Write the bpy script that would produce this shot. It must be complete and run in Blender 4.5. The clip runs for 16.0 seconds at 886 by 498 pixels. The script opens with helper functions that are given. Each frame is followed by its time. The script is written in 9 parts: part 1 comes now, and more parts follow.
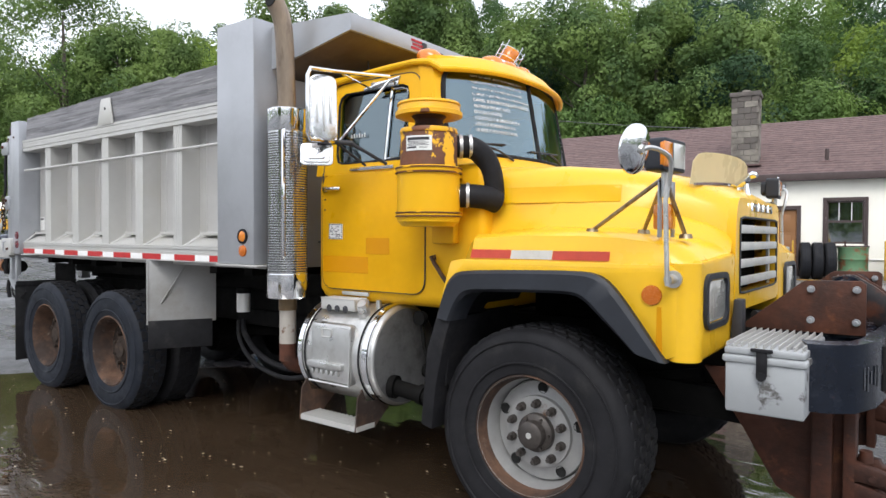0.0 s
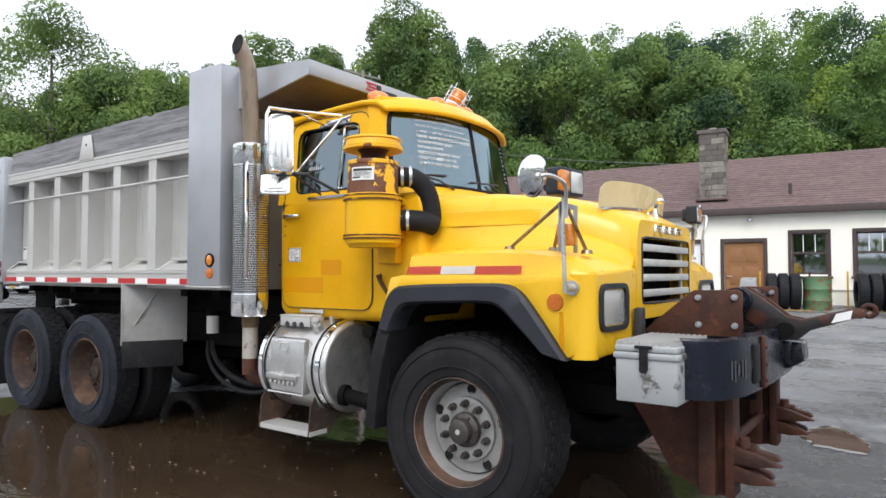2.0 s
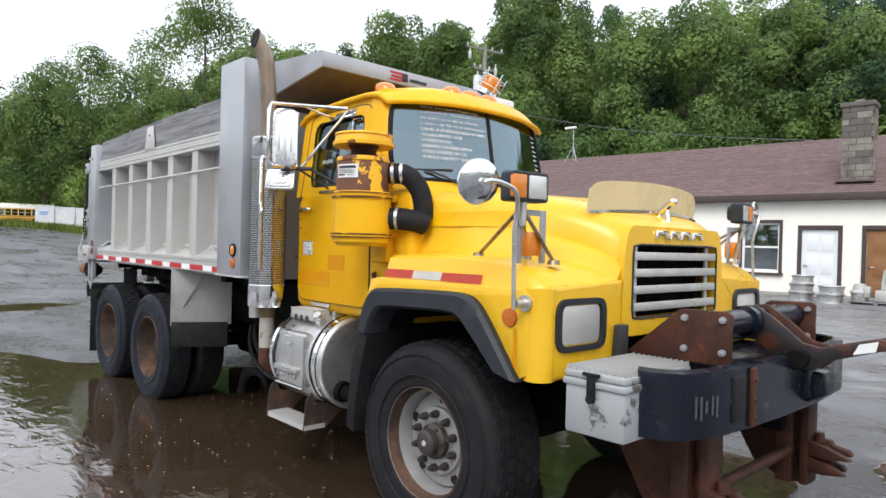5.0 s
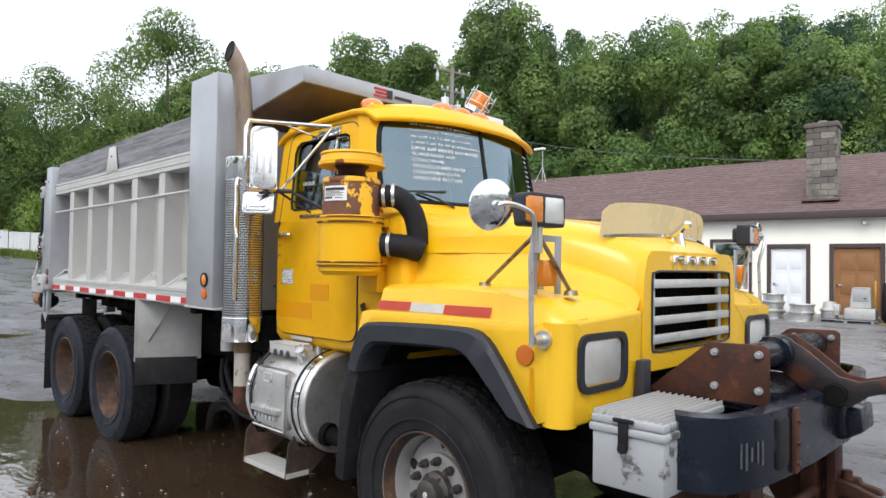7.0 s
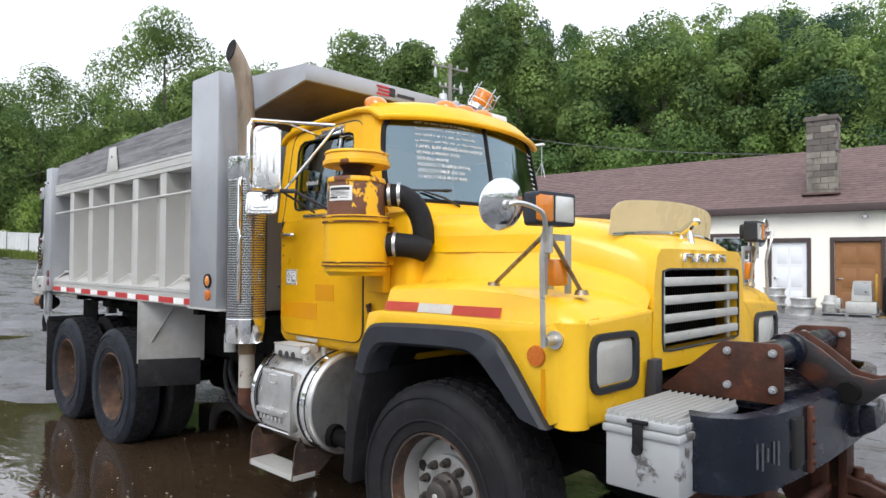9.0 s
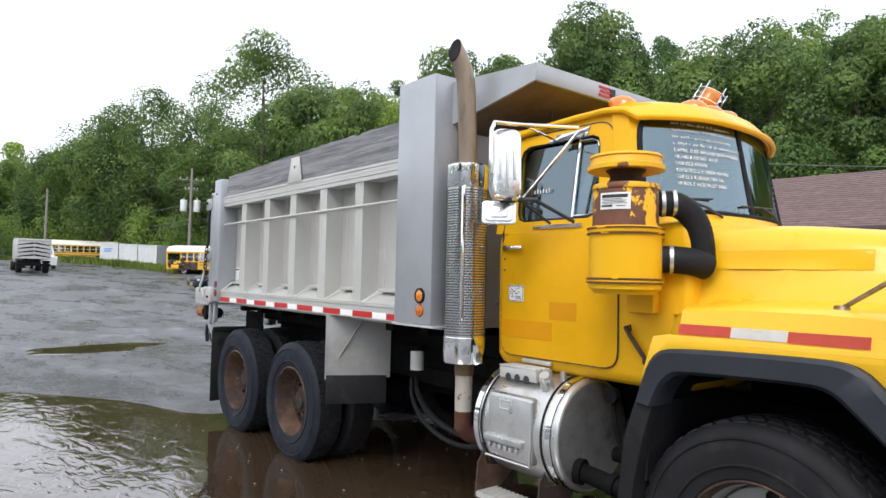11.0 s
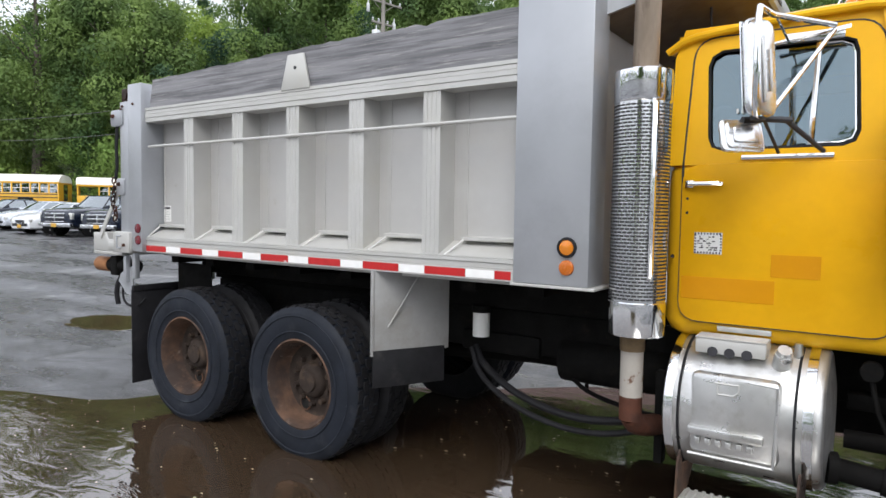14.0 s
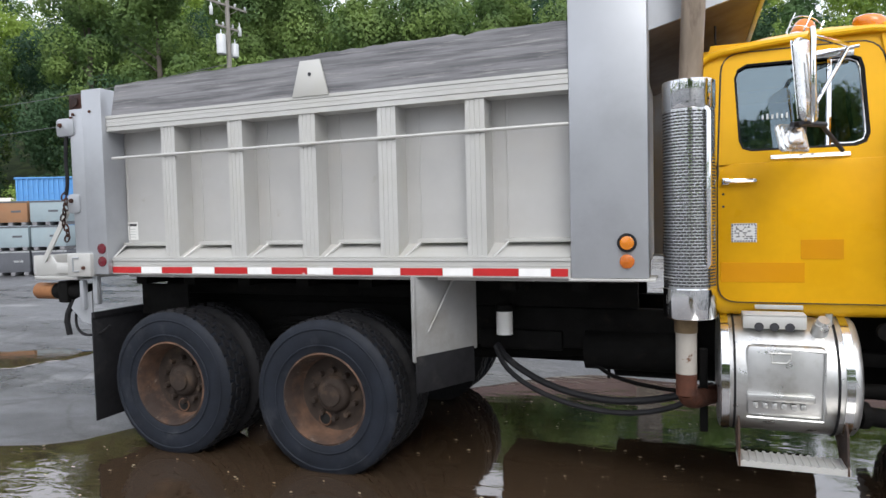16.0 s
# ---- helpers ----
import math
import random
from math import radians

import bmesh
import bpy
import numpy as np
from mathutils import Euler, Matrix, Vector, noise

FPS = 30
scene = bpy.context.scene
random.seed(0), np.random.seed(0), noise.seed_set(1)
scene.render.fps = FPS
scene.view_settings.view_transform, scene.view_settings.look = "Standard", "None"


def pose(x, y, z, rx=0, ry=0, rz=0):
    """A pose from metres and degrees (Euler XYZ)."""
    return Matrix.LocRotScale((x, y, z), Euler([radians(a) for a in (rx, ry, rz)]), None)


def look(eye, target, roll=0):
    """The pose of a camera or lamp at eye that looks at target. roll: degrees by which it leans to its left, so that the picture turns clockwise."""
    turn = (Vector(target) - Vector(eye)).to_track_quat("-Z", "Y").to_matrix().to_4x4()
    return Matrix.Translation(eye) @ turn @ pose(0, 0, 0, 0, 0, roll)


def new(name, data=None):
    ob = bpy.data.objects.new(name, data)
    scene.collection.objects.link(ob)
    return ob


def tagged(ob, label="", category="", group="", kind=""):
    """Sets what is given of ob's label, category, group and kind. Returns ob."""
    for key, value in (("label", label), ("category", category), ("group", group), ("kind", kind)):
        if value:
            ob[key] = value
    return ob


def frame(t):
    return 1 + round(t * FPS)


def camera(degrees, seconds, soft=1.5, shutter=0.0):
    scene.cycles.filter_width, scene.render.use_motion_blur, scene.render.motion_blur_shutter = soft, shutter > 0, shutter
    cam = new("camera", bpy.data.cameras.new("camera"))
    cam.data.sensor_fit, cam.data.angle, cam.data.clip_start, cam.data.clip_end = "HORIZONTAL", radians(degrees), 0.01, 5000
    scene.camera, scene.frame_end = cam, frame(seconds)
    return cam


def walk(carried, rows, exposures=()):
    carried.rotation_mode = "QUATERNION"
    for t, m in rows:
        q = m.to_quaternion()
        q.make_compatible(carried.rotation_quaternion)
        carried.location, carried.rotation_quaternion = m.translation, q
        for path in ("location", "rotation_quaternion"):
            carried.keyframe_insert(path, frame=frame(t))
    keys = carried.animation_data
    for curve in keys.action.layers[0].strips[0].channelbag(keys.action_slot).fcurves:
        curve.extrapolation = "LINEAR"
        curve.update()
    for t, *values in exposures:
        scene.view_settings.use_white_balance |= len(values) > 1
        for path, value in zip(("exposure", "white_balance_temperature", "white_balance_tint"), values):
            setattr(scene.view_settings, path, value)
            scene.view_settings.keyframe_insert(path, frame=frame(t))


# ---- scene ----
cam = camera(68.0, 16.0)
PATH = [
    (0, (7.576, -4.079, 1.548), (6.375, -2.48, 1.507), 0.3),
    (0.5, (7.718, -4.188, 1.534), (6.55, -2.565, 1.583), 0.5),
    (1, (7.869, -4.285, 1.488), (6.642, -2.708, 1.578), 0.7),
    (1.5, (7.959, -4.325, 1.478), (6.761, -2.726, 1.578), 0.9),
    (2, (8.076, -4.269, 1.444), (6.906, -2.649, 1.514), 0.0),
    (2.5, (8.219, -4.187, 1.469), (6.954, -2.638, 1.521), 0.8),
    (3, (8.373, -4.038, 1.509), (7.078, -2.515, 1.536), 1.1),
    (3.5, (8.541, -3.847, 1.579), (7.211, -2.353, 1.586), 0.1),
    (4, (8.683, -3.685, 1.606), (7.225, -2.316, 1.613), 1.0),
    (4.2, (8.733, -3.647, 1.612), (7.244, -2.312, 1.612), 1.2),
    (6.3, (8.307, -3.448, 1.631), (6.912, -2.016, 1.628), 1.6),
    (6.5, (8.286, -3.438, 1.648), (6.895, -2.001, 1.664), 1.3),
    (7, (8.265, -3.449, 1.657), (6.867, -2.02, 1.711), 0.9),
    (7.5, (8.259, -3.447, 1.658), (6.865, -2.015, 1.726), 0.8),
    (8, (8.25, -3.432, 1.655), (6.864, -1.993, 1.731), 0.6),
    (8.2, (8.245, -3.431, 1.659), (6.859, -1.991, 1.732), 0.6),
    (10.3, (7.751, -3.691, 1.677), (6.274, -2.342, 1.661), 1.4),
    (10.5, (7.601, -3.759, 1.674), (6.076, -2.467, 1.758), 2.2),
    (11, (7.262, -3.928, 1.661), (5.706, -2.674, 1.748), 1.3),
    (11.5, (6.895, -4.011, 1.634), (5.51, -2.568, 1.64), 1.0),
    (12, (6.456, -4.103, 1.665), (5.069, -2.665, 1.577), 1.0),
    (12.5, (6.07, -4.218, 1.706), (4.754, -2.715, 1.617), 0.7),
    (13, (5.706, -4.257, 1.678), (4.463, -2.692, 1.585), 0.3),
    (13.5, (5.357, -4.269, 1.71), (4.083, -2.739, 1.516), 1.0),
    (14, (5.048, -4.323, 1.707), (3.921, -2.675, 1.593), 0.9),
    (14.5, (4.701, -4.377, 1.668), (3.687, -2.656, 1.564), 0.7),
    (15, (4.397, -4.534, 1.689), (3.404, -2.805, 1.534), -0.2),
    (15.5, (4.208, -4.786, 1.705), (3.324, -2.998, 1.565), -1.3),
    (16, (4.027, -4.963, 1.697), (3.321, -3.094, 1.602), -1.4),
]
walk(cam, [(t, look(eye, target, roll)) for t, eye, target, roll in PATH])

# ---- world and light ----
world = bpy.data.worlds.new("overcast_sky")
scene.world = world
world.use_nodes = True
wn, wl = world.node_tree.nodes, world.node_tree.links
wn.clear()
w_sky = wn.new("ShaderNodeTexSky")
w_sky.sky_type, w_sky.sun_disc = "NISHITA", False
w_sky.sun_elevation, w_sky.sun_rotation = radians(52), radians(150)
w_sky.air_density, w_sky.dust_density, w_sky.ozone_density = 1.0, 4.0, 1.0
w_hsv = wn.new("ShaderNodeHueSaturation")
w_hsv.inputs["Saturation"].default_value = 0.12
w_cloud = wn.new("ShaderNodeMixRGB")
w_cloud.inputs["Fac"].default_value = 0.72
w_cloud.inputs["Color2"].default_value = (13.6, 14.2, 15.8, 1)
w_bg = wn.new("ShaderNodeBackground")
w_bg.inputs["Strength"].default_value = 0.134
w_out = wn.new("ShaderNodeOutputWorld")
wl.new(w_sky.outputs[0], w_hsv.inputs["Color"])
wl.new(w_hsv.outputs[0], w_cloud.inputs["Color1"])
wl.new(w_cloud.outputs[0], w_bg.inputs["Color"])
wl.new(w_bg.outputs[0], w_out.inputs["Surface"])

sun_data = bpy.data.lights.new("sun", "SUN")
sun_data.energy, sun_data.angle, sun_data.color = 1.6, radians(25), (1.0, 0.97, 0.92)
sun = new("sun", sun_data)
sun.matrix_world = look((14, -22, 25), (3, 0, 0))


# ---- materials ----
def mat(name, col, rough=0.5, metal=0.0, var=0.12, scale=6.0, bump=0.0, bscale=60.0, col2=None, mix=(0.45, 0.62), mscale=3.0,
        col3=None, mix3=(0.55, 0.7), m3scale=14.0, spec=0.5, coat=0.0, rvar=0.1, island=0.0, stretch=None):
    """A worn surface: base colour with broad and fine variation, up to two patchy stain colours, gloss variation and relief."""
    m = bpy.data.materials.new(name)
    m.use_nodes = True
    n, l = m.node_tree.nodes, m.node_tree.links
    bsdf = n["Principled BSDF"]
    tc = n.new("ShaderNodeTexCoord")
    src = tc.outputs["Object"]
    if stretch:
        mp = n.new("ShaderNodeMapping")
        mp.inputs["Scale"].default_value = stretch
        l.new(src, mp.inputs["Vector"])
        src = mp.outputs[0]

    def tex(s, d=4.0, r=0.55):
        t = n.new("ShaderNodeTexNoise")
        t.inputs["Scale"].default_value, t.inputs["Detail"].default_value, t.inputs["Roughness"].default_value = s, d, r
        l.new(src, t.inputs["Vector"])
        return t.outputs["Fac"]

    def rng(v, a, b, c, d):
        t = n.new("ShaderNodeMapRange")
        t.clamp = True
        for k, x in zip((1, 2, 3, 4), (a, b, c, d)):
            t.inputs[k].default_value = x
        l.new(v, t.inputs[0])
        return t.outputs[0]

    def blend(fac, a, b):
        t = n.new("ShaderNodeMixRGB")
        for k, x in (("Fac", fac), ("Color1", a), ("Color2", b)):
            if isinstance(x, tuple):
                t.inputs[k].default_value = (*x, 1)
            elif isinstance(x, float):
                t.inputs[k].default_value = x
            else:
                l.new(x, t.inputs[k])
        return t.outputs[0]

    lo = tuple(max(0.0, c * (1 - var)) for c in col)
    hi = tuple(min(1.0, c * (1 + var)) for c in col)
    out = blend(rng(tex(scale), 0.3, 0.7, 0.0, 1.0), lo, hi)
    out = blend(rng(tex(scale * 9, 3.0), 0.35, 0.7, 0.0, 0.35), out, lo)
    if col2:
        out = blend(rng(tex(mscale, 8.0, 0.65), mix[0], mix[1], 0.0, 1.0), out, col2)
    if col3:
        out = blend(rng(tex(m3scale, 8.0, 0.7), mix3[0], mix3[1], 0.0, 1.0), out, col3)
    if island:
        geo = n.new("ShaderNodeNewGeometry")
        out = blend(rng(geo.outputs["Random Per Island"], 0.0, 1.0, 0.0, island), out, tuple(c * 0.35 for c in col))
    l.new(out, bsdf.inputs["Base Color"])
    bsdf.inputs["Metallic"].default_value = metal
    bsdf.inputs["Specular IOR Level"].default_value = spec
    bsdf.inputs["Coat Weight"].default_value = coat
    bsdf.inputs["Coat Roughness"].default_value = 0.12
    l.new(rng(tex(scale * 2.3), 0.3, 0.7, max(0.02, rough - rvar), min(1.0, rough + rvar)), bsdf.inputs["Roughness"])
    if bump:
        bp = n.new("ShaderNodeBump")
        bp.inputs["Strength"].default_value, bp.inputs["Distance"].default_value = bump, 0.01
        l.new(tex(bscale, 6.0, 0.65), bp.inputs["Height"])
        l.new(bp.outputs[0], bsdf.inputs["Normal"])
    return m


def glass_mat(name, tint=(0.8, 0.86, 0.86), rough=0.02, clear=0.5, sheen=(0.85, 0.92, 0.95)):
    """A pane: half see-through, half mirror-like, as thin tinted glass."""
    m = bpy.data.materials.new(name)
    m.use_nodes = True
    n, l = m.node_tree.nodes, m.node_tree.links
    n.clear()
    tr, gl, mx, fr = n.new("ShaderNodeBsdfTransparent"), n.new("ShaderNodeBsdfGlossy"), n.new("ShaderNodeMixShader"), n.new("ShaderNodeFresnel")
    out, mr = n.new("ShaderNodeOutputMaterial"), n.new("ShaderNodeMapRange")
    tr.inputs["Color"].default_value = (*tint, 1)
    gl.inputs["Roughness"].default_value = rough
    gl.inputs["Color"].default_value = (*sheen, 1)
    fr.inputs["IOR"].default_value = 1.5
    mr.inputs[3].default_value, mr.inputs[4].default_value = 1 - clear, 1.0
    l.new(fr.outputs[0], mr.inputs[0])
    l.new(mr.outputs[0], mx.inputs[0])
    l.new(tr.outputs[0], mx.inputs[1])
    l.new(gl.outputs[0], mx.inputs[2])
    l.new(mx.outputs[0], out.inputs["Surface"])
    return m


def film_mat(name, col, see=0.35):
    """Hazy plastic sheet: lets some of the view and much of the light through."""
    m = mat(name, col, 0.3, 0, 0.08, 3, 0.02, 40)
    n, l = m.node_tree.nodes, m.node_tree.links
    tr, tl, m1, m2 = n.new("ShaderNodeBsdfTransparent"), n.new("ShaderNodeBsdfTranslucent"), n.new("ShaderNodeMixShader"), n.new("ShaderNodeMixShader")
    tr.inputs["Color"].default_value = tl.inputs["Color"].default_value = (*col, 1)
    m1.inputs[0].default_value, m2.inputs[0].default_value = 0.45, see
    l.new(n["Principled BSDF"].outputs[0], m1.inputs[1])
    l.new(tl.outputs[0], m1.inputs[2])
    l.new(m1.outputs[0], m2.inputs[1])
    l.new(tr.outputs[0], m2.inputs[2])
    l.new(m2.outputs[0], n["Material Output"].inputs["Surface"])
    return m


YELLOW = mat("yellow_truck_paint", (0.80, 0.435, 0.012), 0.38, 0, 0.06, 2.0, 0.03, 40, (0.76, 0.41, 0.006), (0.58, 0.75), 1.5, (0.25, 0.12, 0.02), (0.74, 0.8), 30, spec=0.16, coat=0.06)
YELLOW_HOOD = mat("lemon_yellow_hood_paint", (0.80, 0.468, 0.020), 0.34, 0, 0.06, 2.0, 0.03, 40, (0.77, 0.44, 0.006), (0.58, 0.75), 1.5, (0.25, 0.12, 0.02), (0.75, 0.8), 30, spec=0.36, coat=0.2)
YELLOW_DOOR = mat("orange_yellow_door_paint", (0.76, 0.395, 0.008), 0.36, 0, 0.08, 2.5, 0.03, 40, (0.72, 0.36, 0.004), (0.55, 0.75), 2.0, (0.25, 0.12, 0.02), (0.74, 0.8), 30, spec=0.12, coat=0.03)
YELLOW_PATCH = mat("faded_orange_yellow_paint", (0.62, 0.265, 0.002), 0.40, 0, 0.05, 3.0, 0.03, 40, spec=0.2, coat=0.05)
YELLOW_RUSTY = mat("yellow_paint_flaking_to_rust", (0.80, 0.42, 0.005), 0.42, 0, 0.08, 4, 0.15, 40, (0.16, 0.05, 0.015), (0.585, 0.6), 5.0, (0.10, 0.035, 0.012), (0.66, 0.7), 22)
FLAKED = mat("flaked_brown_primer", (0.13, 0.045, 0.018), 0.6, 0, 0.3, 8, 0.2, 60, (0.80, 0.42, 0.006), (0.56, 0.575), 6.5)
ALU = mat("weathered_aluminium", (0.54, 0.536, 0.516), 0.46, 0.35, 0.07, 1.6, 0.05, 90, (0.52, 0.51, 0.47), (0.5, 0.75), 2.2, (0.36, 0.30, 0.2), (0.72, 0.85), 9)
ALU_SHEET = mat("dull_aluminium_sheet", (0.48, 0.476, 0.465), 0.5, 0.3, 0.08, 1.2, 0.06, 30, (0.47, 0.455, 0.43), (0.48, 0.75), 1.8, (0.36, 0.33, 0.27), (0.66, 0.8), 5)
GREY_METAL = mat("grey_coated_steel", (0.40, 0.415, 0.44), 0.38, 0.45, 0.06, 1.3, 0.03, 60, (0.34, 0.35, 0.37), (0.5, 0.75), 2.0)
CHROME = mat("chrome", (0.80, 0.81, 0.82), 0.10, 1.0, 0.04, 5, rvar=0.04)
DULL_CHROME = mat("dull_polished_aluminium", (0.60, 0.60, 0.59), 0.34, 0.85, 0.1, 5, 0.05, 50, (0.42, 0.41, 0.38), (0.5, 0.75), 7.0)
TANK_END = mat("stained_bare_aluminium", (0.33, 0.33, 0.33), 0.45, 0.7, 0.2, 5, 0.08, 70, (0.2, 0.2, 0.2), (0.5, 0.7), 9.0)
WORN_SLAT = mat("worn_plated_slat", (0.58, 0.58, 0.55), 0.45, 0.5, 0.12, 6, 0.1, 60, (0.30, 0.22, 0.13), (0.62, 0.72), 14)
RUBBER = mat("black_rubber", (0.014, 0.014, 0.016), 0.66, 0, 0.25, 8, 0.12, 80, (0.036, 0.035, 0.034), (0.55, 0.8), 6, spec=0.2)
RUBBER_FADED = mat("faded_grey_tyre_rubber", (0.012, 0.015, 0.022), 0.6, 0, 0.3, 5, 0.1, 80, (0.044, 0.048, 0.056), (0.56, 0.8), 4, (0.010, 0.013, 0.015), (0.6, 0.72), 9, spec=0.2)
PLASTIC_BLACK = mat("faded_black_plastic", (0.022, 0.025, 0.032), 0.5, 0, 0.2, 5, 0.08, 120, (0.045, 0.047, 0.053), (0.55, 0.78), 4, spec=0.35)
BLACK_PAINT = mat("chipped_black_paint", (0.006, 0.009, 0.017), 0.22, 0, 0.3, 6, 0.06, 60, (0.028, 0.032, 0.044), (0.58, 0.68), 6, (0.09, 0.035, 0.018), (0.64, 0.68), 12, spec=0.3, coat=0.15)
# base taken darker than the paint, painting in the shade under the truck
FRAME_BLACK = mat("dirty_shade_black_chassis", (0.006, 0.0058, 0.0056), 0.8, 0, 0.3, 6, 0.2, 40, (0.018, 0.014, 0.011), (0.6, 0.75), 7, spec=0.12)
RUST = mat("brown_rust", (0.076, 0.027, 0.015), 0.66, 0.1, 0.4, 5, 0.35, 50, (0.022, 0.012, 0.010), (0.44, 0.60), 3, (0.17, 0.062, 0.025), (0.60, 0.74), 7, spec=0.35)
RUST_RIM = mat("rusty_wheel_steel", (0.105, 0.056, 0.034), 0.85, 0.05, 0.5, 7, 0.4, 60, (0.034, 0.021, 0.016), (0.43, 0.57), 3.2, (0.20, 0.16, 0.13), (0.60, 0.72), 11)
DIRTY_HUB = mat("greasy_wheel_centre", (0.034, 0.024, 0.019), 0.8, 0, 0.3, 8, 0.3, 70, (0.075, 0.050, 0.034), (0.52, 0.7), 8, spec=0.3)
RIM_GREY = mat("pitted_grey_rim", (0.35, 0.35, 0.345), 0.5, 0.3, 0.15, 6, 0.15, 60, (0.16, 0.085, 0.05), (0.60, 0.68), 6)
AMBER = mat("amber_lens", (0.66, 0.20, 0.006), 0.18, 0, 0.1, 20, 0.1, 200, coat=0.6)
AMBER_REFLECTOR = mat("amber_reflector", (0.50, 0.125, 0.010), 0.25, 0, 0.06, 60, 0.2, 400)
RED_LENS = mat("red_lens", (0.13, 0.006, 0.014), 0.22, 0, 0.1, 20, 0.1, 200, coat=0.4)
RED_TAPE = mat("red_reflective_tape", (0.46, 0.014, 0.015), 0.4, 0, 0.1, 20, 0.05, 200, (0.7, 0.6, 0.58), (0.66, 0.68), 12)
WHITE_TAPE = mat("white_reflective_tape", (0.83, 0.83, 0.82), 0.4, 0, 0.05, 20, 0.05, 200, (0.6, 0.55, 0.48), (0.66, 0.8), 8)
RED_FADED = mat("faded_red_tape", (0.74, 0.11, 0.065), 0.4, 0, 0.06, 20)
LENS_WHITE = mat("ribbed_headlamp_glass", (0.66, 0.66, 0.62), 0.16, 0.4, 0.06, 9, 0.35, 28, (0.62, 0.61, 0.57), (0.55, 0.75), 7, coat=0.8)
STAINLESS = mat("satin_stainless_steel", (0.78, 0.79, 0.80), 0.24, 0.9, 0.05, 6, rvar=0.06)
PERFORATED = mat("perforated_bright_steel", (0.62, 0.63, 0.64), 0.17, 0.95, 0.08, 5, rvar=0.06)
NUT_GREY = mat("grimy_dark_steel", (0.060, 0.052, 0.047), 0.5, 0.3, 0.3, 12, 0.15, 60, (0.028, 0.022, 0.02), (0.5, 0.7), 14, (0.12, 0.085, 0.06), (0.62, 0.72), 20)
WORN_MARK = mat("worn_grey_marking", (0.075, 0.08, 0.09), 0.6, 0, 0.25, 30)
HOOD_PATCH = mat("slightly_darker_hood_paint", (0.775, 0.438, 0.003), 0.38, 0, 0.05, 3.0, 0.03, 40, spec=0.3, coat=0.1)
TARNISHED = mat("tarnished_plated_rod", (0.34, 0.28, 0.19), 0.38, 0.8, 0.25, 12, 0.06, 60, (0.16, 0.10, 0.05), (0.5, 0.65), 18)
NOTE_DIM = mat("thin_white_marker", (0.70, 0.72, 0.72), 0.8, 0, 0.1, 20)
WOOD_GREY = mat("weathered_grey_timber", (0.25, 0.25, 0.265), 0.85, 0, 0.25, 2.0, 0.5, 30, (0.125, 0.125, 0.135), (0.46, 0.62), 2.2, (0.42, 0.41, 0.40), (0.57, 0.7), 5, stretch=(0.6, 8.0, 15.0))
WHITE_PAINT = mat("white_paint", (0.78, 0.78, 0.76), 0.5, 0, 0.05, 4)
GREY_BOX = mat("scuffed_grey_box_paint", (0.36, 0.375, 0.385), 0.42, 0.1, 0.06, 4, 0.05, 60, (0.10, 0.095, 0.09), (0.575, 0.62), 7)
SMOKE = film_mat("yellowed_acrylic", (0.82, 0.76, 0.55), 0.22)
GLASS = glass_mat("windshield_glass", (0.40, 0.55, 0.60), 0.02, 0.78, (0.66, 0.86, 0.95))
SIDE_GLASS = glass_mat("door_glass", (0.34, 0.41, 0.44), 0.02, 0.83, (0.72, 0.88, 0.95))
PANE = glass_mat("building_glass", (0.35, 0.38, 0.40), 0.03, 0.7)
INTERIOR = mat("dark_interior_vinyl", (0.03, 0.032, 0.035), 0.7, 0, 0.2, 6)
TANK_SLOT = mat("shaded_slot_metal", (0.05, 0.05, 0.052), 0.6, 0.3, 0.2, 20)
# flat black standing for the shade in holes, wheel arches and unlit rooms
DARK = mat("painted_shade_black", (0.006, 0.006, 0.006), 0.9, 0, 0.2, 6)
WORN_ARM = mat("worn_black_paint_over_rust", (0.020, 0.018, 0.020), 0.5, 0, 0.3, 6, 0.2, 50, (0.085, 0.030, 0.017), (0.50, 0.60), 5, spec=0.35)
MARK_WHITE = mat("white_marker_writing", (0.82, 0.84, 0.84), 0.8, 0, 0.1, 20)
INK = mat("dark_print", (0.03, 0.03, 0.035), 0.6, 0, 0.1, 20)
RED_INK = mat("red_print", (0.45, 0.02, 0.03), 0.5, 0, 0.1, 20)


# ---- mesh building ----
def merge(bm, t):
    me = bpy.data.meshes.new("tmp")
    t.to_mesh(me)
    t.free()
    bm.from_mesh(me)
    bpy.data.meshes.remove(me)


def box(bm, x0, x1, y0, y1, z0, z1, bev=0.0, m=None, seg=2):
    t = bmesh.new()
    bmesh.ops.create_cube(t, size=1)
    for v in t.verts:
        v.co = ((x0 + x1) / 2 + v.co.x * (x1 - x0), (y0 + y1) / 2 + v.co.y * (y1 - y0), (z0 + z1) / 2 + v.co.z * (z1 - z0))
    if bev:
        bmesh.ops.bevel(t, geom=t.edges[:], offset=bev, segments=seg, affect="EDGES", profile=0.5)
    if m:
        t.transform(m)
    merge(bm, t)
    return bm


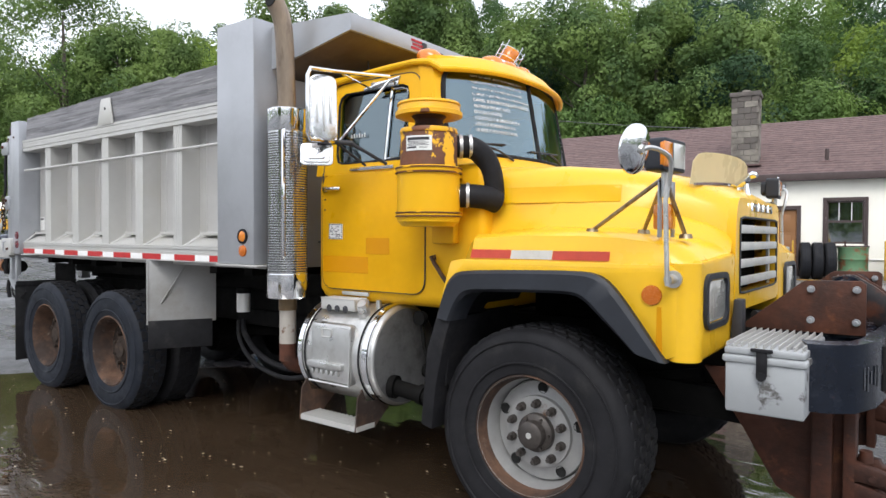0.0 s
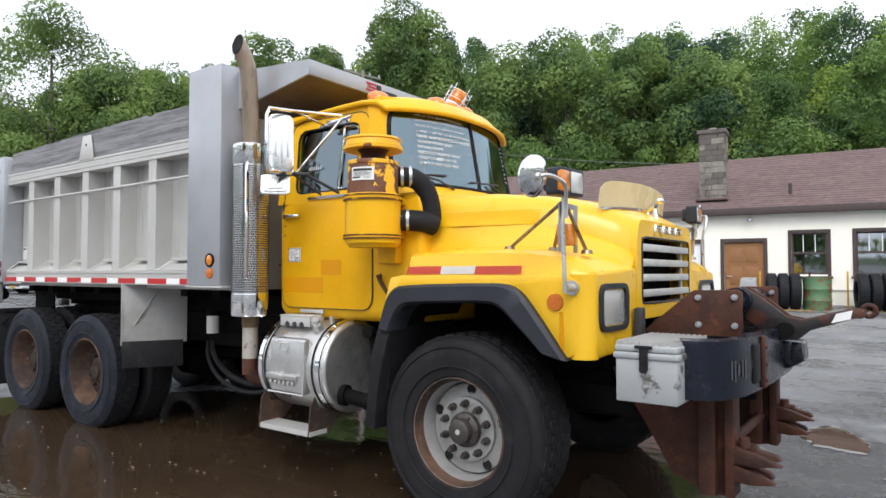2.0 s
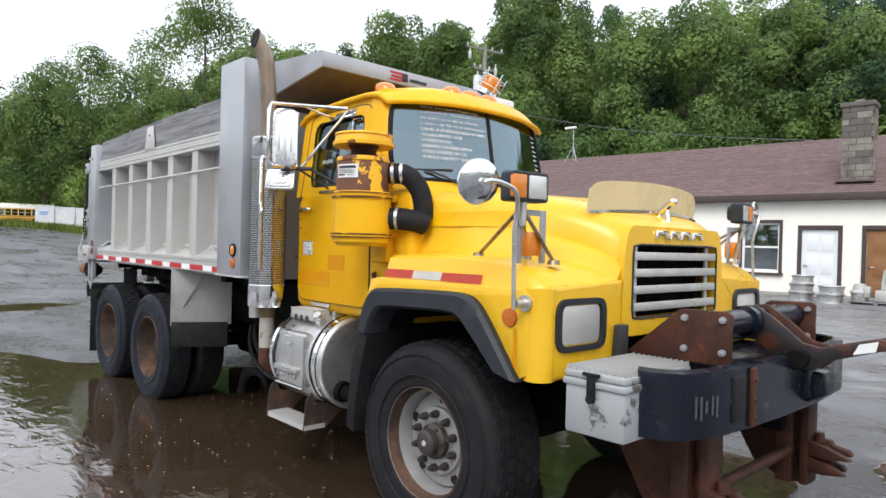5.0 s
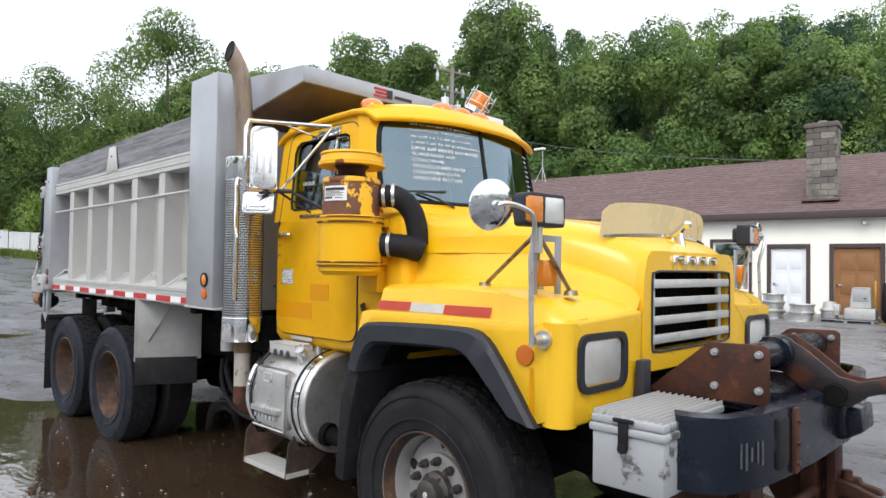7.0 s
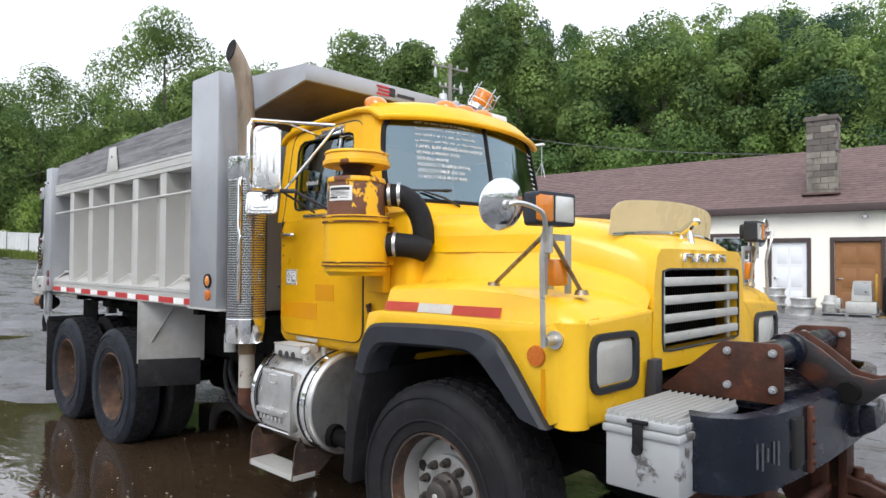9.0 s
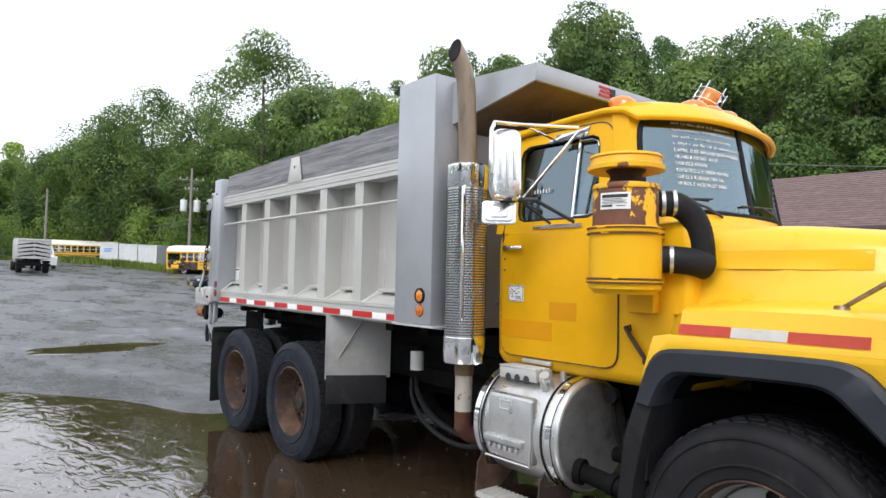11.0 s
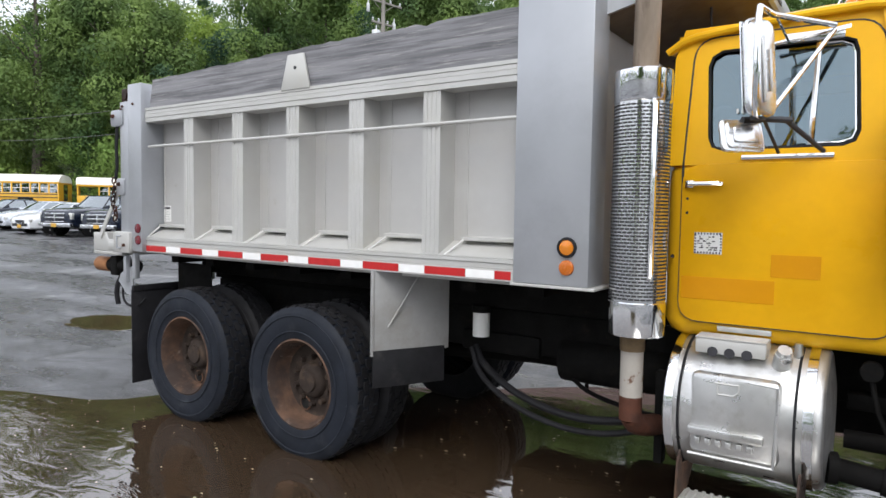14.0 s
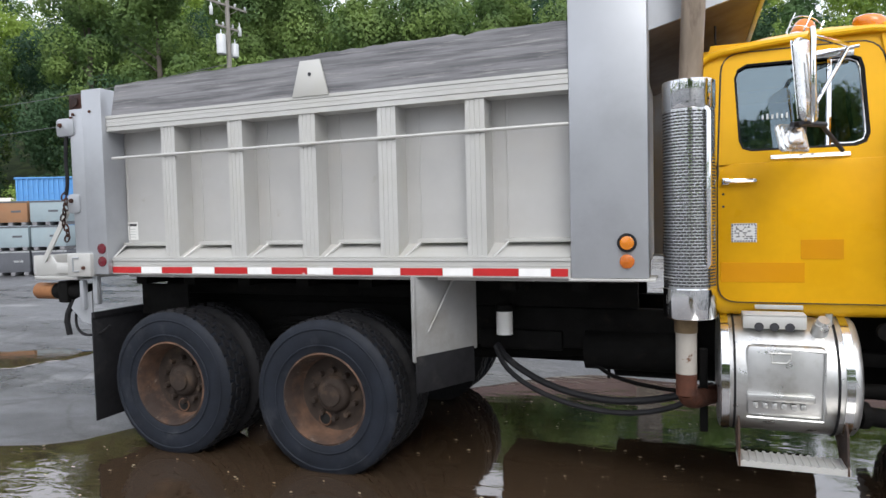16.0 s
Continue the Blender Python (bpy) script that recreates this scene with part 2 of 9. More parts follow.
def prism(bm, poly, axis, a, b, bev=0.0, m=None):
    """A flat outline pushed from a to b along an axis."""
    put = {"y": lambda u, v, w: (u, w, v), "x": lambda u, v, w: (w, u, v), "z": lambda u, v, w: (u, v, w)}[axis]
    t = bmesh.new()
    lo = [t.verts.new(put(u, v, a)) for u, v in poly]
    hi = [t.verts.new(put(u, v, b)) for u, v in poly]
    t.faces.new(lo), t.faces.new(hi[::-1])
    for i in range(len(poly)):
        j = (i + 1) % len(poly)
        t.faces.new((lo[i], hi[i], hi[j], lo[j]))
    bmesh.ops.recalc_face_normals(t, faces=t.faces[:])
    if bev:
        bmesh.ops.bevel(t, geom=t.edges[:], offset=bev, segments=2, affect="EDGES", profile=0.5)
    if m:
        t.transform(m)
    merge(bm, t)
    return bm


def ring(p, d, r, n, ref=None):
    d = Vector(d).normalized()
    u = (Vector(ref) if ref else (Vector((0, 0, 1)) if abs(d.z) < 0.9 else Vector((1, 0, 0)))).cross(d).normalized()
    w = d.cross(u)
    return [Vector(p) + (u * math.cos(2 * math.pi * k / n) + w * math.sin(2 * math.pi * k / n)) * r for k in range(n)]


def loft(bm, rings, caps=True, closed=True):
    rows = [[bm.verts.new(p) for p in r] for r in rings]
    n = len(rows[0])
    for a, b in zip(rows, rows[1:]):
        for i in range(n if closed else n - 1):
            j = (i + 1) % n
            bm.faces.new((a[i], a[j], b[j], b[i]))
    if caps and closed:
        bm.faces.new(rows[0][::-1]), bm.faces.new(rows[-1])
    return bm


def cyl(bm, p0, p1, r0, r1=None, n=18, caps=True):
    d = Vector(p1) - Vector(p0)
    return loft(bm, [ring(p0, d, r0, n), ring(p1, d, r0 if r1 is None else r1, n)], caps)


def tube(bm, pts, r, n=8, smooth=0):
    """A round bar along a line; smooth: how many times its bends are rounded off."""
    pts = [Vector(p) for p in pts]
    for _ in range(smooth):
        out = [pts[0]]
        for a, b in zip(pts, pts[1:]):
            out += [a * 0.75 + b * 0.25, a * 0.25 + b * 0.75]
        pts = out + [pts[-1]]
    rings = []
    for i, p in enumerate(pts):
        d = (pts[min(i + 1, len(pts) - 1)] - pts[max(i - 1, 0)])
        rings.append(ring(p, d, r, n))
        if i:
            base, best = rings[-1], None
            for k in range(n):
                c = sum((base[(j + k) % n] - rings[-2][j]).length_squared for j in range(0, n, 2))
                best = (c, k) if best is None or c < best[0] else best
            rings[-1] = [base[(j + best[1]) % n] for j in range(n)]
    return loft(bm, rings)


def lathe(bm, prof, c, axis="y", n=40):
    """Turned form: prof is (radius, way along the axis) in order."""
    c, rows = Vector(c), []
    for r, h in prof:
        row = []
        for k in range(n):
            a = 2 * math.pi * k / n
            u, v = r * math.cos(a), r * math.sin(a)
            row.append(c + Vector({"y": (u, h, v), "x": (h, u, v), "z": (u, v, h)}[axis]))
        rows.append(row)
    loft(bm, rows, caps=False)
    return bm


def slab(bm, pts, push):
    """A flat plate: a corner list pushed along a vector."""
    lo = [bm.verts.new(p) for p in pts]
    hi = [bm.verts.new(Vector(p) + Vector(push)) for p in pts]
    bm.faces.new(lo), bm.faces.new(hi[::-1])
    for i in range(len(pts)):
        j = (i + 1) % len(pts)
        bm.faces.new((lo[i], hi[i], hi[j], lo[j]))
    return bm


def mesh_of(name, bm, material, angle=38):
    bmesh.ops.recalc_face_normals(bm, faces=bm.faces[:])
    me = bpy.data.meshes.new(name)
    bm.to_mesh(me)
    bm.free()
    me.materials.append(material)
    me.polygons.foreach_set("use_smooth", [True] * len(me.polygons))
    me.set_sharp_from_angle(angle=radians(angle))
    return me


def part(name, bm, material, parent, label=""):
    me = bm if isinstance(bm, bpy.types.Mesh) else mesh_of(name, bm, material)
    ob = new(name, me)
    ob.parent = parent
    base = Matrix.Identity(4)
    up = parent
    while up:
        base = up.matrix_basis if up.parent is None else base
        up = up.parent
    ob.matrix_parent_inverse = base.inverted() if parent.parent is None else Matrix.Identity(4)
    return tagged(ob, label)


def thing(name, at, label, category, group="", kind=""):
    ob = new(name)
    ob.empty_display_size = 0.1
    ob.matrix_basis = Matrix.Translation(at)
    return tagged(ob, label, category, group, kind)


def solid(name, bm, material, label, category="", group="", kind=""):
    return tagged(new(name, mesh_of(name, bm, material)), label, category, group, kind)


def bm_():
    return bmesh.new()


def text_mesh(name, words, size, m, thick=0.002):
    cu = bpy.data.curves.new(name, "FONT")
    cu.body, cu.size, cu.extrude = words, size, thick
    ob = bpy.data.objects.new(name, cu)
    me = bpy.data.meshes.new_from_object(ob)
    bpy.data.objects.remove(ob)
    me.transform(m)
    return me

# ---- ground, puddles, woods ----
CX, CY = 3.0, -2.0


def ease(a, b, v):
    f = min(1.0, max(0.0, (v - a) / (b - a)))
    return f * f * (3 - 2 * f)


def lot_height(x, y):
    r2 = (x - CX) ** 2 + (y - CY) ** 2
    r2 = min(r2, 7500.0)
    north = min(max(y - 5.0, 0.0), 13.0) * 0.021 * math.exp(-(((x - 3.0) / 28.0) ** 2))
    r, az = math.sqrt(r2), math.degrees(math.atan2(y - CY, x - CX)) % 360
    west = ease(142, 150, az) * (1 - ease(176, 186, az)) * ease(38, 48, r) * (1 - ease(50, 66, r))
    return 0.00034 * max(0.0, r2 - 30.0) + north + 0.15 * west


def wood_edge(az):
    """How far off the woods begin, by compass angle in degrees from +x to the left."""
    return float(np.interp(az, [-180, -60, 60, 95, 125, 140, 152, 160, 168, 178, 180], [95, 95, 70, 52, 52, 58, 70, 88, 106, 118, 95]))


def hill_slope(az):
    return float(np.interp(az, [-180, 0, 50, 90, 110, 133, 148, 158, 166, 175, 180], [0.03, 0.03, 0.1, 0.35, 0.38, 0.42, 0.30, 0.24, 0.15, 0.09, 0.05]))


def ground_height(x, y):
    r, az = math.hypot(x - CX, y - CY), math.degrees(math.atan2(y - CY, x - CX))
    up = max(0.0, min(r, 260.0) - wood_edge(az) - 2.0)
    return lot_height(x, y) + up * hill_slope(az)


def asphalt_mat():
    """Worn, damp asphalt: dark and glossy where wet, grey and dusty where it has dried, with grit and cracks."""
    m = bpy.data.materials.new("wet_worn_asphalt")
    m.use_nodes = True
    n, l = m.node_tree.nodes, m.node_tree.links
    b = n["Principled BSDF"]
    tc = n.new("ShaderNodeTexCoord")

    def tex(s, d, r, st=None):
        src = tc.outputs["Object"]
        if st:
            mp = n.new("ShaderNodeMapping")
            mp.inputs["Scale"].default_value, mp.inputs["Rotation"].default_value = st, (0, 0, 0.35)
            l.new(src, mp.inputs[0])
            src = mp.outputs[0]
        t = n.new("ShaderNodeTexNoise")
        t.inputs["Scale"].default_value, t.inputs["Detail"].default_value, t.inputs["Roughness"].default_value = s, d, r
        l.new(src, t.inputs["Vector"])
        return t.outputs["Fac"]

    def rng(v, a, c, lo, hi):
        t = n.new("ShaderNodeMapRange")
        for k, x in zip((1, 2, 3, 4), (a, c, lo, hi)):
            t.inputs[k].default_value = x
        l.new(v, t.inputs[0])
        return t.outputs[0]

    def blend(f, a, c):
        t = n.new("ShaderNodeMixRGB")
        l.new(f, t.inputs["Fac"])
        for k, x in (("Color1", a), ("Color2", c)):
            if isinstance(x, tuple):
                t.inputs[k].default_value = (*x, 1)
            else:
                l.new(x, t.inputs[k])
        return t.outputs[0]

    def cells(scale, feature, jitter):
        t = n.new("ShaderNodeTexVoronoi")
        t.feature = feature
        t.inputs["Scale"].default_value = scale
        add = n.new("ShaderNodeMixRGB")
        add.blend_type = "ADD"
        add.inputs["Fac"].default_value = jitter
        nz = n.new("ShaderNodeTexNoise")
        nz.inputs["Scale"].default_value, nz.inputs["Detail"].default_value = scale * 1.5, 5
        l.new(tc.outputs["Object"], nz.inputs["Vector"])
        l.new(tc.outputs["Object"], add.inputs["Color1"])
        l.new(nz.outputs["Color"], add.inputs["Color2"])
        l.new(add.outputs[0], t.inputs["Vector"])
        return t.outputs["Distance"]

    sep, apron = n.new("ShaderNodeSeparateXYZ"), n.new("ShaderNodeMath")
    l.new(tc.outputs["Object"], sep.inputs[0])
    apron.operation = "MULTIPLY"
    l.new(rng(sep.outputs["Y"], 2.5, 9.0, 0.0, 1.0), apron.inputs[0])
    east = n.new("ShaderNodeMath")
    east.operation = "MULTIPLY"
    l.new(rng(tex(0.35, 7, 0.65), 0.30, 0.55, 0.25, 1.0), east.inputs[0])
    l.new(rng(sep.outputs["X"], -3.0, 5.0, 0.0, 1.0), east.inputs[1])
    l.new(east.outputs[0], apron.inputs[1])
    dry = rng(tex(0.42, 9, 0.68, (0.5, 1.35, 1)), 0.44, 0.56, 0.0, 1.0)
    grit = rng(tex(46, 6, 0.78), 0.40, 0.66, 0.0, 1.0)
    stone = rng(cells(85, "F1", 0.02), 0.15, 0.75, 1.0, 0.0)
    c = blend(grit, (0.068, 0.070, 0.078), (0.218, 0.223, 0.236))
    c = blend(rng(tex(6.5, 6, 0.7), 0.42, 0.66, 0.0, 0.45), c, (0.10, 0.102, 0.108))
    c = blend(rng(tex(0.9, 8, 0.72), 0.54, 0.63, 0.0, 0.65), c, (0.31, 0.312, 0.318))
    c = blend(rng(tex(0.30, 8, 0.72, (0.45, 1.5, 1)), 0.53, 0.60, 0.0, 0.6), c, (0.062, 0.062, 0.065))
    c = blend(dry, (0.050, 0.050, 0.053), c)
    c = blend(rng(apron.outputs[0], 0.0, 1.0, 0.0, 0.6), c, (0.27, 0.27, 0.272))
    c = blend(rng(tex(1.7, 8, 0.7), 0.63, 0.69, 0.0, 0.55), c, (0.075, 0.060, 0.045))
    c = blend(rng(cells(0.55, "DISTANCE_TO_EDGE", 0.35), 0.0, 0.012, 0.7, 0.0), c, (0.030, 0.030, 0.030))
    l.new(c, b.inputs["Base Color"])
    rough = n.new("ShaderNodeMath")
    rough.operation = "ADD"
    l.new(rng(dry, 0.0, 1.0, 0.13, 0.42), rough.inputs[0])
    l.new(rng(tex(2.6, 6, 0.7), 0.35, 0.65, 0.0, 0.20), rough.inputs[1])
    l.new(rough.outputs[0], b.inputs["Roughness"])
    b.inputs["Specular IOR Level"].default_value = 0.6
    bp = n.new("ShaderNodeBump")
    bp.inputs["Strength"].default_value, bp.inputs["Distance"].default_value = 0.5, 0.008
    l.new(stone, bp.inputs["Height"])
    bp1 = n.new("ShaderNodeBump")
    bp1.inputs["Strength"].default_value, bp1.inputs["Distance"].default_value = 0.5, 0.012
    l.new(tex(30, 8, 0.75), bp1.inputs["Height"])
    l.new(bp.outputs[0], bp1.inputs["Normal"])
    bp2 = n.new("ShaderNodeBump")
    bp2.inputs["Strength"].default_value, bp2.inputs["Distance"].default_value = 0.45, 0.03
    l.new(tex(3.0, 6, 0.65), bp2.inputs["Height"])
    l.new(bp1.outputs[0], bp2.inputs["Normal"])
    l.new(bp2.outputs[0], b.inputs["Normal"])
    return m


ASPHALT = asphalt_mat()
HILL = mat("leaf_litter_and_undergrowth", (0.035, 0.055, 0.018), 0.95, 0, 0.4, 0.3, 0.5, 4, (0.07, 0.10, 0.03), (0.45, 0.6), 0.6)
radii = [0, 1.5, 3, 4.5, 6, 8, 10, 12, 14, 16, 18, 20, 22, 25, 28, 32, 36, 40, 45, 50, 55, 60, 66, 72, 80, 88, 96, 105, 115, 125, 140, 160, 190, 230, 280, 400, 900, 2500]
NAZ = 180
gbm = bm_()
grid_rows = []
for r in radii:
    row = []
    for k in range(NAZ):
        a = 2 * math.pi * k / NAZ
        x, y = CX + r * math.cos(a), CY + r * math.sin(a)
        row.append(gbm.verts.new((x, y, ground_height(x, y))))
    grid_rows.append(row)
for ra, rb, r in zip(grid_rows, grid_rows[1:], radii):
    for k in range(NAZ):
        j = (k + 1) % NAZ
        f_ = gbm.faces.new((ra[k], ra[j], rb[j], rb[k]))
        az = math.degrees(2 * math.pi * (k + 0.5) / NAZ)
        az = az - 360 if az > 180 else az
        f_.material_index = 1 if r >= wood_edge(az) - 9 else 0
bmesh.ops.remove_doubles(gbm, verts=gbm.verts[:], dist=0.001)
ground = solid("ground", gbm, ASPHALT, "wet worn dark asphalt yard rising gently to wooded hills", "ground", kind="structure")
ground.data.materials.append(HILL)


def water_mat(name, col, ripple=0.25):
    m = bpy.data.materials.new(name)
    m.use_nodes = True
    n, l = m.node_tree.nodes, m.node_tree.links
    b = n["Principled BSDF"]
    tc = n.new("ShaderNodeTexCoord")
    t = n.new("ShaderNodeTexNoise")
    t.inputs["Scale"].default_value, t.inputs["Detail"].default_value = 1.1, 6
    l.new(tc.outputs["Object"], t.inputs["Vector"])
    cr = n.new("ShaderNodeMixRGB")
    cr.inputs["Color1"].default_value = (*col, 1)
    cr.inputs["Color2"].default_value = (col[0] * 0.4, col[1] * 0.4, col[2] * 0.4, 1)
    l.new(t.outputs["Fac"], cr.inputs["Fac"])
    l.new(cr.outputs[0], b.inputs["Base Color"])
    b.inputs["IOR"].default_value = 2.0
    b.inputs["Specular IOR Level"].default_value = 0.75
    mp = n.new("ShaderNodeMapping")
    mp.inputs["Scale"].default_value, mp.inputs["Rotation"].default_value = (1.0, 2.2, 1), (0, 0, 0.5)
    l.new(tc.outputs["Object"], mp.inputs[0])
    w = n.new("ShaderNodeTexNoise")
    w.inputs["Scale"].default_value, w.inputs["Detail"].default_value, w.inputs["Distortion"].default_value = 3.0, 3, 0.8
    l.new(mp.outputs[0], w.inputs["Vector"])
    bp = n.new("ShaderNodeBump")
    bp.inputs["Strength"].default_value, bp.inputs["Distance"].default_value = ripple, 0.05
    l.new(w.outputs["Fac"], bp.inputs["Height"])
    # calm in the lee of the truck, wind-rippled on the open side
    dp, rp = n.new("ShaderNodeVectorMath"), n.new("ShaderNodeMapRange")
    dp.operation = "DOT_PRODUCT"
    dp.inputs[1].default_value = (-0.25, -0.97, 0.0)
    l.new(tc.outputs["Object"], dp.inputs[0])
    rp.inputs[1].default_value, rp.inputs[2].default_value = 1.1, 2.2
    rp.inputs[3].default_value, rp.inputs[4].default_value = ripple * 0.15, ripple * 0.85
    l.new(dp.outputs["Value"], rp.inputs[0])
    gust, gr, gm = n.new("ShaderNodeTexNoise"), n.new("ShaderNodeMapRange"), n.new("ShaderNodeMath")
    gust.inputs["Scale"].default_value, gust.inputs["Detail"].default_value = 0.8, 2
    l.new(tc.outputs["Object"], gust.inputs["Vector"])
    gr.inputs[1].default_value, gr.inputs[2].default_value, gr.inputs[3].default_value, gr.inputs[4].default_value = 0.38, 0.56, 0.45, 1.0
    l.new(gust.outputs["Fac"], gr.inputs[0])
    gm.operation = "MULTIPLY"
    l.new(rp.outputs[0], gm.inputs[0])
    l.new(gr.outputs[0], gm.inputs[1])
    l.new(gm.outputs[0], bp.inputs["Strength"])
    b.inputs["Roughness"].default_value = 0.04
    l.new(bp.outputs[0], b.inputs["Normal"])
    return m


WATER = water_mat("muddy_puddle_water", (0.066, 0.043, 0.026), 0.34)

MUDDY = water_mat("thick_brown_puddle_water", (0.080, 0.050, 0.029), 0.12)
PUD = (1.9, -3.1, 5.5, 4.0, 0.72)      # middle, half lengths and turn of the broad puddle


def in_puddle(x, y, f=1.0):
    u, v = x - PUD[0], y - PUD[1]
    c, s = math.cos(PUD[4]), math.sin(PUD[4])
    return ((u * c + v * s) / PUD[2]) ** 2 + ((v * c - u * s) / PUD[3]) ** 2 < f * f


def puddle(name, cx, cy, rx, ry, turn, seed, label, z=0.006):
    rnd = random.Random(seed)
    ph = [rnd.uniform(0, 6.28) for _ in range(6)]
    t = bm_()
    rings = []
    for f in (0.0, 0.5, 0.8, 0.93, 1.0):
        row = []
        for k in range(96):
            a = 2 * math.pi * k / 96
            w = 1 + 0.11 * math.sin(2 * a + ph[0]) + 0.09 * math.sin(3 * a + ph[1]) + 0.05 * math.sin(5 * a + ph[2]) + 0.035 * math.sin(9 * a + ph[3]) + 0.02 * math.sin(17 * a + ph[4])
            u, v = rx * w * f * math.cos(a), ry * w * f * math.sin(a)
            x, y = cx + u * math.cos(turn) - v * math.sin(turn), cy + u * math.sin(turn) + v * math.cos(turn)
            row.append(Vector((x, y, (lot_height(cx, cy) if rx > 3 else lot_height(x, y)) + z + (0.0 if f < 1 else -0.006))))
        rings.append(row)
    loft(t, rings, caps=False)
    bmesh.ops.remove_doubles(t, verts=t.verts[:], dist=0.0005)
    return solid(name, t, WATER if rx > 3 else MUDDY, label, "puddle", kind="structure")


puddle("water", PUD[0], PUD[1], PUD[2], PUD[3], PUD[4], 4, "broad muddy rain puddle under the truck's rear wheels", 0.014)
puddle("water", -4.2, 0.95, 0.80, 0.68, 0.4, 8, "shallow brown puddle in worn asphalt", 0.010)
puddle("water", -7.9, -0.9, 0.72, 1.4, 0.2, 9, "shallow puddle on the open yard", 0.010)
puddle("water", 7.47, 2.35, 0.24, 0.48, 0.1, 11, "small muddy puddle in the asphalt", 0.010)
puddle("water", 9.2, 7.2, 1.5, 0.4, 0.5, 12, "thin rain puddle on grey asphalt", 0.03)

# bits of grit and leaf afloat on the broad puddle
rg_f = np.random.default_rng(5)
fl = []
for k in range(760):
    a, q = rg_f.uniform(0, 6.283), math.sqrt(rg_f.uniform(0, 1)) * 0.85
    u, v = PUD[2] * q * math.cos(a), PUD[3] * q * math.sin(a)
    x, y = PUD[0] + u * math.cos(PUD[4]) - v * math.sin(PUD[4]), PUD[1] + u * math.sin(PUD[4]) + v * math.cos(PUD[4])
    r_, t_ = rg_f.uniform(0.004, 0.016), rg_f.uniform(0, 6.28)
    fl.append([(x + r_ * math.cos(t_ + j * 1.57), y + r_ * 0.6 * math.sin(t_ + j * 1.57), 0.0235) for j in range(4)])
fbm = bm_()
for q in fl:
    fbm.faces.new([fbm.verts.new(p) for p in q])
tagged(solid("floating_debris", fbm, mat("pale_debris", (0.42, 0.38, 0.28), 0.7, 0, 0.3, 30), "pale specks of debris afloat on the puddle", "debris"), kind="stuff")

# loose grit on the asphalt
gv, gf = [], []
for k in range(3200):
    x, y = rg_f.uniform(-4.0, 13.0), rg_f.normal(-2.2, 2.6)
    if in_puddle(x, y, 1.1):
        continue
    r_ = rg_f.uniform(0.003, 0.010) * (1.8 if rg_f.random() < 0.06 else 1.0)
    z = lot_height(x, y) + r_ * 0.3
    o = len(gv)
    t_ = rg_f.uniform(0, 6.28)
    for j in range(4):
        gv.append((x + r_ * rg_f.uniform(0.8, 1.4) * math.cos(t_ + j * 1.57), y + r_ * rg_f.uniform(0.8, 1.4) * math.sin(t_ + j * 1.57), z))
    gv += [(x, y, z + r_ * rg_f.uniform(0.5, 0.9)), (x, y, z - r_ * 0.6)]
    gf += [(o + j, o + (j + 1) % 4, o + 4) for j in range(4)] + [(o + (j + 1) % 4, o + j, o + 5) for j in range(4)]
gme = bpy.data.meshes.new("loose_grit")
gme.from_pydata(gv, [], gf)
gme.materials.append(mat("grey_grit_stone", (0.24, 0.235, 0.225), 0.7, 0, 0.3, 9, island=0.7))
tagged(new("loose_grit", gme), "loose grey grit scattered over the asphalt", "grit", kind="stuff")


def leaf_mat(name, dark, light, tscale):
    m = bpy.data.materials.new(name)
    m.use_nodes = True
    n, l = m.node_tree.nodes, m.node_tree.links
    b = n["Principled BSDF"]
    tc, geo = n.new("ShaderNodeTexCoord"), n.new("ShaderNodeNewGeometry")
    t = n.new("ShaderNodeTexNoise")
    t.inputs["Scale"].default_value, t.inputs["Detail"].default_value = tscale, 3
    l.new(tc.outputs["Object"], t.inputs["Vector"])
    mr = n.new("ShaderNodeMapRange")
    mr.inputs[1].default_value, mr.inputs[2].default_value = 0.36, 0.64
    l.new(t.outputs["Fac"], mr.inputs[0])
    a = n.new("ShaderNodeMixRGB")
    a.inputs["Color1"].default_value, a.inputs["Color2"].default_value = (*dark, 1), (*light, 1)
    l.new(mr.outputs[0], a.inputs["Fac"])
    c = n.new("ShaderNodeMixRGB")
    c.blend_type = "MULTIPLY"
    c.inputs["Fac"].default_value = 1.0
    rr = n.new("ShaderNodeMapRange")
    rr.inputs[3].default_value, rr.inputs[4].default_value = 0.84, 1.16
    l.new(geo.outputs["Random Per Island"], rr.inputs[0])
    l.new(a.outputs[0], c.inputs["Color1"])
    l.new(rr.outputs[0], c.inputs["Color2"])
    l.new(c.outputs[0], b.inputs["Base Color"])
    b.inputs["Roughness"].default_value = 0.6
    b.inputs["Specular IOR Level"].default_value = 0.25
    tl, mx = n.new("ShaderNodeBsdfTranslucent"), n.new("ShaderNodeMixShader")
    l.new(c.outputs[0], tl.inputs["Color"])
    mx.inputs[0].default_value = 0.32
    l.new(b.outputs[0], mx.inputs[1])
    l.new(tl.outputs[0], mx.inputs[2])
    l.new(mx.outputs[0], n["Material Output"].inputs["Surface"])
    return m


LEAF = leaf_mat("deciduous_foliage", (0.060, 0.120, 0.040), (0.195, 0.300, 0.072), 0.09)
LEAF_NEAR = leaf_mat("sunlit_deciduous_foliage", (0.072, 0.130, 0.042), (0.20, 0.290, 0.080), 0.25)
BARK = mat("grey_brown_bark", (0.10, 0.085, 0.07), 0.9, 0, 0.3, 3, 0.6, 20, stretch=(3, 3, 0.6))


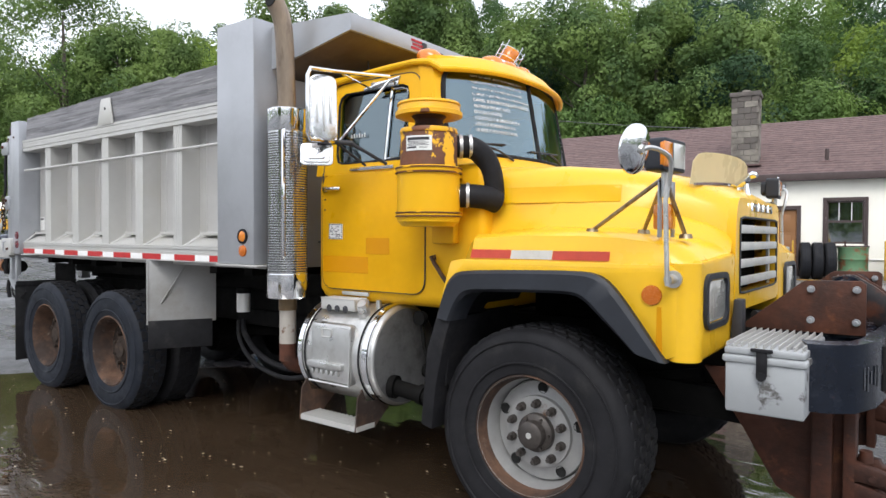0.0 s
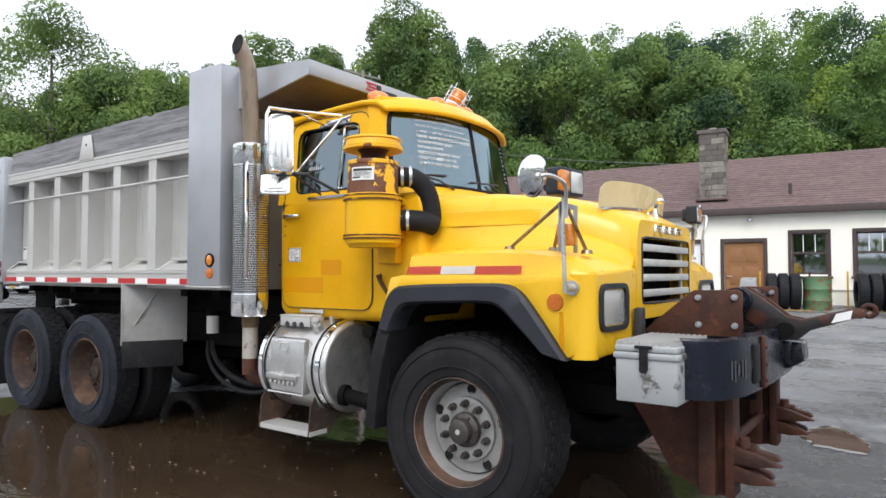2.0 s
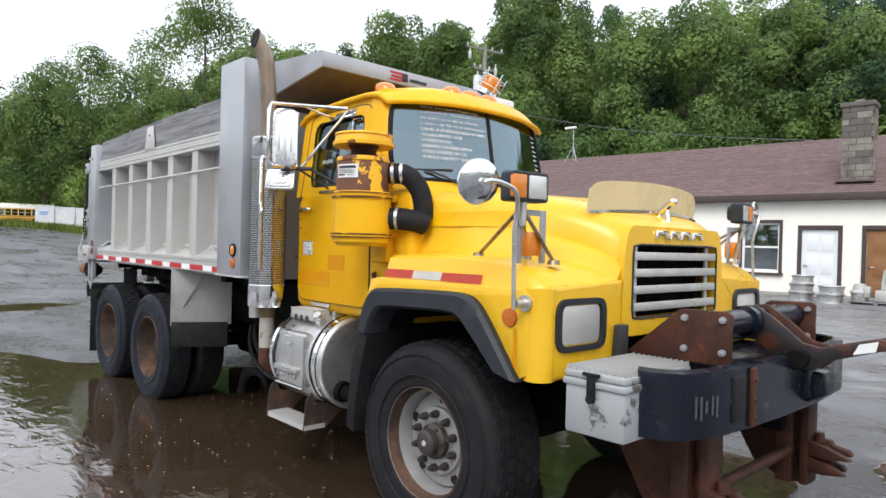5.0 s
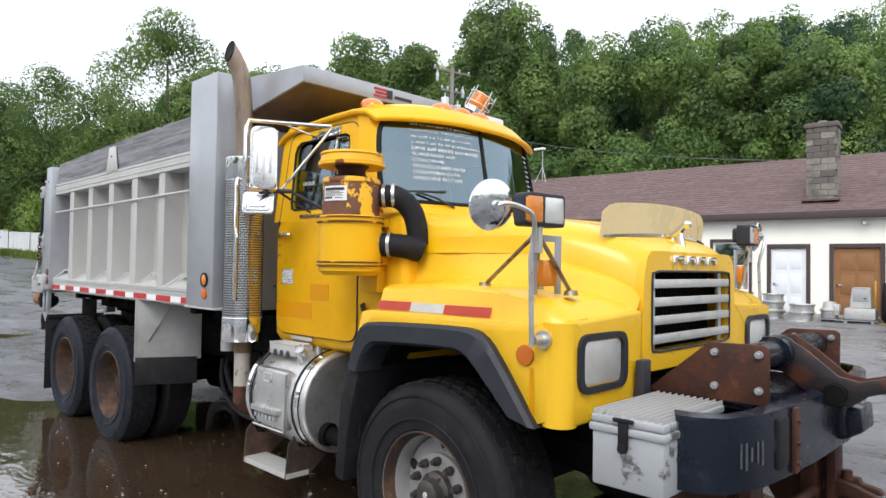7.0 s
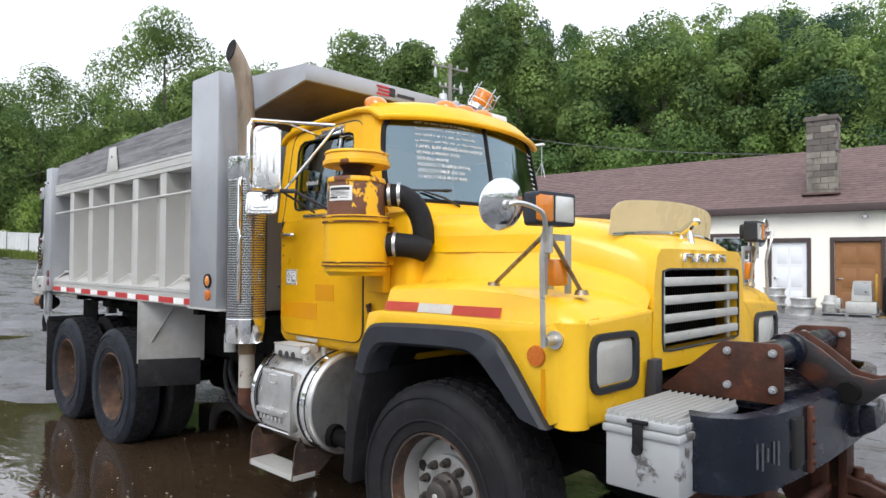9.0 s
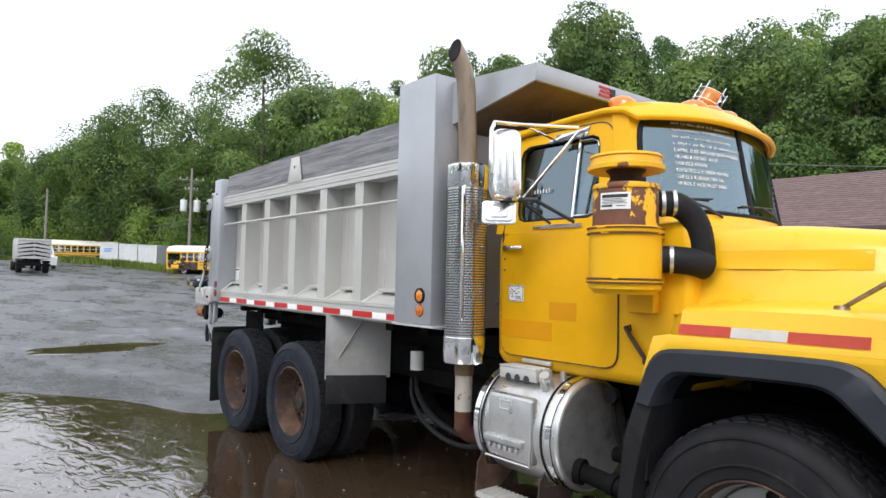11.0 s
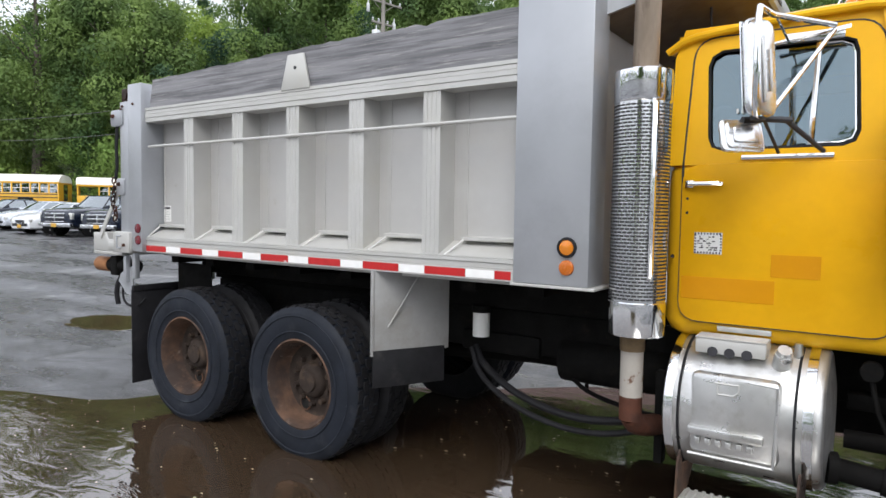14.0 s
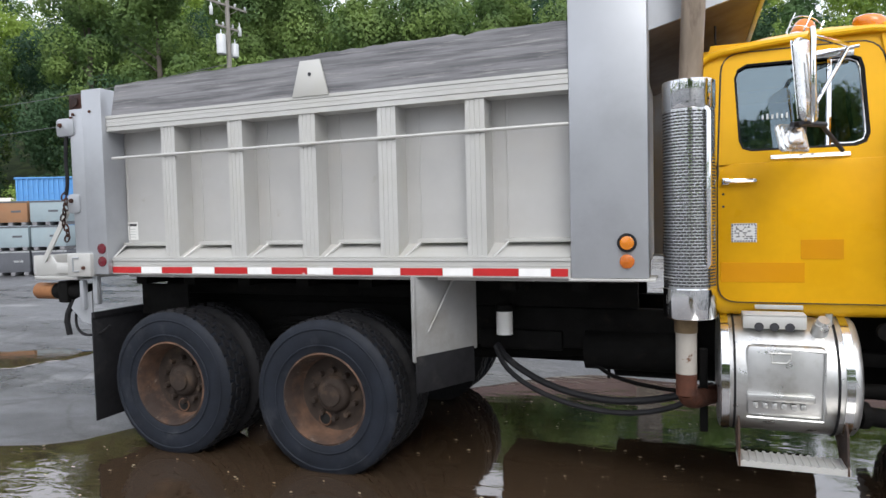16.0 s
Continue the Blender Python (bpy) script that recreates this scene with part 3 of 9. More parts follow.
def crown_arrays(rng, cx, cy, z0, height, width, leaves, leaf, lobes=13, low=0.0):
    """Leaf clumps on the outside of many lobes: three corners for each clump."""
    u = rng.uniform(low, 1, lobes)
    a = rng.uniform(0, 2 * np.pi, lobes)
    prof = np.sin(np.pi * np.clip(0.12 + 0.8 * u, 0, 1)) ** 0.75
    rad = width * 0.5 * prof * rng.uniform(0.35, 0.85, lobes)
    lc = np.stack([cx + rad * np.cos(a), cy + rad * np.sin(a), z0 + height * (0.10 + 0.80 * u)], 1)
    lr = width * rng.uniform(0.13, 0.27, lobes)
    pick = rng.integers(0, lobes, leaves)
    d = rng.normal(size=(leaves, 3))
    d[:, 2] = d[:, 2] * 0.9 + 0.25
    d /= np.linalg.norm(d, axis=1, keepdims=True)
    p = lc[pick] + d * (lr[pick] * rng.uniform(0.80, 1.06, leaves))[:, None]
    nrm = d + rng.normal(size=(leaves, 3)) * 0.38
    nrm /= np.linalg.norm(nrm, axis=1, keepdims=True)
    t1 = np.cross(nrm, rng.normal(size=(leaves, 3)))
    t1 /= np.linalg.norm(t1, axis=1, keepdims=True)
    t2 = np.cross(nrm, t1)
    s = (leaf * rng.uniform(0.55, 1.35, leaves))[:, None]
    return np.stack([p - t1 * s * 0.8 - t2 * s * 0.55, p - t1 * s * 0.8 + t2 * s * 0.55 + nrm * s * 0.15, p + t1 * s], 1)


def leaf_mesh(name, leaves, material):
    q = np.concatenate(leaves).astype(np.float32)
    me = bpy.data.meshes.new(name)
    k, c = q.shape[:2]
    me.vertices.add(k * c)
    me.vertices.foreach_set("co", q.reshape(-1))
    me.loops.add(k * c)
    me.loops.foreach_set("vertex_index", np.arange(k * c, dtype=np.int32))
    me.polygons.add(k)
    me.polygons.foreach_set("loop_start", np.arange(0, k * c, c, dtype=np.int32))
    me.update(calc_edges=True)
    me.materials.append(material)
    return me


rng = np.random.default_rng(7)
wood_quads = []
for depth in (0.0, 6.5, 13.0, 20.5, 29.0, 39.0, 51.0, 65.0):
    az = 62.0
    while az < 184:
        r = wood_edge(min(az, 180)) + depth + rng.uniform(-2.5, 2.5)
        azr = math.radians(az)
        x, y = CX + r * math.cos(azr), CY + r * math.sin(azr)
        h = rng.uniform(9.5, 16.5) * (0.85 if depth < 5 else 1.0) * float(np.interp(az, [62, 95, 122, 130, 138, 146, 170, 178], [1.15, 1.15, 1.12, 1, 1, 1.15, 1.12, 1.1]))
        wd = rng.uniform(5.0, 8.4)
        n_leaf = int((4000 if depth < 10 else 2300 if depth < 30 else 1350) * (wd / 8) ** 2 * (1.48 if r < 75 else 1.42))
        wood_quads.append(crown_arrays(rng, x, y, ground_height(x, y) + h * 0.12, h, wd, int(n_leaf * 1.75), 0.108 + r * 0.00092, 22, 0.0 if depth < 5 else 0.3))
        az += math.degrees((wd * rng.uniform(0.66, 0.92)) / r)
# shrubs along the foot of the woods
shrub_quads = []
az = 62.0
while az < 184:
    r = wood_edge(min(az, 180)) - rng.uniform(4.0, 7.5)
    x, y = CX + r * math.cos(math.radians(az)), CY + r * math.sin(math.radians(az))
    h, wd = rng.uniform(3.6, 7.0) * (1.25 if az > 158 else 1.0), rng.uniform(5.0, 8.0)
    shrub_quads.append(crown_arrays(rng, x, y, ground_height(x, y) - 0.6, h, wd, 2600, 0.16, 13))
    az += math.degrees(wd * 0.5 / r)
# a nearer hedge of shrubs behind the containers and buses
for k in range(9):
    a_s = math.radians(159.5 + 1.9 * k + rng.uniform(-0.5, 0.5))
    r = float(np.interp(k, [0, 3, 4, 8], [83.0, 92.0, 104.5, 106.0])) + rng.uniform(-1.5, 1.5)
    x, y = 7.5 + r * math.cos(a_s), -4.0 + r * math.sin(a_s)
    shrub_quads.append(crown_arrays(rng, x, y, ground_height(x, y) - 0.4, rng.uniform(5.2, 7.4), rng.uniform(5.5, 8.0), 3800, 0.15, 16))
# unseen woods added behind the camera's back for glass and chrome to reflect
az = 184.0
while az < 420:
    r = 92 + rng.uniform(-6, 10)
    x, y = CX + r * math.cos(math.radians(az)), CY + r * math.sin(math.radians(az))
    h, wd = rng.uniform(11, 17), rng.uniform(9, 13)
    wood_quads.append(crown_arrays(rng, x, y, ground_height(x, y), h, wd, 420, 0.85, 12))
    az += math.degrees(wd * 0.7 / r)
LEAF_DEEP = leaf_mat("deep_blue_green_foliage", (0.024, 0.060, 0.034), (0.075, 0.140, 0.062), 0.12)
LEAF_LIGHT = leaf_mat("yellow_green_foliage", (0.140, 0.225, 0.038), (0.31, 0.42, 0.080), 0.12)
shade = rng.integers(0, 10, len(wood_quads))
for lo_s, hi_s, lm_, lab_ in ((0, 5, LEAF, "dense green deciduous woods covering the hillside"), (5, 8, LEAF_DEEP, "darker blue-green trees among the hillside woods"), (8, 10, LEAF_LIGHT, "pale yellow-green trees among the hillside woods")):
    tagged(new("woods", leaf_mesh("woods", [q for q, k in zip(wood_quads, shade) if lo_s <= k < hi_s], lm_)), lab_, "woods", kind="stuff")

SHRUB = leaf_mat("bright_green_shrub_foliage", (0.120, 0.205, 0.050), (0.260, 0.370, 0.085), 0.16)
tagged(new("shrubs", leaf_mesh("shrubs", shrub_quads, SHRUB)), "bright green shrubs along the foot of the woods", "shrubs", kind="stuff")


def tree(x, y, height, width, seed, leaves, label, lean=0.0):
    rg = np.random.default_rng(seed)
    z = ground_height(x, y)
    th = thing("tree", (x, y, z), label, "tree", "trees at the edge of the woods")
    t = bm_()
    top = Vector((x + lean, y, z + height * 0.8))
    base = Vector((x, y, z - 0.3))
    r0 = height * 0.018 + 0.06
    rings = []
    for k in range(7):
        f = k / 6
        p = base.lerp(top, f) + Vector((math.sin(f * 5 + seed) * 0.15, math.cos(f * 4 + seed) * 0.15, 0))
        rings.append(ring(p, (0, 0, 1), r0 * (1.25 - 1.1 * f), 9))
    loft(t, rings)
    for k in range(9):
        f = 0.3 + 0.06 * k
        p = base.lerp(top, f)
        a = rg.uniform(0, 6.28)
        ln = width * rg.uniform(0.28, 0.45)
        q = p + Vector((math.cos(a) * ln, math.sin(a) * ln, ln * rg.uniform(0.5, 1.1)))
        cyl(t, p, q, r0 * 0.45 * (1.1 - f), 0.015, 7)
    part("trunk", t, BARK, th)
    q = crown_arrays(rg, x + lean * 0.6, y, z + height * 0.05, height * 0.96, width, leaves, 0.176, 40)
    part("crown", leaf_mesh("crown", [q], LEAF_NEAR), None, th)
    return th


for k, (a_, r_, el_, wd_) in enumerate(((157.0, 76, 19.6, 14.0), (149.5, 68, 16.2, 11.0), (127.5, 60, 22.6, 9.5), (124.5, 58, 22.0, 8.0), (166.0, 92, 14.4, 13.0),
                                        (140.0, 64, 19.9, 9.0), (135.0, 60, 19.6, 9.0), (117.5, 55, 19.6, 8.5), (111.5, 55, 20.2, 9.5), (105.5, 55, 18.8, 8.5), (161.5, 84, 16.4, 11.0), (153.2, 72, 16.8, 10.0), (171.5, 104, 10.5, 14.0), (99.0, 54, 18.4, 9.0), (168.8, 96, 12.4, 11.0))):
    x, y = CX + r_ * math.cos(math.radians(a_)), CY + r_ * math.sin(math.radians(a_))
    h_ = (math.tan(math.radians(el_)) * (r_ + 4.5) + 1.6) - ground_height(x, y)
    tree(x, y, h_, wd_, 30 + k, 32000, "tall leafy tree with an open uneven crown" if k < 6 else "dense leafy tree in front of the woods", 0.4)

# two trees on the near side of the yard, seen in the door glass
tree(9.6, -34.0, 15.5, 8.5, 61, 16000, "leafy tree standing alone across the yard", 0.4)
tree(5.6, -31.5, 13.4, 7.5, 62, 16000, "leafy tree standing alone across the yard", -0.3)

# ---- long low workshop building ----
CREAM = mat("cream_stucco", (0.93, 0.905, 0.81), 0.85, 0, 0.03, 1.5, 0.12, 50, (0.84, 0.81, 0.72), (0.62, 0.8), 1.2)
FOUND = mat("stained_base_course", (0.40, 0.39, 0.37), 0.9, 0, 0.15, 3, 0.2, 40)
BROWN = mat("dark_brown_trim_paint", (0.060, 0.040, 0.038), 0.6, 0, 0.12, 4, 0.05, 40)
SHINGLE = mat("brown_asphalt_shingle", (0.150, 0.098, 0.092), 0.92, 0, 0.16, 3.0, 0.35, 60, (0.115, 0.075, 0.072), (0.45, 0.6), 5.0)
BLOCK = mat("weathered_concrete_block", (0.25, 0.228, 0.195), 0.92, 0, 0.2, 4, 0.3, 40, (0.13, 0.115, 0.10), (0.48, 0.66), 2.2)
BLOCK_DARK = mat("sooty_concrete_block", (0.125, 0.110, 0.098), 0.92, 0, 0.2, 4, 0.3, 40, (0.12, 0.11, 0.10), (0.5, 0.66), 3)
DOOR_WHITE = mat("white_steel_door", (0.78, 0.80, 0.83), 0.45, 0, 0.03, 3)
DOOR_BROWN = mat("brown_panelled_door", (0.27, 0.125, 0.045), 0.6, 0, 0.1, 4, 0.05, 40)
FRAME_WHITE = mat("white_sash_paint", (0.80, 0.80, 0.80), 0.5, 0, 0.03, 3)
CURTAIN = mat("brown_curtain", (0.085, 0.050, 0.044), 0.9, 0, 0.1, 20)
BLIND = mat("pale_blind", (0.62, 0.64, 0.66), 0.8, 0, 0.06, 10)

TH = radians(6.0)
WALL = Matrix.Translation((4.78, 17.95, 0.31)) @ Matrix.Rotation(TH, 4, "Z")
S0, S1, EAVE, DEPTH = -19.0, 26.0, 3.06, 9.0

# openings along the front: start, end, sill, head
OPEN = [("window", -4.98, -3.92, 0.78, 2.25), ("door", -3.30, -2.36, 0.02, 2.06), ("door", -1.66, -0.54, 0.02, 2.06), ("shut", 0.22, 1.16, 1.06, 2.30), ("shut", 1.88, 2.84, 1.06, 2.30),
        ("door", 4.55, 5.50, 0.02, 2.06), ("window", 6.95, 7.95, 0.92, 2.26), ("window", 8.85, 9.85, 0.92, 2.26), ("window", 11.5, 12.5, 0.92, 2.26)]


def on_wall(b, shift=0.0):
    b.transform(WALL @ Matrix.Translation((shift, 0, 0)))
    return b


def wall_with_openings():
    b = bm_()
    cuts = sorted((o[1], o[2], o[3], o[4]) for o in OPEN)
    x = S0
    for s0, s1, lo, hi in cuts:
        box(b, x, s0, 0, 0.22, 0.0, EAVE)
        if lo > 0.05:
            box(b, s0, s1, 0, 0.22, 0.0, lo)
        box(b, s0, s1, 0, 0.22, hi, EAVE)
        x = s1
    box(b, x, S1, 0, 0.22, 0.0, EAVE)
    return on_wall(b)


solid("wall_south", wall_with_openings(), CREAM, "cream stucco workshop wall with doors and windows", "wall", kind="structure")
b = bm_()
box(b, S0, S1, DEPTH - 0.2, DEPTH, 0, EAVE), on_wall(b)
solid("wall_north", b, CREAM, "plain cream rear wall of the workshop", "wall", kind="structure")
for nm, s in (("wall_west", S0), ("wall_east", S1 - 0.2)):
    b = bm_()
    prism(b, [(0.222, 0), (DEPTH - 0.202, 0), (DEPTH - 0.202, EAVE), (DEPTH / 2, EAVE + 2.05), (0.222, EAVE)], "x", s, s + 0.2)
    solid(nm, on_wall(b), CREAM, "cream gable end wall of the workshop", "wall", kind="structure")
b = bm_()
box(b, S0 + 0.2, S1 - 0.2, 0.222, DEPTH - 0.202, -0.12, -0.02), on_wall(b)
solid("floor", b, FOUND, "concrete floor slab inside the workshop", "floor", kind="structure")
b = bm_()
box(b, S0, S1, -0.03, -0.003, -0.30, 0.16), on_wall(b)
solid("baseboard", b, FOUND, "stained grey base course along the workshop wall", "base", kind="structure")

roof = thing("roof", WALL @ Vector((3, 4.5, EAVE)), "brown asphalt shingle gable roof over the workshop", "roof", kind="structure")
OV = 0.28        # overhang of the eaves
pitch = math.atan2(2.3, DEPTH / 2 + OV)
b = bm_()
prism(b, [(-OV, EAVE - 0.10), (DEPTH / 2, EAVE + 2.20), (DEPTH + OV, EAVE - 0.10), (DEPTH + OV, EAVE + 0.02), (DEPTH / 2, EAVE + 2.33), (-OV, EAVE + 0.02)], "x", S0 - 0.4, S1 + 0.4)
part("roof_deck", on_wall(b), SHINGLE, roof)
b = bm_()
rows_ = 26
rnd = random.Random(3)
for r in range(rows_):
    s = S0 - 0.4 + (0.45 if r % 2 else 0.0) - 0.45
    while s < S1 + 0.3:
        w = rnd.choice((0.6, 0.9, 0.9, 1.2))
        f0, f1 = r / rows_, (r + 1.25) / rows_
        y0, y1 = -OV + f0 * (DEPTH / 2 + OV), -OV + min(1, f1) * (DEPTH / 2 + OV)
        z0, z1 = EAVE + 0.034 + f0 * 2.31, EAVE + 0.026 + min(1, f1) * 2.31
        a, e = max(S0 - 0.4, s), min(S1 + 0.4, s + w - 0.012)
        if e > a + 0.05:
            lift = rnd.uniform(0.0, 0.006)
            v = [b.verts.new(p) for p in ((a, y0, z0 + lift), (e, y0, z0 + lift), (e, y1, z1 - 0.004), (a, y1, z1 - 0.004), (a, y0, z0 - 0.012), (e, y0, z0 - 0.012))]
            b.faces.new(v[:4]), b.faces.new((v[4], v[5], v[1], v[0]))
        s += w
SHINGLE_TAB = mat("brown_shingle_tabs", (0.165, 0.108, 0.102), 0.92, 0, 0.14, 3.0, 0.35, 60, (0.125, 0.082, 0.078), (0.45, 0.6), 5.0, island=0.32)
tagged(part("shingles", on_wall(b), SHINGLE_TAB, roof, "staggered rows of brown shingle tabs"), kind="stuff")
b = bm_()
box(b, S0 - 0.4, S1 + 0.4, -OV - 0.06, -OV - 0.005, EAVE - 0.16, EAVE + 0.05, 0.006), box(b, S0 - 0.3, S1 + 0.3, -OV, -0.004, EAVE - 0.15, EAVE - 0.11)
part("fascia", on_wall(b), BROWN, roof, "dark brown fascia and soffit board")
b = bm_()
prism(b, [(-0.66, EAVE - 0.06), (-0.58, EAVE - 0.10), (-0.562, EAVE - 0.10), (-0.562, EAVE + 0.02), (-0.67, EAVE + 0.02)], "x", 3.1, S1)
part("gutter", on_wall(b), BROWN, roof, "dark metal rain gutter along the eave")

# chimney of blocks
chim = thing("chimney", WALL @ Vector((-2.10, 1.2, EAVE)), "square chimney of weathered grey concrete blocks", "chimney")
b = bm_()
box(b, -2.66, -1.98, 0.58, 1.22, EAVE - 0.3, EAVE + 2.55), on_wall(b, 0.25)
part("core", b, FOUND, chim)
rnd = random.Random(5)
for r in range(15):
    z0 = EAVE - 0.2 + r * 0.19
    for (s, e, y0, y1) in ((-2.70, -2.33, 0.54, 0.70), (-2.32, -1.94, 0.54, 0.70), (-1.98, -1.90, 0.62, 1.00), (-1.98, -1.90, 1.01, 1.26)) if r % 2 else ((-2.70, -2.52, 0.54, 0.70), (-2.51, -2.13, 0.54, 0.70), (-2.12, -1.94, 0.54, 0.70), (-1.98, -1.90, 0.54, 0.82), (-1.98, -1.90, 0.83, 1.26)):
        b = bm_()
        j = rnd.uniform(-0.006, 0.006)
        box(b, s, e, y0 + j, y1, z0 + 0.003, z0 + 0.187, 0.006, seg=1)
        part("block", on_wall(b, 0.25), BLOCK_DARK if rnd.random() < (0.08 if r < 9 else 0.14 * (r - 7)) else BLOCK, chim)
b = bm_()
box(b, -2.76, -1.86, 0.50, 1.30, EAVE + 2.62, EAVE + 2.76, 0.015), on_wall(b, 0.25)
part("cap", b, BLOCK_DARK, chim, "dark concrete cap slab")
b = bm_()
box(b, -2.80, -1.82, 0.30, 1.3, EAVE + 0.40, EAVE + 0.46, 0.01, m=None), on_wall(b, 0.25)
part("flashing", b, SHINGLE, chim)
b = bm_()
cyl(b, (-2.32, 0.9, EAVE + 2.76), (-2.32, 0.9, EAVE + 2.86), 0.14, 0.13, 14), on_wall(b, 0.25)
part("flue", b, BLOCK, chim, "clay flue pipe")


def roof_z(y):
    return EAVE + 0.03 + (y + OV) / (DEPTH / 2 + OV) * 2.31


for s, y, kind_ in ((0.20, 0.7, 0), (4.6, 2.6, 1), (9.2, 2.4, 1)):
    v = thing("roof_vent", WALL @ Vector((s, y, roof_z(y))), "small dark metal vent pipe on the roof" if kind_ == 0 else "small domed metal vent on the roof", "vent", "roof vents")
    b = bm_()
    if kind_ == 0:
        cyl(b, (s, y, roof_z(y) - 0.1), (s, y, roof_z(y) + 0.34), 0.055, None, 12)
    else:
        cyl(b, (s, y, roof_z(y) - 0.1), (s, y, roof_z(y) + 0.16), 0.09, None, 12), lathe(b, [(0.0, 0.26), (0.12, 0.22), (0.16, 0.15), (0.16, 0.12)], (s, y, roof_z(y)), "z", 14)
    part("pipe", on_wall(b), BROWN if kind_ == 0 else GREY_METAL, v)
    b = bm_()
    box(b, s - 0.16, s + 0.16, y - 0.16, y + 0.16, -0.012, 0.012, 0, Matrix.Translation((0, 0, roof_z(y) + 0.01)) @ Matrix.Translation((s, y, 0)) @ Matrix.Rotation(pitch, 4, "X") @ Matrix.Translation((-s, -y, 0)))
    part("flashing", on_wall(b), SHINGLE, v)


def window(k, s0, s1, lo, hi, shut):
    w = thing(f"window_{k}", WALL @ Vector(((s0 + s1) / 2, 0.1, lo)), "brown framed window with a curtain behind the lower sash" if shut else "double hung white sash window with brown trim", "window", kind="structure")
    b = bm_()
    for a, e, z0, z1 in ((s0 - 0.09, s0, lo - 0.05, hi + 0.10), (s1, s1 + 0.09, lo - 0.05, hi + 0.10), (s0, s1, hi, hi + 0.10)):
        box(b, a, e, -0.035, -0.003, z0, z1, 0.005, seg=1)
    part("trim", on_wall(b), BROWN, w, "dark brown trim boards")
    b = bm_()
    box(b, s0 - 0.13, s1 + 0.13, -0.10, -0.004, lo - 0.12, lo - 0.052, 0.008), on_wall(b)
    part("sill", b, BROWN, w)
    fm = BROWN if shut else FRAME_WHITE
    mid = lo + (hi - lo) * (0.52 if shut else 0.5)
    b = bm_()
    for a, e, z0, z1 in ((s0, s0 + 0.05, lo, hi), (s1 - 0.05, s1, lo, hi), (s0 + 0.05, s1 - 0.05, lo, lo + 0.05), (s0 + 0.05, s1 - 0.05, hi - 0.05, hi), (s0 + 0.05, s1 - 0.05, mid - 0.03, mid + 0.03)):
        box(b, a, e, 0.05, 0.10, z0, z1)
    part("sash", on_wall(b), fm, w)
    for z0, z1 in ((lo + 0.05, mid - 0.03), (mid + 0.03, hi - 0.05)):
        b = bm_()
        box(b, s0 + 0.05, s1 - 0.05, 0.07, 0.078, z0, z1), on_wall(b)
        part("pane", b, PANE, w)
    b = bm_()
    n = 24
    for z0, z1, m_ in ((lo, mid, 0), (mid, hi, 1)):
        for i in range(n):
            a = s0 + (s1 - s0) * i / n
            e = s0 + (s1 - s0) * (i + 1) / n
            dy = 0.015 * (i % 2)
            if shut and m_ == 0:
                box(b, a, e, 0.12 + dy, 0.13 + dy, z0, z1)
    if shut:
        part("curtain", on_wall(b), CURTAIN, w)
        b = bm_()
        box(b, s0 + 0.12, s1 - 0.12, 0.13, 0.14, mid + 0.04, hi - 0.10), on_wall(b)
        part("blind", b, BLIND, w)
        b = bm_()
        for i in (1, 2):
            x = s0 + (s1 - s0) * i / 3
            box(b, x - 0.012, x + 0.012, 0.056, 0.068, mid + 0.03, hi - 0.05)
        part("muntin", on_wall(b), FRAME_WHITE, w)
    else:
        b.free()
        b = bm_()
        for i in range(9):
            box(b, s0 + 0.06, s1 - 0.06, 0.12, 0.14, mid + 0.05 + i * 0.06, mid + 0.09 + i * 0.06)
        part("blind", on_wall(b), BLIND, w)
    # black sheet painted as the unlit depth behind the panes
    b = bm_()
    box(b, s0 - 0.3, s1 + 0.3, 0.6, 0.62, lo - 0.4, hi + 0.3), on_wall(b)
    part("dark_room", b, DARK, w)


def door(k, s0, s1, hi, material, trim, label):
    d = thing(f"door_{k}", WALL @ Vector(((s0 + s1) / 2, 0.1, 0)), label, "door", kind="structure")
    b = bm_()
    for a, e, z0, z1 in ((s0 - 0.11, s0 - 0.001, -0.02, hi + 0.12), (s1 + 0.001, s1 + 0.11, -0.02, hi + 0.12), (s0, s1, hi, hi + 0.12)):
        box(b, a, e, -0.04, 0.12, z0, z1, 0.006, seg=1)
    part("door_frame", on_wall(b), trim, d, "dark brown door frame")
    b = bm_()
    box(b, s0 + 0.006, s1 - 0.006, 0.04, 0.085, 0.01, hi - 0.006, 0.004, seg=1)
    part("leaf", on_wall(b), material, d)
    for (pa, pe) in ((0.14, 0.46), (0.54, 0.86)):
        for (z0, z1) in ((0.12, 0.62), (0.74, 1.30), (1.42, 1.90)):
            b = bm_()
            x0, x1 = s0 + (s1 - s0) * pa, s0 + (s1 - s0) * pe
            box(b, x0, x1, 0.030, 0.041, z0, z1, 0.008), on_wall(b)
            part("panel", b, material, d)
    b = bm_()
    cyl(b, (s0 + 0.09, 0.04, 1.0), (s0 + 0.09, -0.01, 1.0), 0.035, 0.03, 12), cyl(b, (s0 + 0.09, -0.02, 1.0), (s0 + 0.21, -0.02, 1.0), 0.012, None, 8)
    part("door_handle", on_wall(b), CHROME, d)
    b = bm_()
    box(b, s0 - 0.1, s1 + 0.1, -0.16, -0.031, -0.06, 0.0, 0.01), on_wall(b)
    part("threshold", b, FOUND, d)
    return d


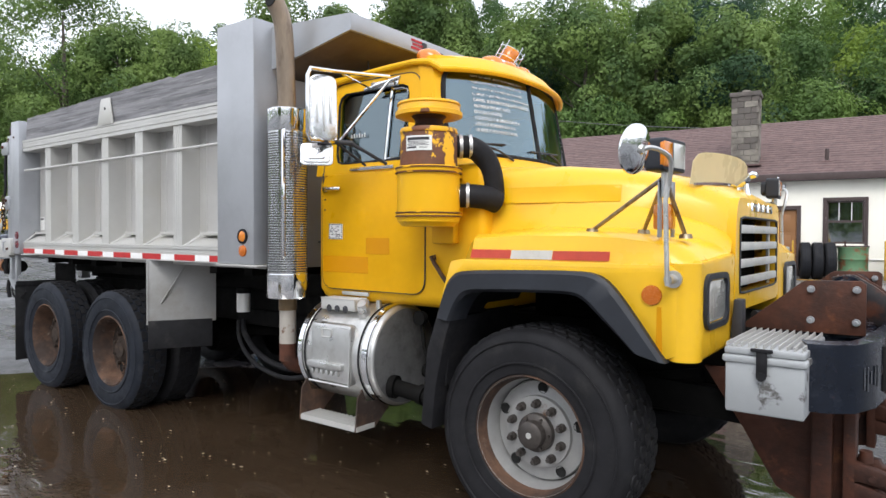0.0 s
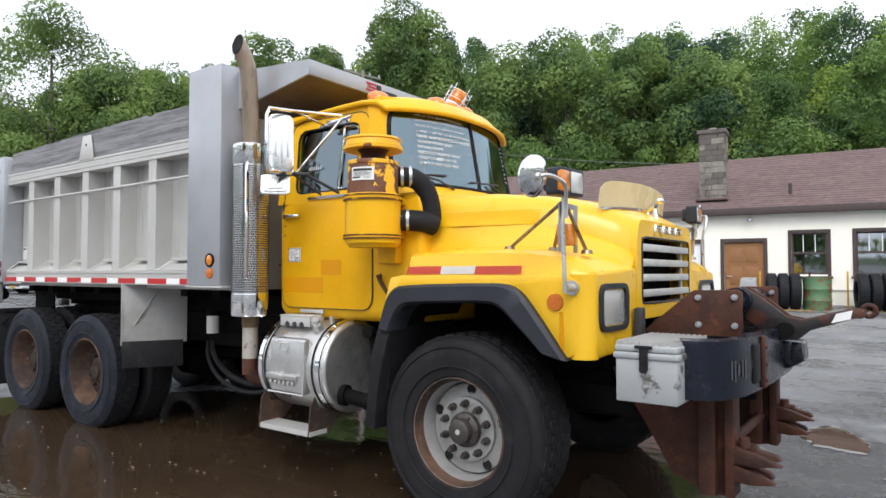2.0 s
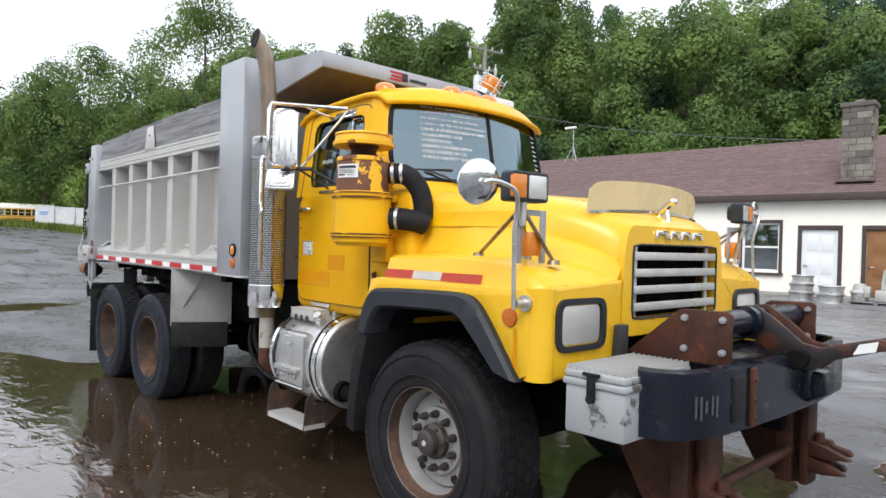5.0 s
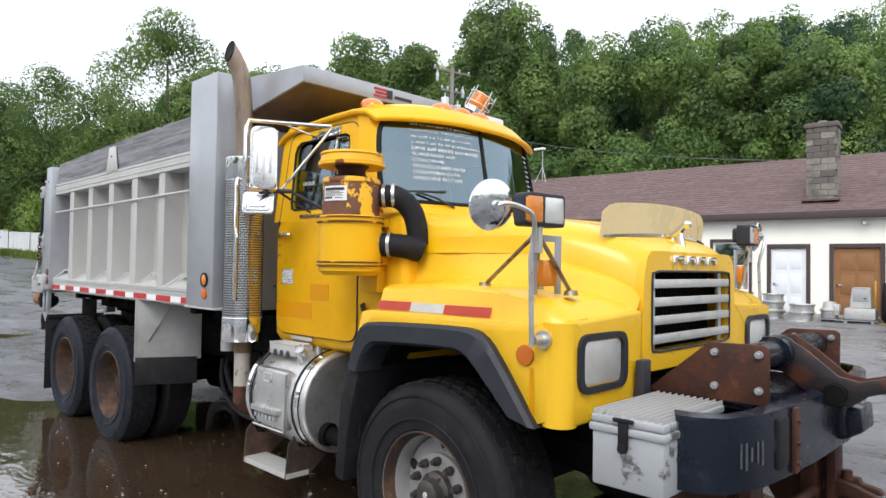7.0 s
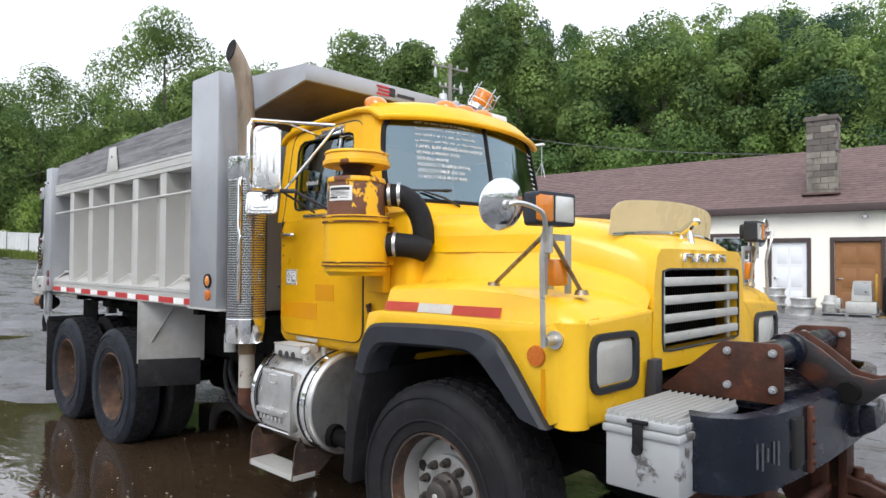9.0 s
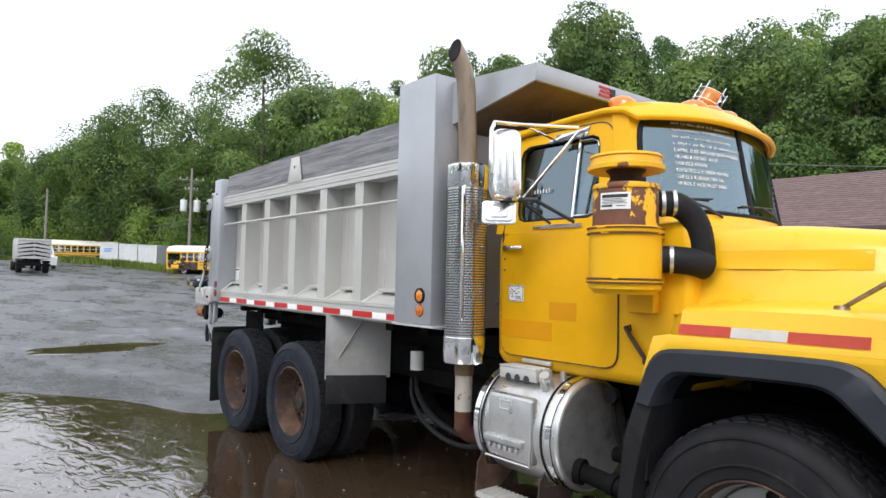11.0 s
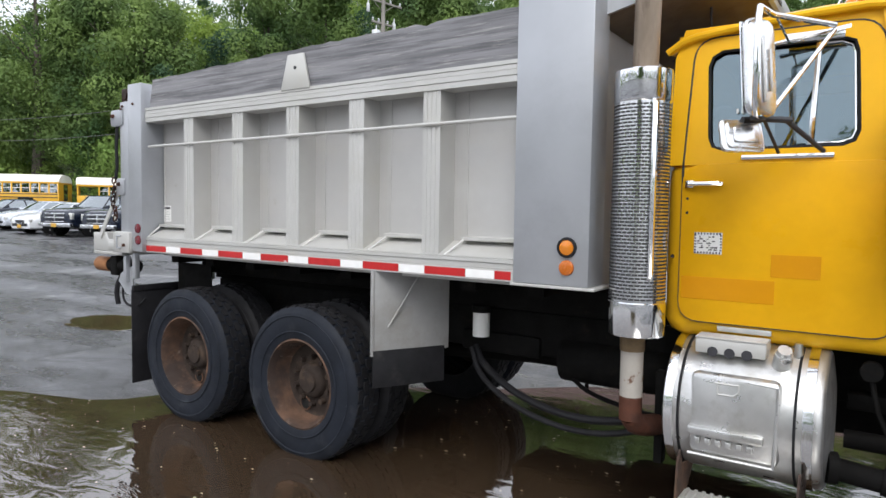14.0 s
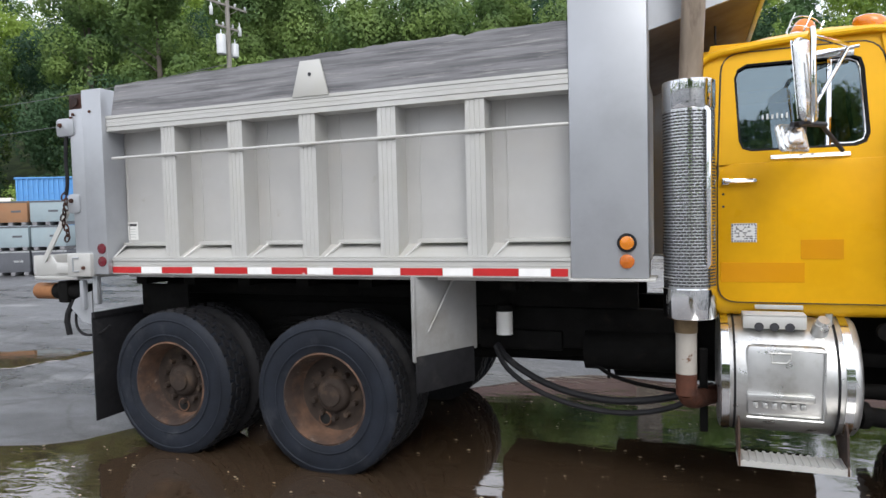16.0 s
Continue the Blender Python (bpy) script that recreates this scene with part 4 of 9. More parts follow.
wk = dk = 0
for o, s0, s1, lo, hi in OPEN:
    if o == "door":
        dk += 1
        dd = door(dk, s0, s1, hi, DOOR_BROWN if dk == 2 else DOOR_WHITE, BROWN, "brown panelled door with dark trim" if dk == 2 else "white steel door in a dark brown frame")
        if dk == 3:
            b = bm_()
            box(b, 4.90, 5.14, 0.026, 0.03, 1.70, 1.76), on_wall(b)
            part("sign", b, INK, dd, "small dark sign plate")
    else:
        wk += 1
        window(wk, s0, s1, lo, hi, o == "shut")

b = bm_()
tube(b, [(3.05, -0.05, 0.75), (3.05, -0.05, 3.05), (3.05, -0.12, 3.2), (3.05, -0.12, 3.55)], 0.035, 10), on_wall(b)
pp = solid("vent_pipe", b, GREY_METAL, "grey plastic vent pipe fixed to the wall", "pipe")
b = bm_()
tube(b, [(1.0, -0.04, 0.62), (4.2, -0.04, 0.62)], 0.02, 8), box(b, 4.1, 4.3, -0.05, -0.003, 0.60, 0.64), on_wall(b)
solid("wall_pipe", b, WHITE_PAINT, "thin white pipe running along the wall", "pipe")
b = bm_()
box(b, 3.60, 3.86, -0.14, -0.004, 1.02, 1.20, 0.01), on_wall(b)
solid("wall_box", b, INK, "small black meter box on the cream wall", "box")
for s in (-0.9, 5.2):
    b = bm_()
    cyl(b, (s, -0.002, 2.72), (s, -0.16, 2.78), 0.03, None, 8), lathe(b, [(0.02, 0.06), (0.07, 0.02), (0.08, -0.06)], (s, -0.18, 2.76), "z", 12)
    solid("wall_lamp", on_wall(b), GREY_METAL, "small unlit floodlight under the eave", "lamp")

# ---- the dump truck: x runs forward, its right side is at negative y ----
truck = thing("dump_truck", (3.0, 0.0, 0.0), "yellow conventional cab dump truck with aluminium dump body", "truck")

def thing_part(name, parent):
    ob = new(name)
    ob.empty_display_size = 0.1
    ob.parent = parent
    ob.matrix_parent_inverse = parent.matrix_basis.inverted()
    return ob


# chassis
b = bm_()
for s in (-1, 1):
    box(b, -0.1, 7.0, s * 0.43 - 0.04, s * 0.43 + 0.04, 0.78, 1.06, 0.01)
for x in (0.2, 1.2, 2.4, 3.6, 5.2, 6.7):
    box(b, x - 0.05, x + 0.05, -0.39, 0.39, 0.82, 1.02)
chassis = part("chassis", b, FRAME_BLACK, truck, "dirty black steel chassis rails")
for x in (0.44, 1.735):
    b = bm_()
    cyl(b, (x, -0.9, 0.53), (x, 0.9, 0.53), 0.075, None, 14), lathe(b, [(0.02, -0.26), (0.15, -0.2), (0.21, 0), (0.15, 0.2), (0.02, 0.26)], (x, 0, 0.53), "y", 18)
    part("axle", b, FRAME_BLACK, chassis)
b = bm_()
box(b, 5.89, 5.99, -0.85, 0.85, 0.42, 0.54, 0.02), cyl(b, (5.94, -0.95, 0.53), (5.94, 0.95, 0.53), 0.06)
part("front_axle", b, FRAME_BLACK, chassis)
b = bm_()
cyl(b, (1.9, 0, 0.6), (4.6, 0, 0.78), 0.06, None, 14), box(b, 4.4, 5.6, -0.3, 0.3, 0.55, 1.0, 0.06), box(b, 5.5, 6.6, -0.36, 0.36, 0.55, 1.5, 0.06)
part("drivetrain", b, FRAME_BLACK, chassis)
for s in (-1, 1):
    b = bm_()
    for k in range(4):
        tube(b, [(0.45, s * 0.5, 0.66 + 0.03 * k), (1.18, s * 0.5, 0.9 + 0.025 * k), (1.92, s * 0.5, 0.66 + 0.03 * k)], 0.04, 6, 2)
    part("leaf_spring", b, FRAME_BLACK, chassis)
    b = bm_()
    tube(b, [(5.2, s * 0.5, 0.82), (5.89, s * 0.5, 0.66), (6.6, s * 0.5, 0.82)], 0.045, 6, 2)
    part("leaf_spring", b, FRAME_BLACK, chassis)

# ---- wheels ----


def tyre_profile(r, half, rim):
    return [(rim, -half * 0.86), (rim + 0.02, -half * 0.98), (r * 0.78, -half * 1.06), (r * 0.90, -half * 1.03), (r * 0.965, -half * 0.93), (r, -half * 0.78),
            (r + 0.004, 0), (r, half * 0.78), (r * 0.965, half * 0.93), (r * 0.90, half * 1.03), (r * 0.78, half * 1.06), (rim + 0.02, half * 0.98), (rim, half * 0.86)]


def make_tyre(c, r, half, rim, face=-1):
    b = bm_()
    lathe(b, tyre_profile(r - 0.012, half, rim), c, "y", 64)
    c = Vector(c)
    for rr in (r * 0.66, r * 0.86):
        lathe(b, [(rr, face * half * 1.04), (rr + 0.004, face * half * 1.075), (rr + 0.010, face * half * 1.075), (rr + 0.014, face * half * 1.04)], c, "y", 64)
    return b


def make_tread(c, r, half, lugs, rows):
    b = bm_()
    c = Vector(c)
    for row in range(rows):
        w = 2 * half * 0.80 / rows
        y = -half * 0.80 + w * (row + 0.5)
        for k in range(lugs):
            a = 2 * math.pi * (k + (0.5 if row % 2 else 0.0)) / lugs
            m = Matrix.Translation(c) @ Matrix.Rotation(a, 4, "Y") @ Matrix.Translation((0, y, r - 0.012))
            ln = 2 * math.pi * r / lugs * 0.40
            edge = row in (0, rows - 1)
            pr = [(-ln, -w * 0.30), (-ln * 0.5, -w * 0.46), (ln * 0.5, -w * 0.46), (ln, -w * 0.30), (ln, w * 0.30), (ln * 0.5, w * 0.46), (-ln * 0.5, w * 0.46), (-ln, w * 0.30)]
            lo = [b.verts.new(m @ Vector((u, v, -0.006))) for u, v in pr]
            hi = [b.verts.new(m @ Vector((u * 0.92, v * 0.92, 0.012 - (0.006 if edge else 0)))) for u, v in pr]
            b.faces.new(hi)
            for i in range(8):
                b.faces.new((lo[i], lo[(i + 1) % 8], hi[(i + 1) % 8], hi[i]))
    return b


def front_wheel(x, side):
    y, r, half = side * 1.0, 0.555, 0.195
    w = thing_part("wheel", truck)
    ty = part("tyre", make_tyre((x, y, 0.535), r, half, 0.298, side), RUBBER, w, "wide tyre with blocky hexagonal tread")
    tagged(part("tread", make_tread((x, y, 0.535), r, half, 42, 5), RUBBER, ty), kind="stuff")
    o = y + side * half * 0.86
    b = bm_()
    lathe(b, [(0.300, o - y), (0.315, o - y + side * 0.012), (0.302, o - y + side * 0.018), (0.292, o - y - side * 0.01), (0.272, o - y - side * 0.10), (0.265, o - y - side * 0.16), (0.255, o - y - side * 0.13),
              (0.175, o - y - side * 0.115), (0.172, o - y - side * 0.11), (0.10, o - y - side * 0.11), (0.0, o - y - side * 0.11)], (x, y, 0.535), "y", 56)
    rim = part("rim", b, RIM_GREY, w, "pitted grey steel rim")
    b = bm_()
    lathe(b, [(0.2995, o - y + side * 0.001), (0.316, o - y + side * 0.014), (0.303, o - y + side * 0.020), (0.291, o - y - side * 0.008), (0.283, o - y - side * 0.05)], (x, y, 0.535), "y", 56)
    part("flange", b, RUST_RIM, rim, "rusty brown rim flange")
    b = bm_()
    lathe(b, [(0.186, o - y - side * 0.118), (0.184, o - y - side * 0.092), (0.13, o - y - side * 0.085), (0.112, o - y - side * 0.092), (0.0, o - y - side * 0.092)], (x, y, 0.535), "y", 40)
    part("wheel_disc", b, RIM_GREY, rim, "pitted grey wheel centre")
    b = bm_()
    lathe(b, [(0.10, o - y - side * 0.10), (0.098, o - y - side * 0.06), (0.085, o - y - side * 0.05), (0.072, o - y - side * 0.045), (0.068, o - y - side * 0.005), (0.055, o - y + side * 0.004), (0.0, o - y + side * 0.004)], (x, y, 0.535), "y", 28)
    for k in range(6):
        a = 2 * math.pi * k / 6
        cyl(b, (x + 0.084 * math.cos(a), o - side * 0.06, 0.535 + 0.084 * math.sin(a)), (x + 0.084 * math.cos(a), o - side * 0.04, 0.535 + 0.084 * math.sin(a)), 0.009, None, 6)
    part("hub", b, NUT_GREY, rim, "greasy dark hub cap")
    b = bm_()
    lathe(b, [(0.016, side * 0.0045), (0.014, side * 0.008), (0.0, side * 0.008)], (x, o, 0.535), "y", 14)
    part("hub_plug", b, WORN_SLAT, rim, "small pale hub plug")
    nut = None
    for k in range(10):
        a = 2 * math.pi * (k + 0.5) / 10
        px, pz = x + 0.148 * math.cos(a), 0.535 + 0.148 * math.sin(a)
        b = bm_()
        cyl(b, (px, o - side * 0.09, pz), (px, o - side * 0.062, pz), 0.023, 0.022, 10), cyl(b, (px, o - side * 0.062, pz), (px, o - side * 0.036, pz), 0.017, 0.013, 6)
        part("wheel_nut", b, NUT_GREY, rim, "dark grimy wheel nut")
    # black discs on the rim stand for shaded hand holes
    for k in range(5):
        a = 2 * math.pi * (k + 0.2) / 5
        px, pz = x + 0.226 * math.cos(a), 0.535 + 0.226 * math.sin(a)
        b = bm_()
        lathe(b, [(0.030, 0), (0.026, 0.003), (0.0, 0.003)], (px, o - side * 0.118, pz), "y", 14)
        part("hand_hole", b, DARK, rim)


def rear_wheel(x, side):
    w = thing_part("wheel", truck)
    wz = 0.51 if x > 1 else 0.527
    for k, y in enumerate((1.09, 0.76)):
        ty = part("tyre", make_tyre((x, side * y, wz), 0.54, 0.132, 0.300, side), RUBBER_FADED if k == 0 else RUBBER, w, "faded grey dual tyre" if k == 0 else "inner dual tyre")
        tagged(part("tread", make_tread((x, side * y, wz), 0.54, 0.132, 36, 4), RUBBER, ty), kind="stuff")
    o = side * (1.09 + 0.114)
    s = side
    b = bm_()
    lathe(b, [(0.300, 0.0), (0.314, s * 0.010), (0.302, s * 0.016), (0.288, -s * 0.012), (0.272, -s * 0.07), (0.264, -s * 0.135), (0.250, -s * 0.155)], (x, o, wz), "y", 56)
    rim = part("rim", b, RUST_RIM, w, "deep dished rusty steel rim")
    b = bm_()
    lathe(b, [(0.254, -s * 0.146), (0.235, -s * 0.156), (0.19, -s * 0.148), (0.12, -s * 0.142), (0.0, -s * 0.142)], (x, o, wz), "y", 40)
    part("wheel_disc", b, DIRTY_HUB, rim, "dark greasy wheel disc")
    b = bm_()
    lathe(b, [(0.125, -s * 0.146), (0.12, -s * 0.115), (0.10, -s * 0.095), (0.075, -s * 0.09), (0.07, -s * 0.075), (0.0, -s * 0.075)], (x, o, wz), "y", 28)
    part("hub", b, DIRTY_HUB, rim, "greasy axle hub")
    for k in range(10):
        a = 2 * math.pi * (k + 0.5) / 10
        px, pz = x + 0.165 * math.cos(a), wz + 0.165 * math.sin(a)
        b = bm_()
        cyl(b, (px, o - s * 0.146, pz), (px, o - s * 0.105, pz), 0.022, 0.018, 8)
        part("wheel_nut", b, DIRTY_HUB, rim)
    # hand hole laid on as a black disc, its shade painted in
    a = -1.66 if x < 1 else -2.0
    px, pz = x + 0.198 * math.cos(a), wz + 0.198 * math.sin(a)
    b = bm_()
    lathe(b, [(0.040, 0), (0.036, s * 0.002), (0.0, s * 0.002)], (px, o - s * 0.141, pz), "y", 18)
    hh = part("hand_hole", b, DARK, rim)
    b = bm_()
    lathe(b, [(0.040, 0.0), (0.043, s * 0.005), (0.049, s * 0.004), (0.052, -s * 0.004)], (px, o - s * 0.141, pz), "y", 18)
    part("hole_lip", b, RUST_RIM, hh)


for side in (-1, 1):
    front_wheel(5.94, side)
    rear_wheel(0.44, side)
    rear_wheel(1.735, side)

# ---- dump body ----


def rounded_poly0(pts, r, n=4):
    out = []
    for i, p in enumerate(pts):
        p, d1, d2 = Vector(p), (Vector(pts[i - 1]) - Vector(p)).normalized(), (Vector(pts[(i + 1) % len(pts)]) - Vector(p)).normalized()
        for k in range(n + 1):
            t = k / n
            out.append(tuple((p + d1 * r) * (1 - t) ** 2 + p * 2 * t * (1 - t) + (p + d2 * r) * t ** 2))
    return out


YO, YS = -1.228, -1.055          # outer rail face, recessed side sheet
body = thing_part("dump_body", truck)
tagged(body, "dull aluminium dump body with upright ribs")
for nm_, c_ in (("side_sheet", (-0.05, 3.42, YS - 0.006, YS + 0.006, 1.40, 2.50)), ("side_sheet", (-0.05, 3.42, -YS - 0.006, -YS + 0.006, 1.40, 2.50)), ("body_floor", (-0.05, 3.72, -1.07, 1.07, 1.30, 1.345)),
                ("bulkhead", (3.70, 3.73, -1.2, 1.2, 1.345, 2.95)), ("tailgate", (-0.20, -0.16, -1.07, 1.07, 1.36, 2.55))):
    b = bm_()
    box(b, *c_)
    part(nm_, b, ALU_SHEET, body)
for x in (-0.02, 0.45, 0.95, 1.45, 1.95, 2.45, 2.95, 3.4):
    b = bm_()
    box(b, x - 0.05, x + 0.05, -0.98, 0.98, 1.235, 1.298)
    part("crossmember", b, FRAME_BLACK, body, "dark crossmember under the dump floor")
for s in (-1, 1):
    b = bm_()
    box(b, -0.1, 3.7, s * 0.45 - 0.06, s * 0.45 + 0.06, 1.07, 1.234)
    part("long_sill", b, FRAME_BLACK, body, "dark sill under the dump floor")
for s in (1, -1):
    b = bm_()
    pr_ = [(s * (YO + 0.14), 2.398)]
    for z0, z1, d in ((2.398, 2.43, 0.0), (2.433, 2.461, 0.004), (2.464, 2.488, 0.0), (2.491, 2.512, 0.004)):
        pr_ += [(s * (YO + 0.006), z0 - 0.001), (s * (YO - d), z0), (s * (YO - d), z1), (s * (YO + 0.006), z1 + 0.001)]
    prism(b, pr_ + [(s * (YO + 0.14), 2.513)], "x", -0.04, 3.39)
    part("top_rail", b, ALU, body, "extruded aluminium top rail with grooves")
    b = bm_()
    pr_ = [(s * (YO + 0.14), 1.335)]
    for z0, z1, d in ((1.336, 1.40, 0.002), (1.404, 1.43, -0.003), (1.433, 1.455, 0.004)):
        pr_ += [(s * (YO + 0.006), z0 - 0.001), (s * (YO - d), z0), (s * (YO - d), z1), (s * (YO + 0.006), z1 + 0.001)]
    prism(b, pr_ + [(s * (YO + 0.14), 1.456)], "x", -0.04, 3.39)
    part("bottom_rail", b, ALU, body, "extruded aluminium bottom rail")
    b = bm_()
    prism(b, [(s * YO, 1.457), (s * (YO + 0.03), 1.457), (s * (YS + 0.01), 1.545), (s * YS, 1.535)], "x", -0.038, 3.386)
    part("dirt_shedder", b, ALU, body, "sloping aluminium ledge above the rail")
    for x0, x1 in ((0.463, 0.586), (1.047, 1.167), (1.62, 1.741), (2.192, 2.316), (2.772, 2.893)):
        b = bm_()
        ya_, yb_ = s * (YO + 0.010), s * (YS + 0.007)
        w_ = (x1 - x0) / 8
        out_ = [(x0, yb_), (x0, ya_)]
        for k in (2, 4, 6):
            xc = x0 + w_ * k
            out_ += [(xc - 0.003, ya_), (xc - 0.001, ya_ + s * 0.003), (xc + 0.001, ya_ + s * 0.003), (xc + 0.003, ya_)]
        out_ += [(x1, ya_), (x1, yb_)]
        prism(b, out_, "z", 1.46, 2.396)
        part("rib", b, ALU, body)
    for x0, x1 in ((-0.036, 0.459), (0.675, 1.043), (1.255, 1.616), (1.83, 2.188), (2.405, 2.768), (2.98, 3.384)):
        b = bm_()
        box(b, x0, x1, *sorted((s * (YO + 0.105), s * (YS + 0.008))), 1.540, 1.566, 0.004, seg=1)
        part("ledge_bar", b, ALU, body)
        b = bm_()
        tube(b, [(x0 + 0.02, s * (YO + 0.105), 1.545), (x0 - 0.05 if x0 > 0.1 else x0 + 0.0, s * (YO + 0.01), 1.458)], 0.007, 6)
        tube(b, [(x0 + 0.006, s * (YS - 0.008), 1.56), (x0 + 0.006, s * (YS - 0.008), 2.395)], 0.005, 6)
        part("weld_bead", b, ALU_SHEET, body)
    b = bm_()
    tube(b, [(0.0, s * (YO + 0.004), 2.198), (1.7, s * (YO - 0.004), 2.200), (3.39, s * (YO + 0.004), 2.209)], 0.011, 8)
    part("tarp_rod", b, ALU, body, "thin tarp tie rod")
    b = bm_()
    rng_p = random.Random(31)
    tops = [3.39 - 3.34 * k / 44 for k in range(45)]
    t = [(-0.0, 2.515), (0.9, 2.513), (2.0, 2.515), (3.39, 2.515)] + [(x, float(np.interp(x, [0.05, 0.9, 1.7, 2.6, 3.39], [2.735, 2.755, 2.775, 2.787, 2.79])) + rng_p.uniform(-0.007, 0.004) - (0.012 if rng_p.random() < 0.08 else 0)) for x in tops]
    prism(b, t, "y", *sorted((s * (YO + 0.012), s * (YO + 0.065))))
    part("plank", b, WOOD_GREY, body, "weathered grey timber sideboard")
    b = bm_()
    prism(b, [(1.588, 2.505), (1.862, 2.505), (1.805, 2.735), (1.655, 2.735)], "y", *sorted((s * (YO - 0.012), s * (YO + 0.002))), 0.003)
    br = part("plank_bracket", b, ALU, body, "pale metal board bracket")
    b = bm_()
    cyl(b, (1.728, s * (YO - 0.012), 2.645), (1.728, s * (YO - 0.016), 2.645), 0.012, None, 10)
    part("bolt", b, INK, br)
    # corner posts
    b = bm_()
    box(b, -0.235, -0.043, *sorted((s * 1.268, s * 1.06)), 1.335, 2.715, 0.008)
    part("rear_post", b, GREY_METAL, body, "grey rear corner post")
    b = bm_()
    box(b, 3.392, 3.815, *sorted((s * 1.246, s * 1.04)), 1.338, 3.04, 0.010)
    fp = part("front_post", b, GREY_METAL, body, "wide grey front corner post")
    b = bm_()
    box(b, 3.38, 3.85, *sorted((s * 1.252, s * 1.0)), 1.322, 1.337, 0.003)
    part("post_foot", b, ALU, body)
# reflective tape along the bottom rail
seq = [(-0.038, 0.235), (0.432, 0.704), (0.903, 1.178), (1.377, 1.653), (1.85, 2.137), (2.33, 2.61), (2.806, 3.085), (3.276, 3.374)]
for k, (x0, x1) in enumerate(seq):
    b = bm_()
    box(b, x0, x1, -1.2325, -1.2295, 1.345, 1.390)
    part("red_tape", b, RED_TAPE, body)
    if k + 1 < len(seq):
        b = bm_()
        box(b, x1 + 0.004, seq[k + 1][0] - 0.004, -1.2323, -1.2297, 1.345, 1.390)
        part("white_tape", b, WHITE_TAPE, body)
# lamps
for z, ring_ in ((1.535, True), (1.433, False)):
    b = bm_()
    lathe(b, [(0.040, 0.0), (0.038, -0.010), (0.026, -0.015), (0.0, -0.017)], (3.70, -1.247, z), "y", 24)
    lm = part("side_lamp", b, AMBER if ring_ else AMBER_REFLECTOR, body, "round amber side marker")
    if ring_:
        b = bm_()
        lathe(b, [(0.039, -0.001), (0.041, -0.014), (0.051, -0.012), (0.053, -0.001)], (3.70, -1.247, z), "y", 24)
        part("grommet", b, RUBBER, lm)
for z in (1.528, 1.432):
    b = bm_()
    lathe(b, [(0.040, 0.0), (0.038, -0.008), (0.0, -0.012)], (-0.095, -1.269, z), "y", 20)
    part("rear_lamp", b, RED_LENS, body, "round dark red marker")
b = bm_()
box(b, -0.05, 0.052, YS - 0.0085, YS - 0.0065, 1.585, 1.72)
st = part("notice", b, WHITE_PAINT, body, "white notice sticker")
b = bm_()
box(b, -0.04, 0.042, YS - 0.0098, YS - 0.0088, 1.690, 1.708)
part("print", b, INK, st)
for k in range(4):
    b = bm_()
    box(b, -0.037, 0.037 - 0.01 * (k % 2), YS - 0.0098, YS - 0.0088, 1.605 + k * 0.02, 1.608 + k * 0.02)
    part("print_line", b, GREY_BOX, st)
# tailgate gear at the rear
for sg in (-1, 1):
    b = bm_()
    box(b, -0.385, -0.194, *sorted((sg * 1.25, sg * 1.06)), 1.37, 2.585, 0.008)
    part("tailgate_post", b, GREY_METAL, body, "grey tailgate edge post")
    b = bm_()
    box(b, -0.43, -0.20, *sorted((sg * 1.21, sg * 1.02)), 2.588, 2.705, 0.012), cyl(b, (-0.36, sg * 1.225, 2.645), (-0.36, sg * 1.0, 2.645), 0.035, None, 14), box(b, -0.27, -0.23, *sorted((sg * 1.225, sg * 1.05)), 2.60, 2.72, 0.006)
    part("hinge_bar", b, RUST, body, "rusty tailgate hinge block")
    for x0, x1, z0, z1 in ((-0.51, -0.335, 2.385, 2.52), (-0.43, -0.31, 1.80, 1.945)):
        b = bm_()
        prism(b, rounded_poly0([(x0, z0), (x1, z0), (x1, z1), (x0, z1)], 0.03), "y", *sorted((sg * 1.262, sg * 1.15)), 0.006)
        hg = part("tailgate_hinge", b, GREY_METAL, body, "grey hinge plate with bolt")
        b = bm_()
        cyl(b, (x0 + 0.045, sg * 1.262, z1 - 0.05), (x0 + 0.045, sg * 1.280, z1 - 0.05), 0.018, 0.014, 10)
        part("bolt", b, RUST, hg)
for x, z in ((-0.34, 2.545), (-0.155, 2.55), (-0.36, 2.52)):
    b = bm_()
    cyl(b, (x, -1.25, z), (x, -1.262 if x < -0.2 else -1.276, z), 0.012, 0.010, 8)
    part("bolt", b, RUST, body)
b = bm_()
box(b, -0.865, -0.40, -1.235, 1.2, 1.285, 1.315, 0.006), box(b, -0.865, -0.84, -1.235, 1.2, 1.316, 1.475, 0.006)
part("spreader_apron", b, ALU, body, "pale metal spreader apron at the tail")
b = bm_()
prism(b, [(-0.84, 1.316), (-0.40, 1.316), (-0.40, 1.42), (-0.62, 1.42), (-0.66, 1.475), (-0.84, 1.475)], "y", -1.235, -1.222, 0.003)
part("apron_side", b, ALU, body)
b = bm_()
box(b, -0.60, -0.43, -1.252, -1.236, 1.335, 1.40, 0.008)
part("apron_plate", b, ALU, body)
b = bm_()
box(b, -0.425, -0.185, -1.30, -1.20, 1.318, 1.495, 0.012)
lt_ = part("latch_box", b, ALU, body, "pale tailgate latch housing")
b = bm_()
tube(b, [(-0.30, -1.302, 1.46), (-0.36, -1.302, 1.46), (-0.36, -1.302, 1.36), (-0.30, -1.302, 1.36)], 0.008, 6)
part("latch_loop", b, GREY_METAL, lt_)
b = bm_()
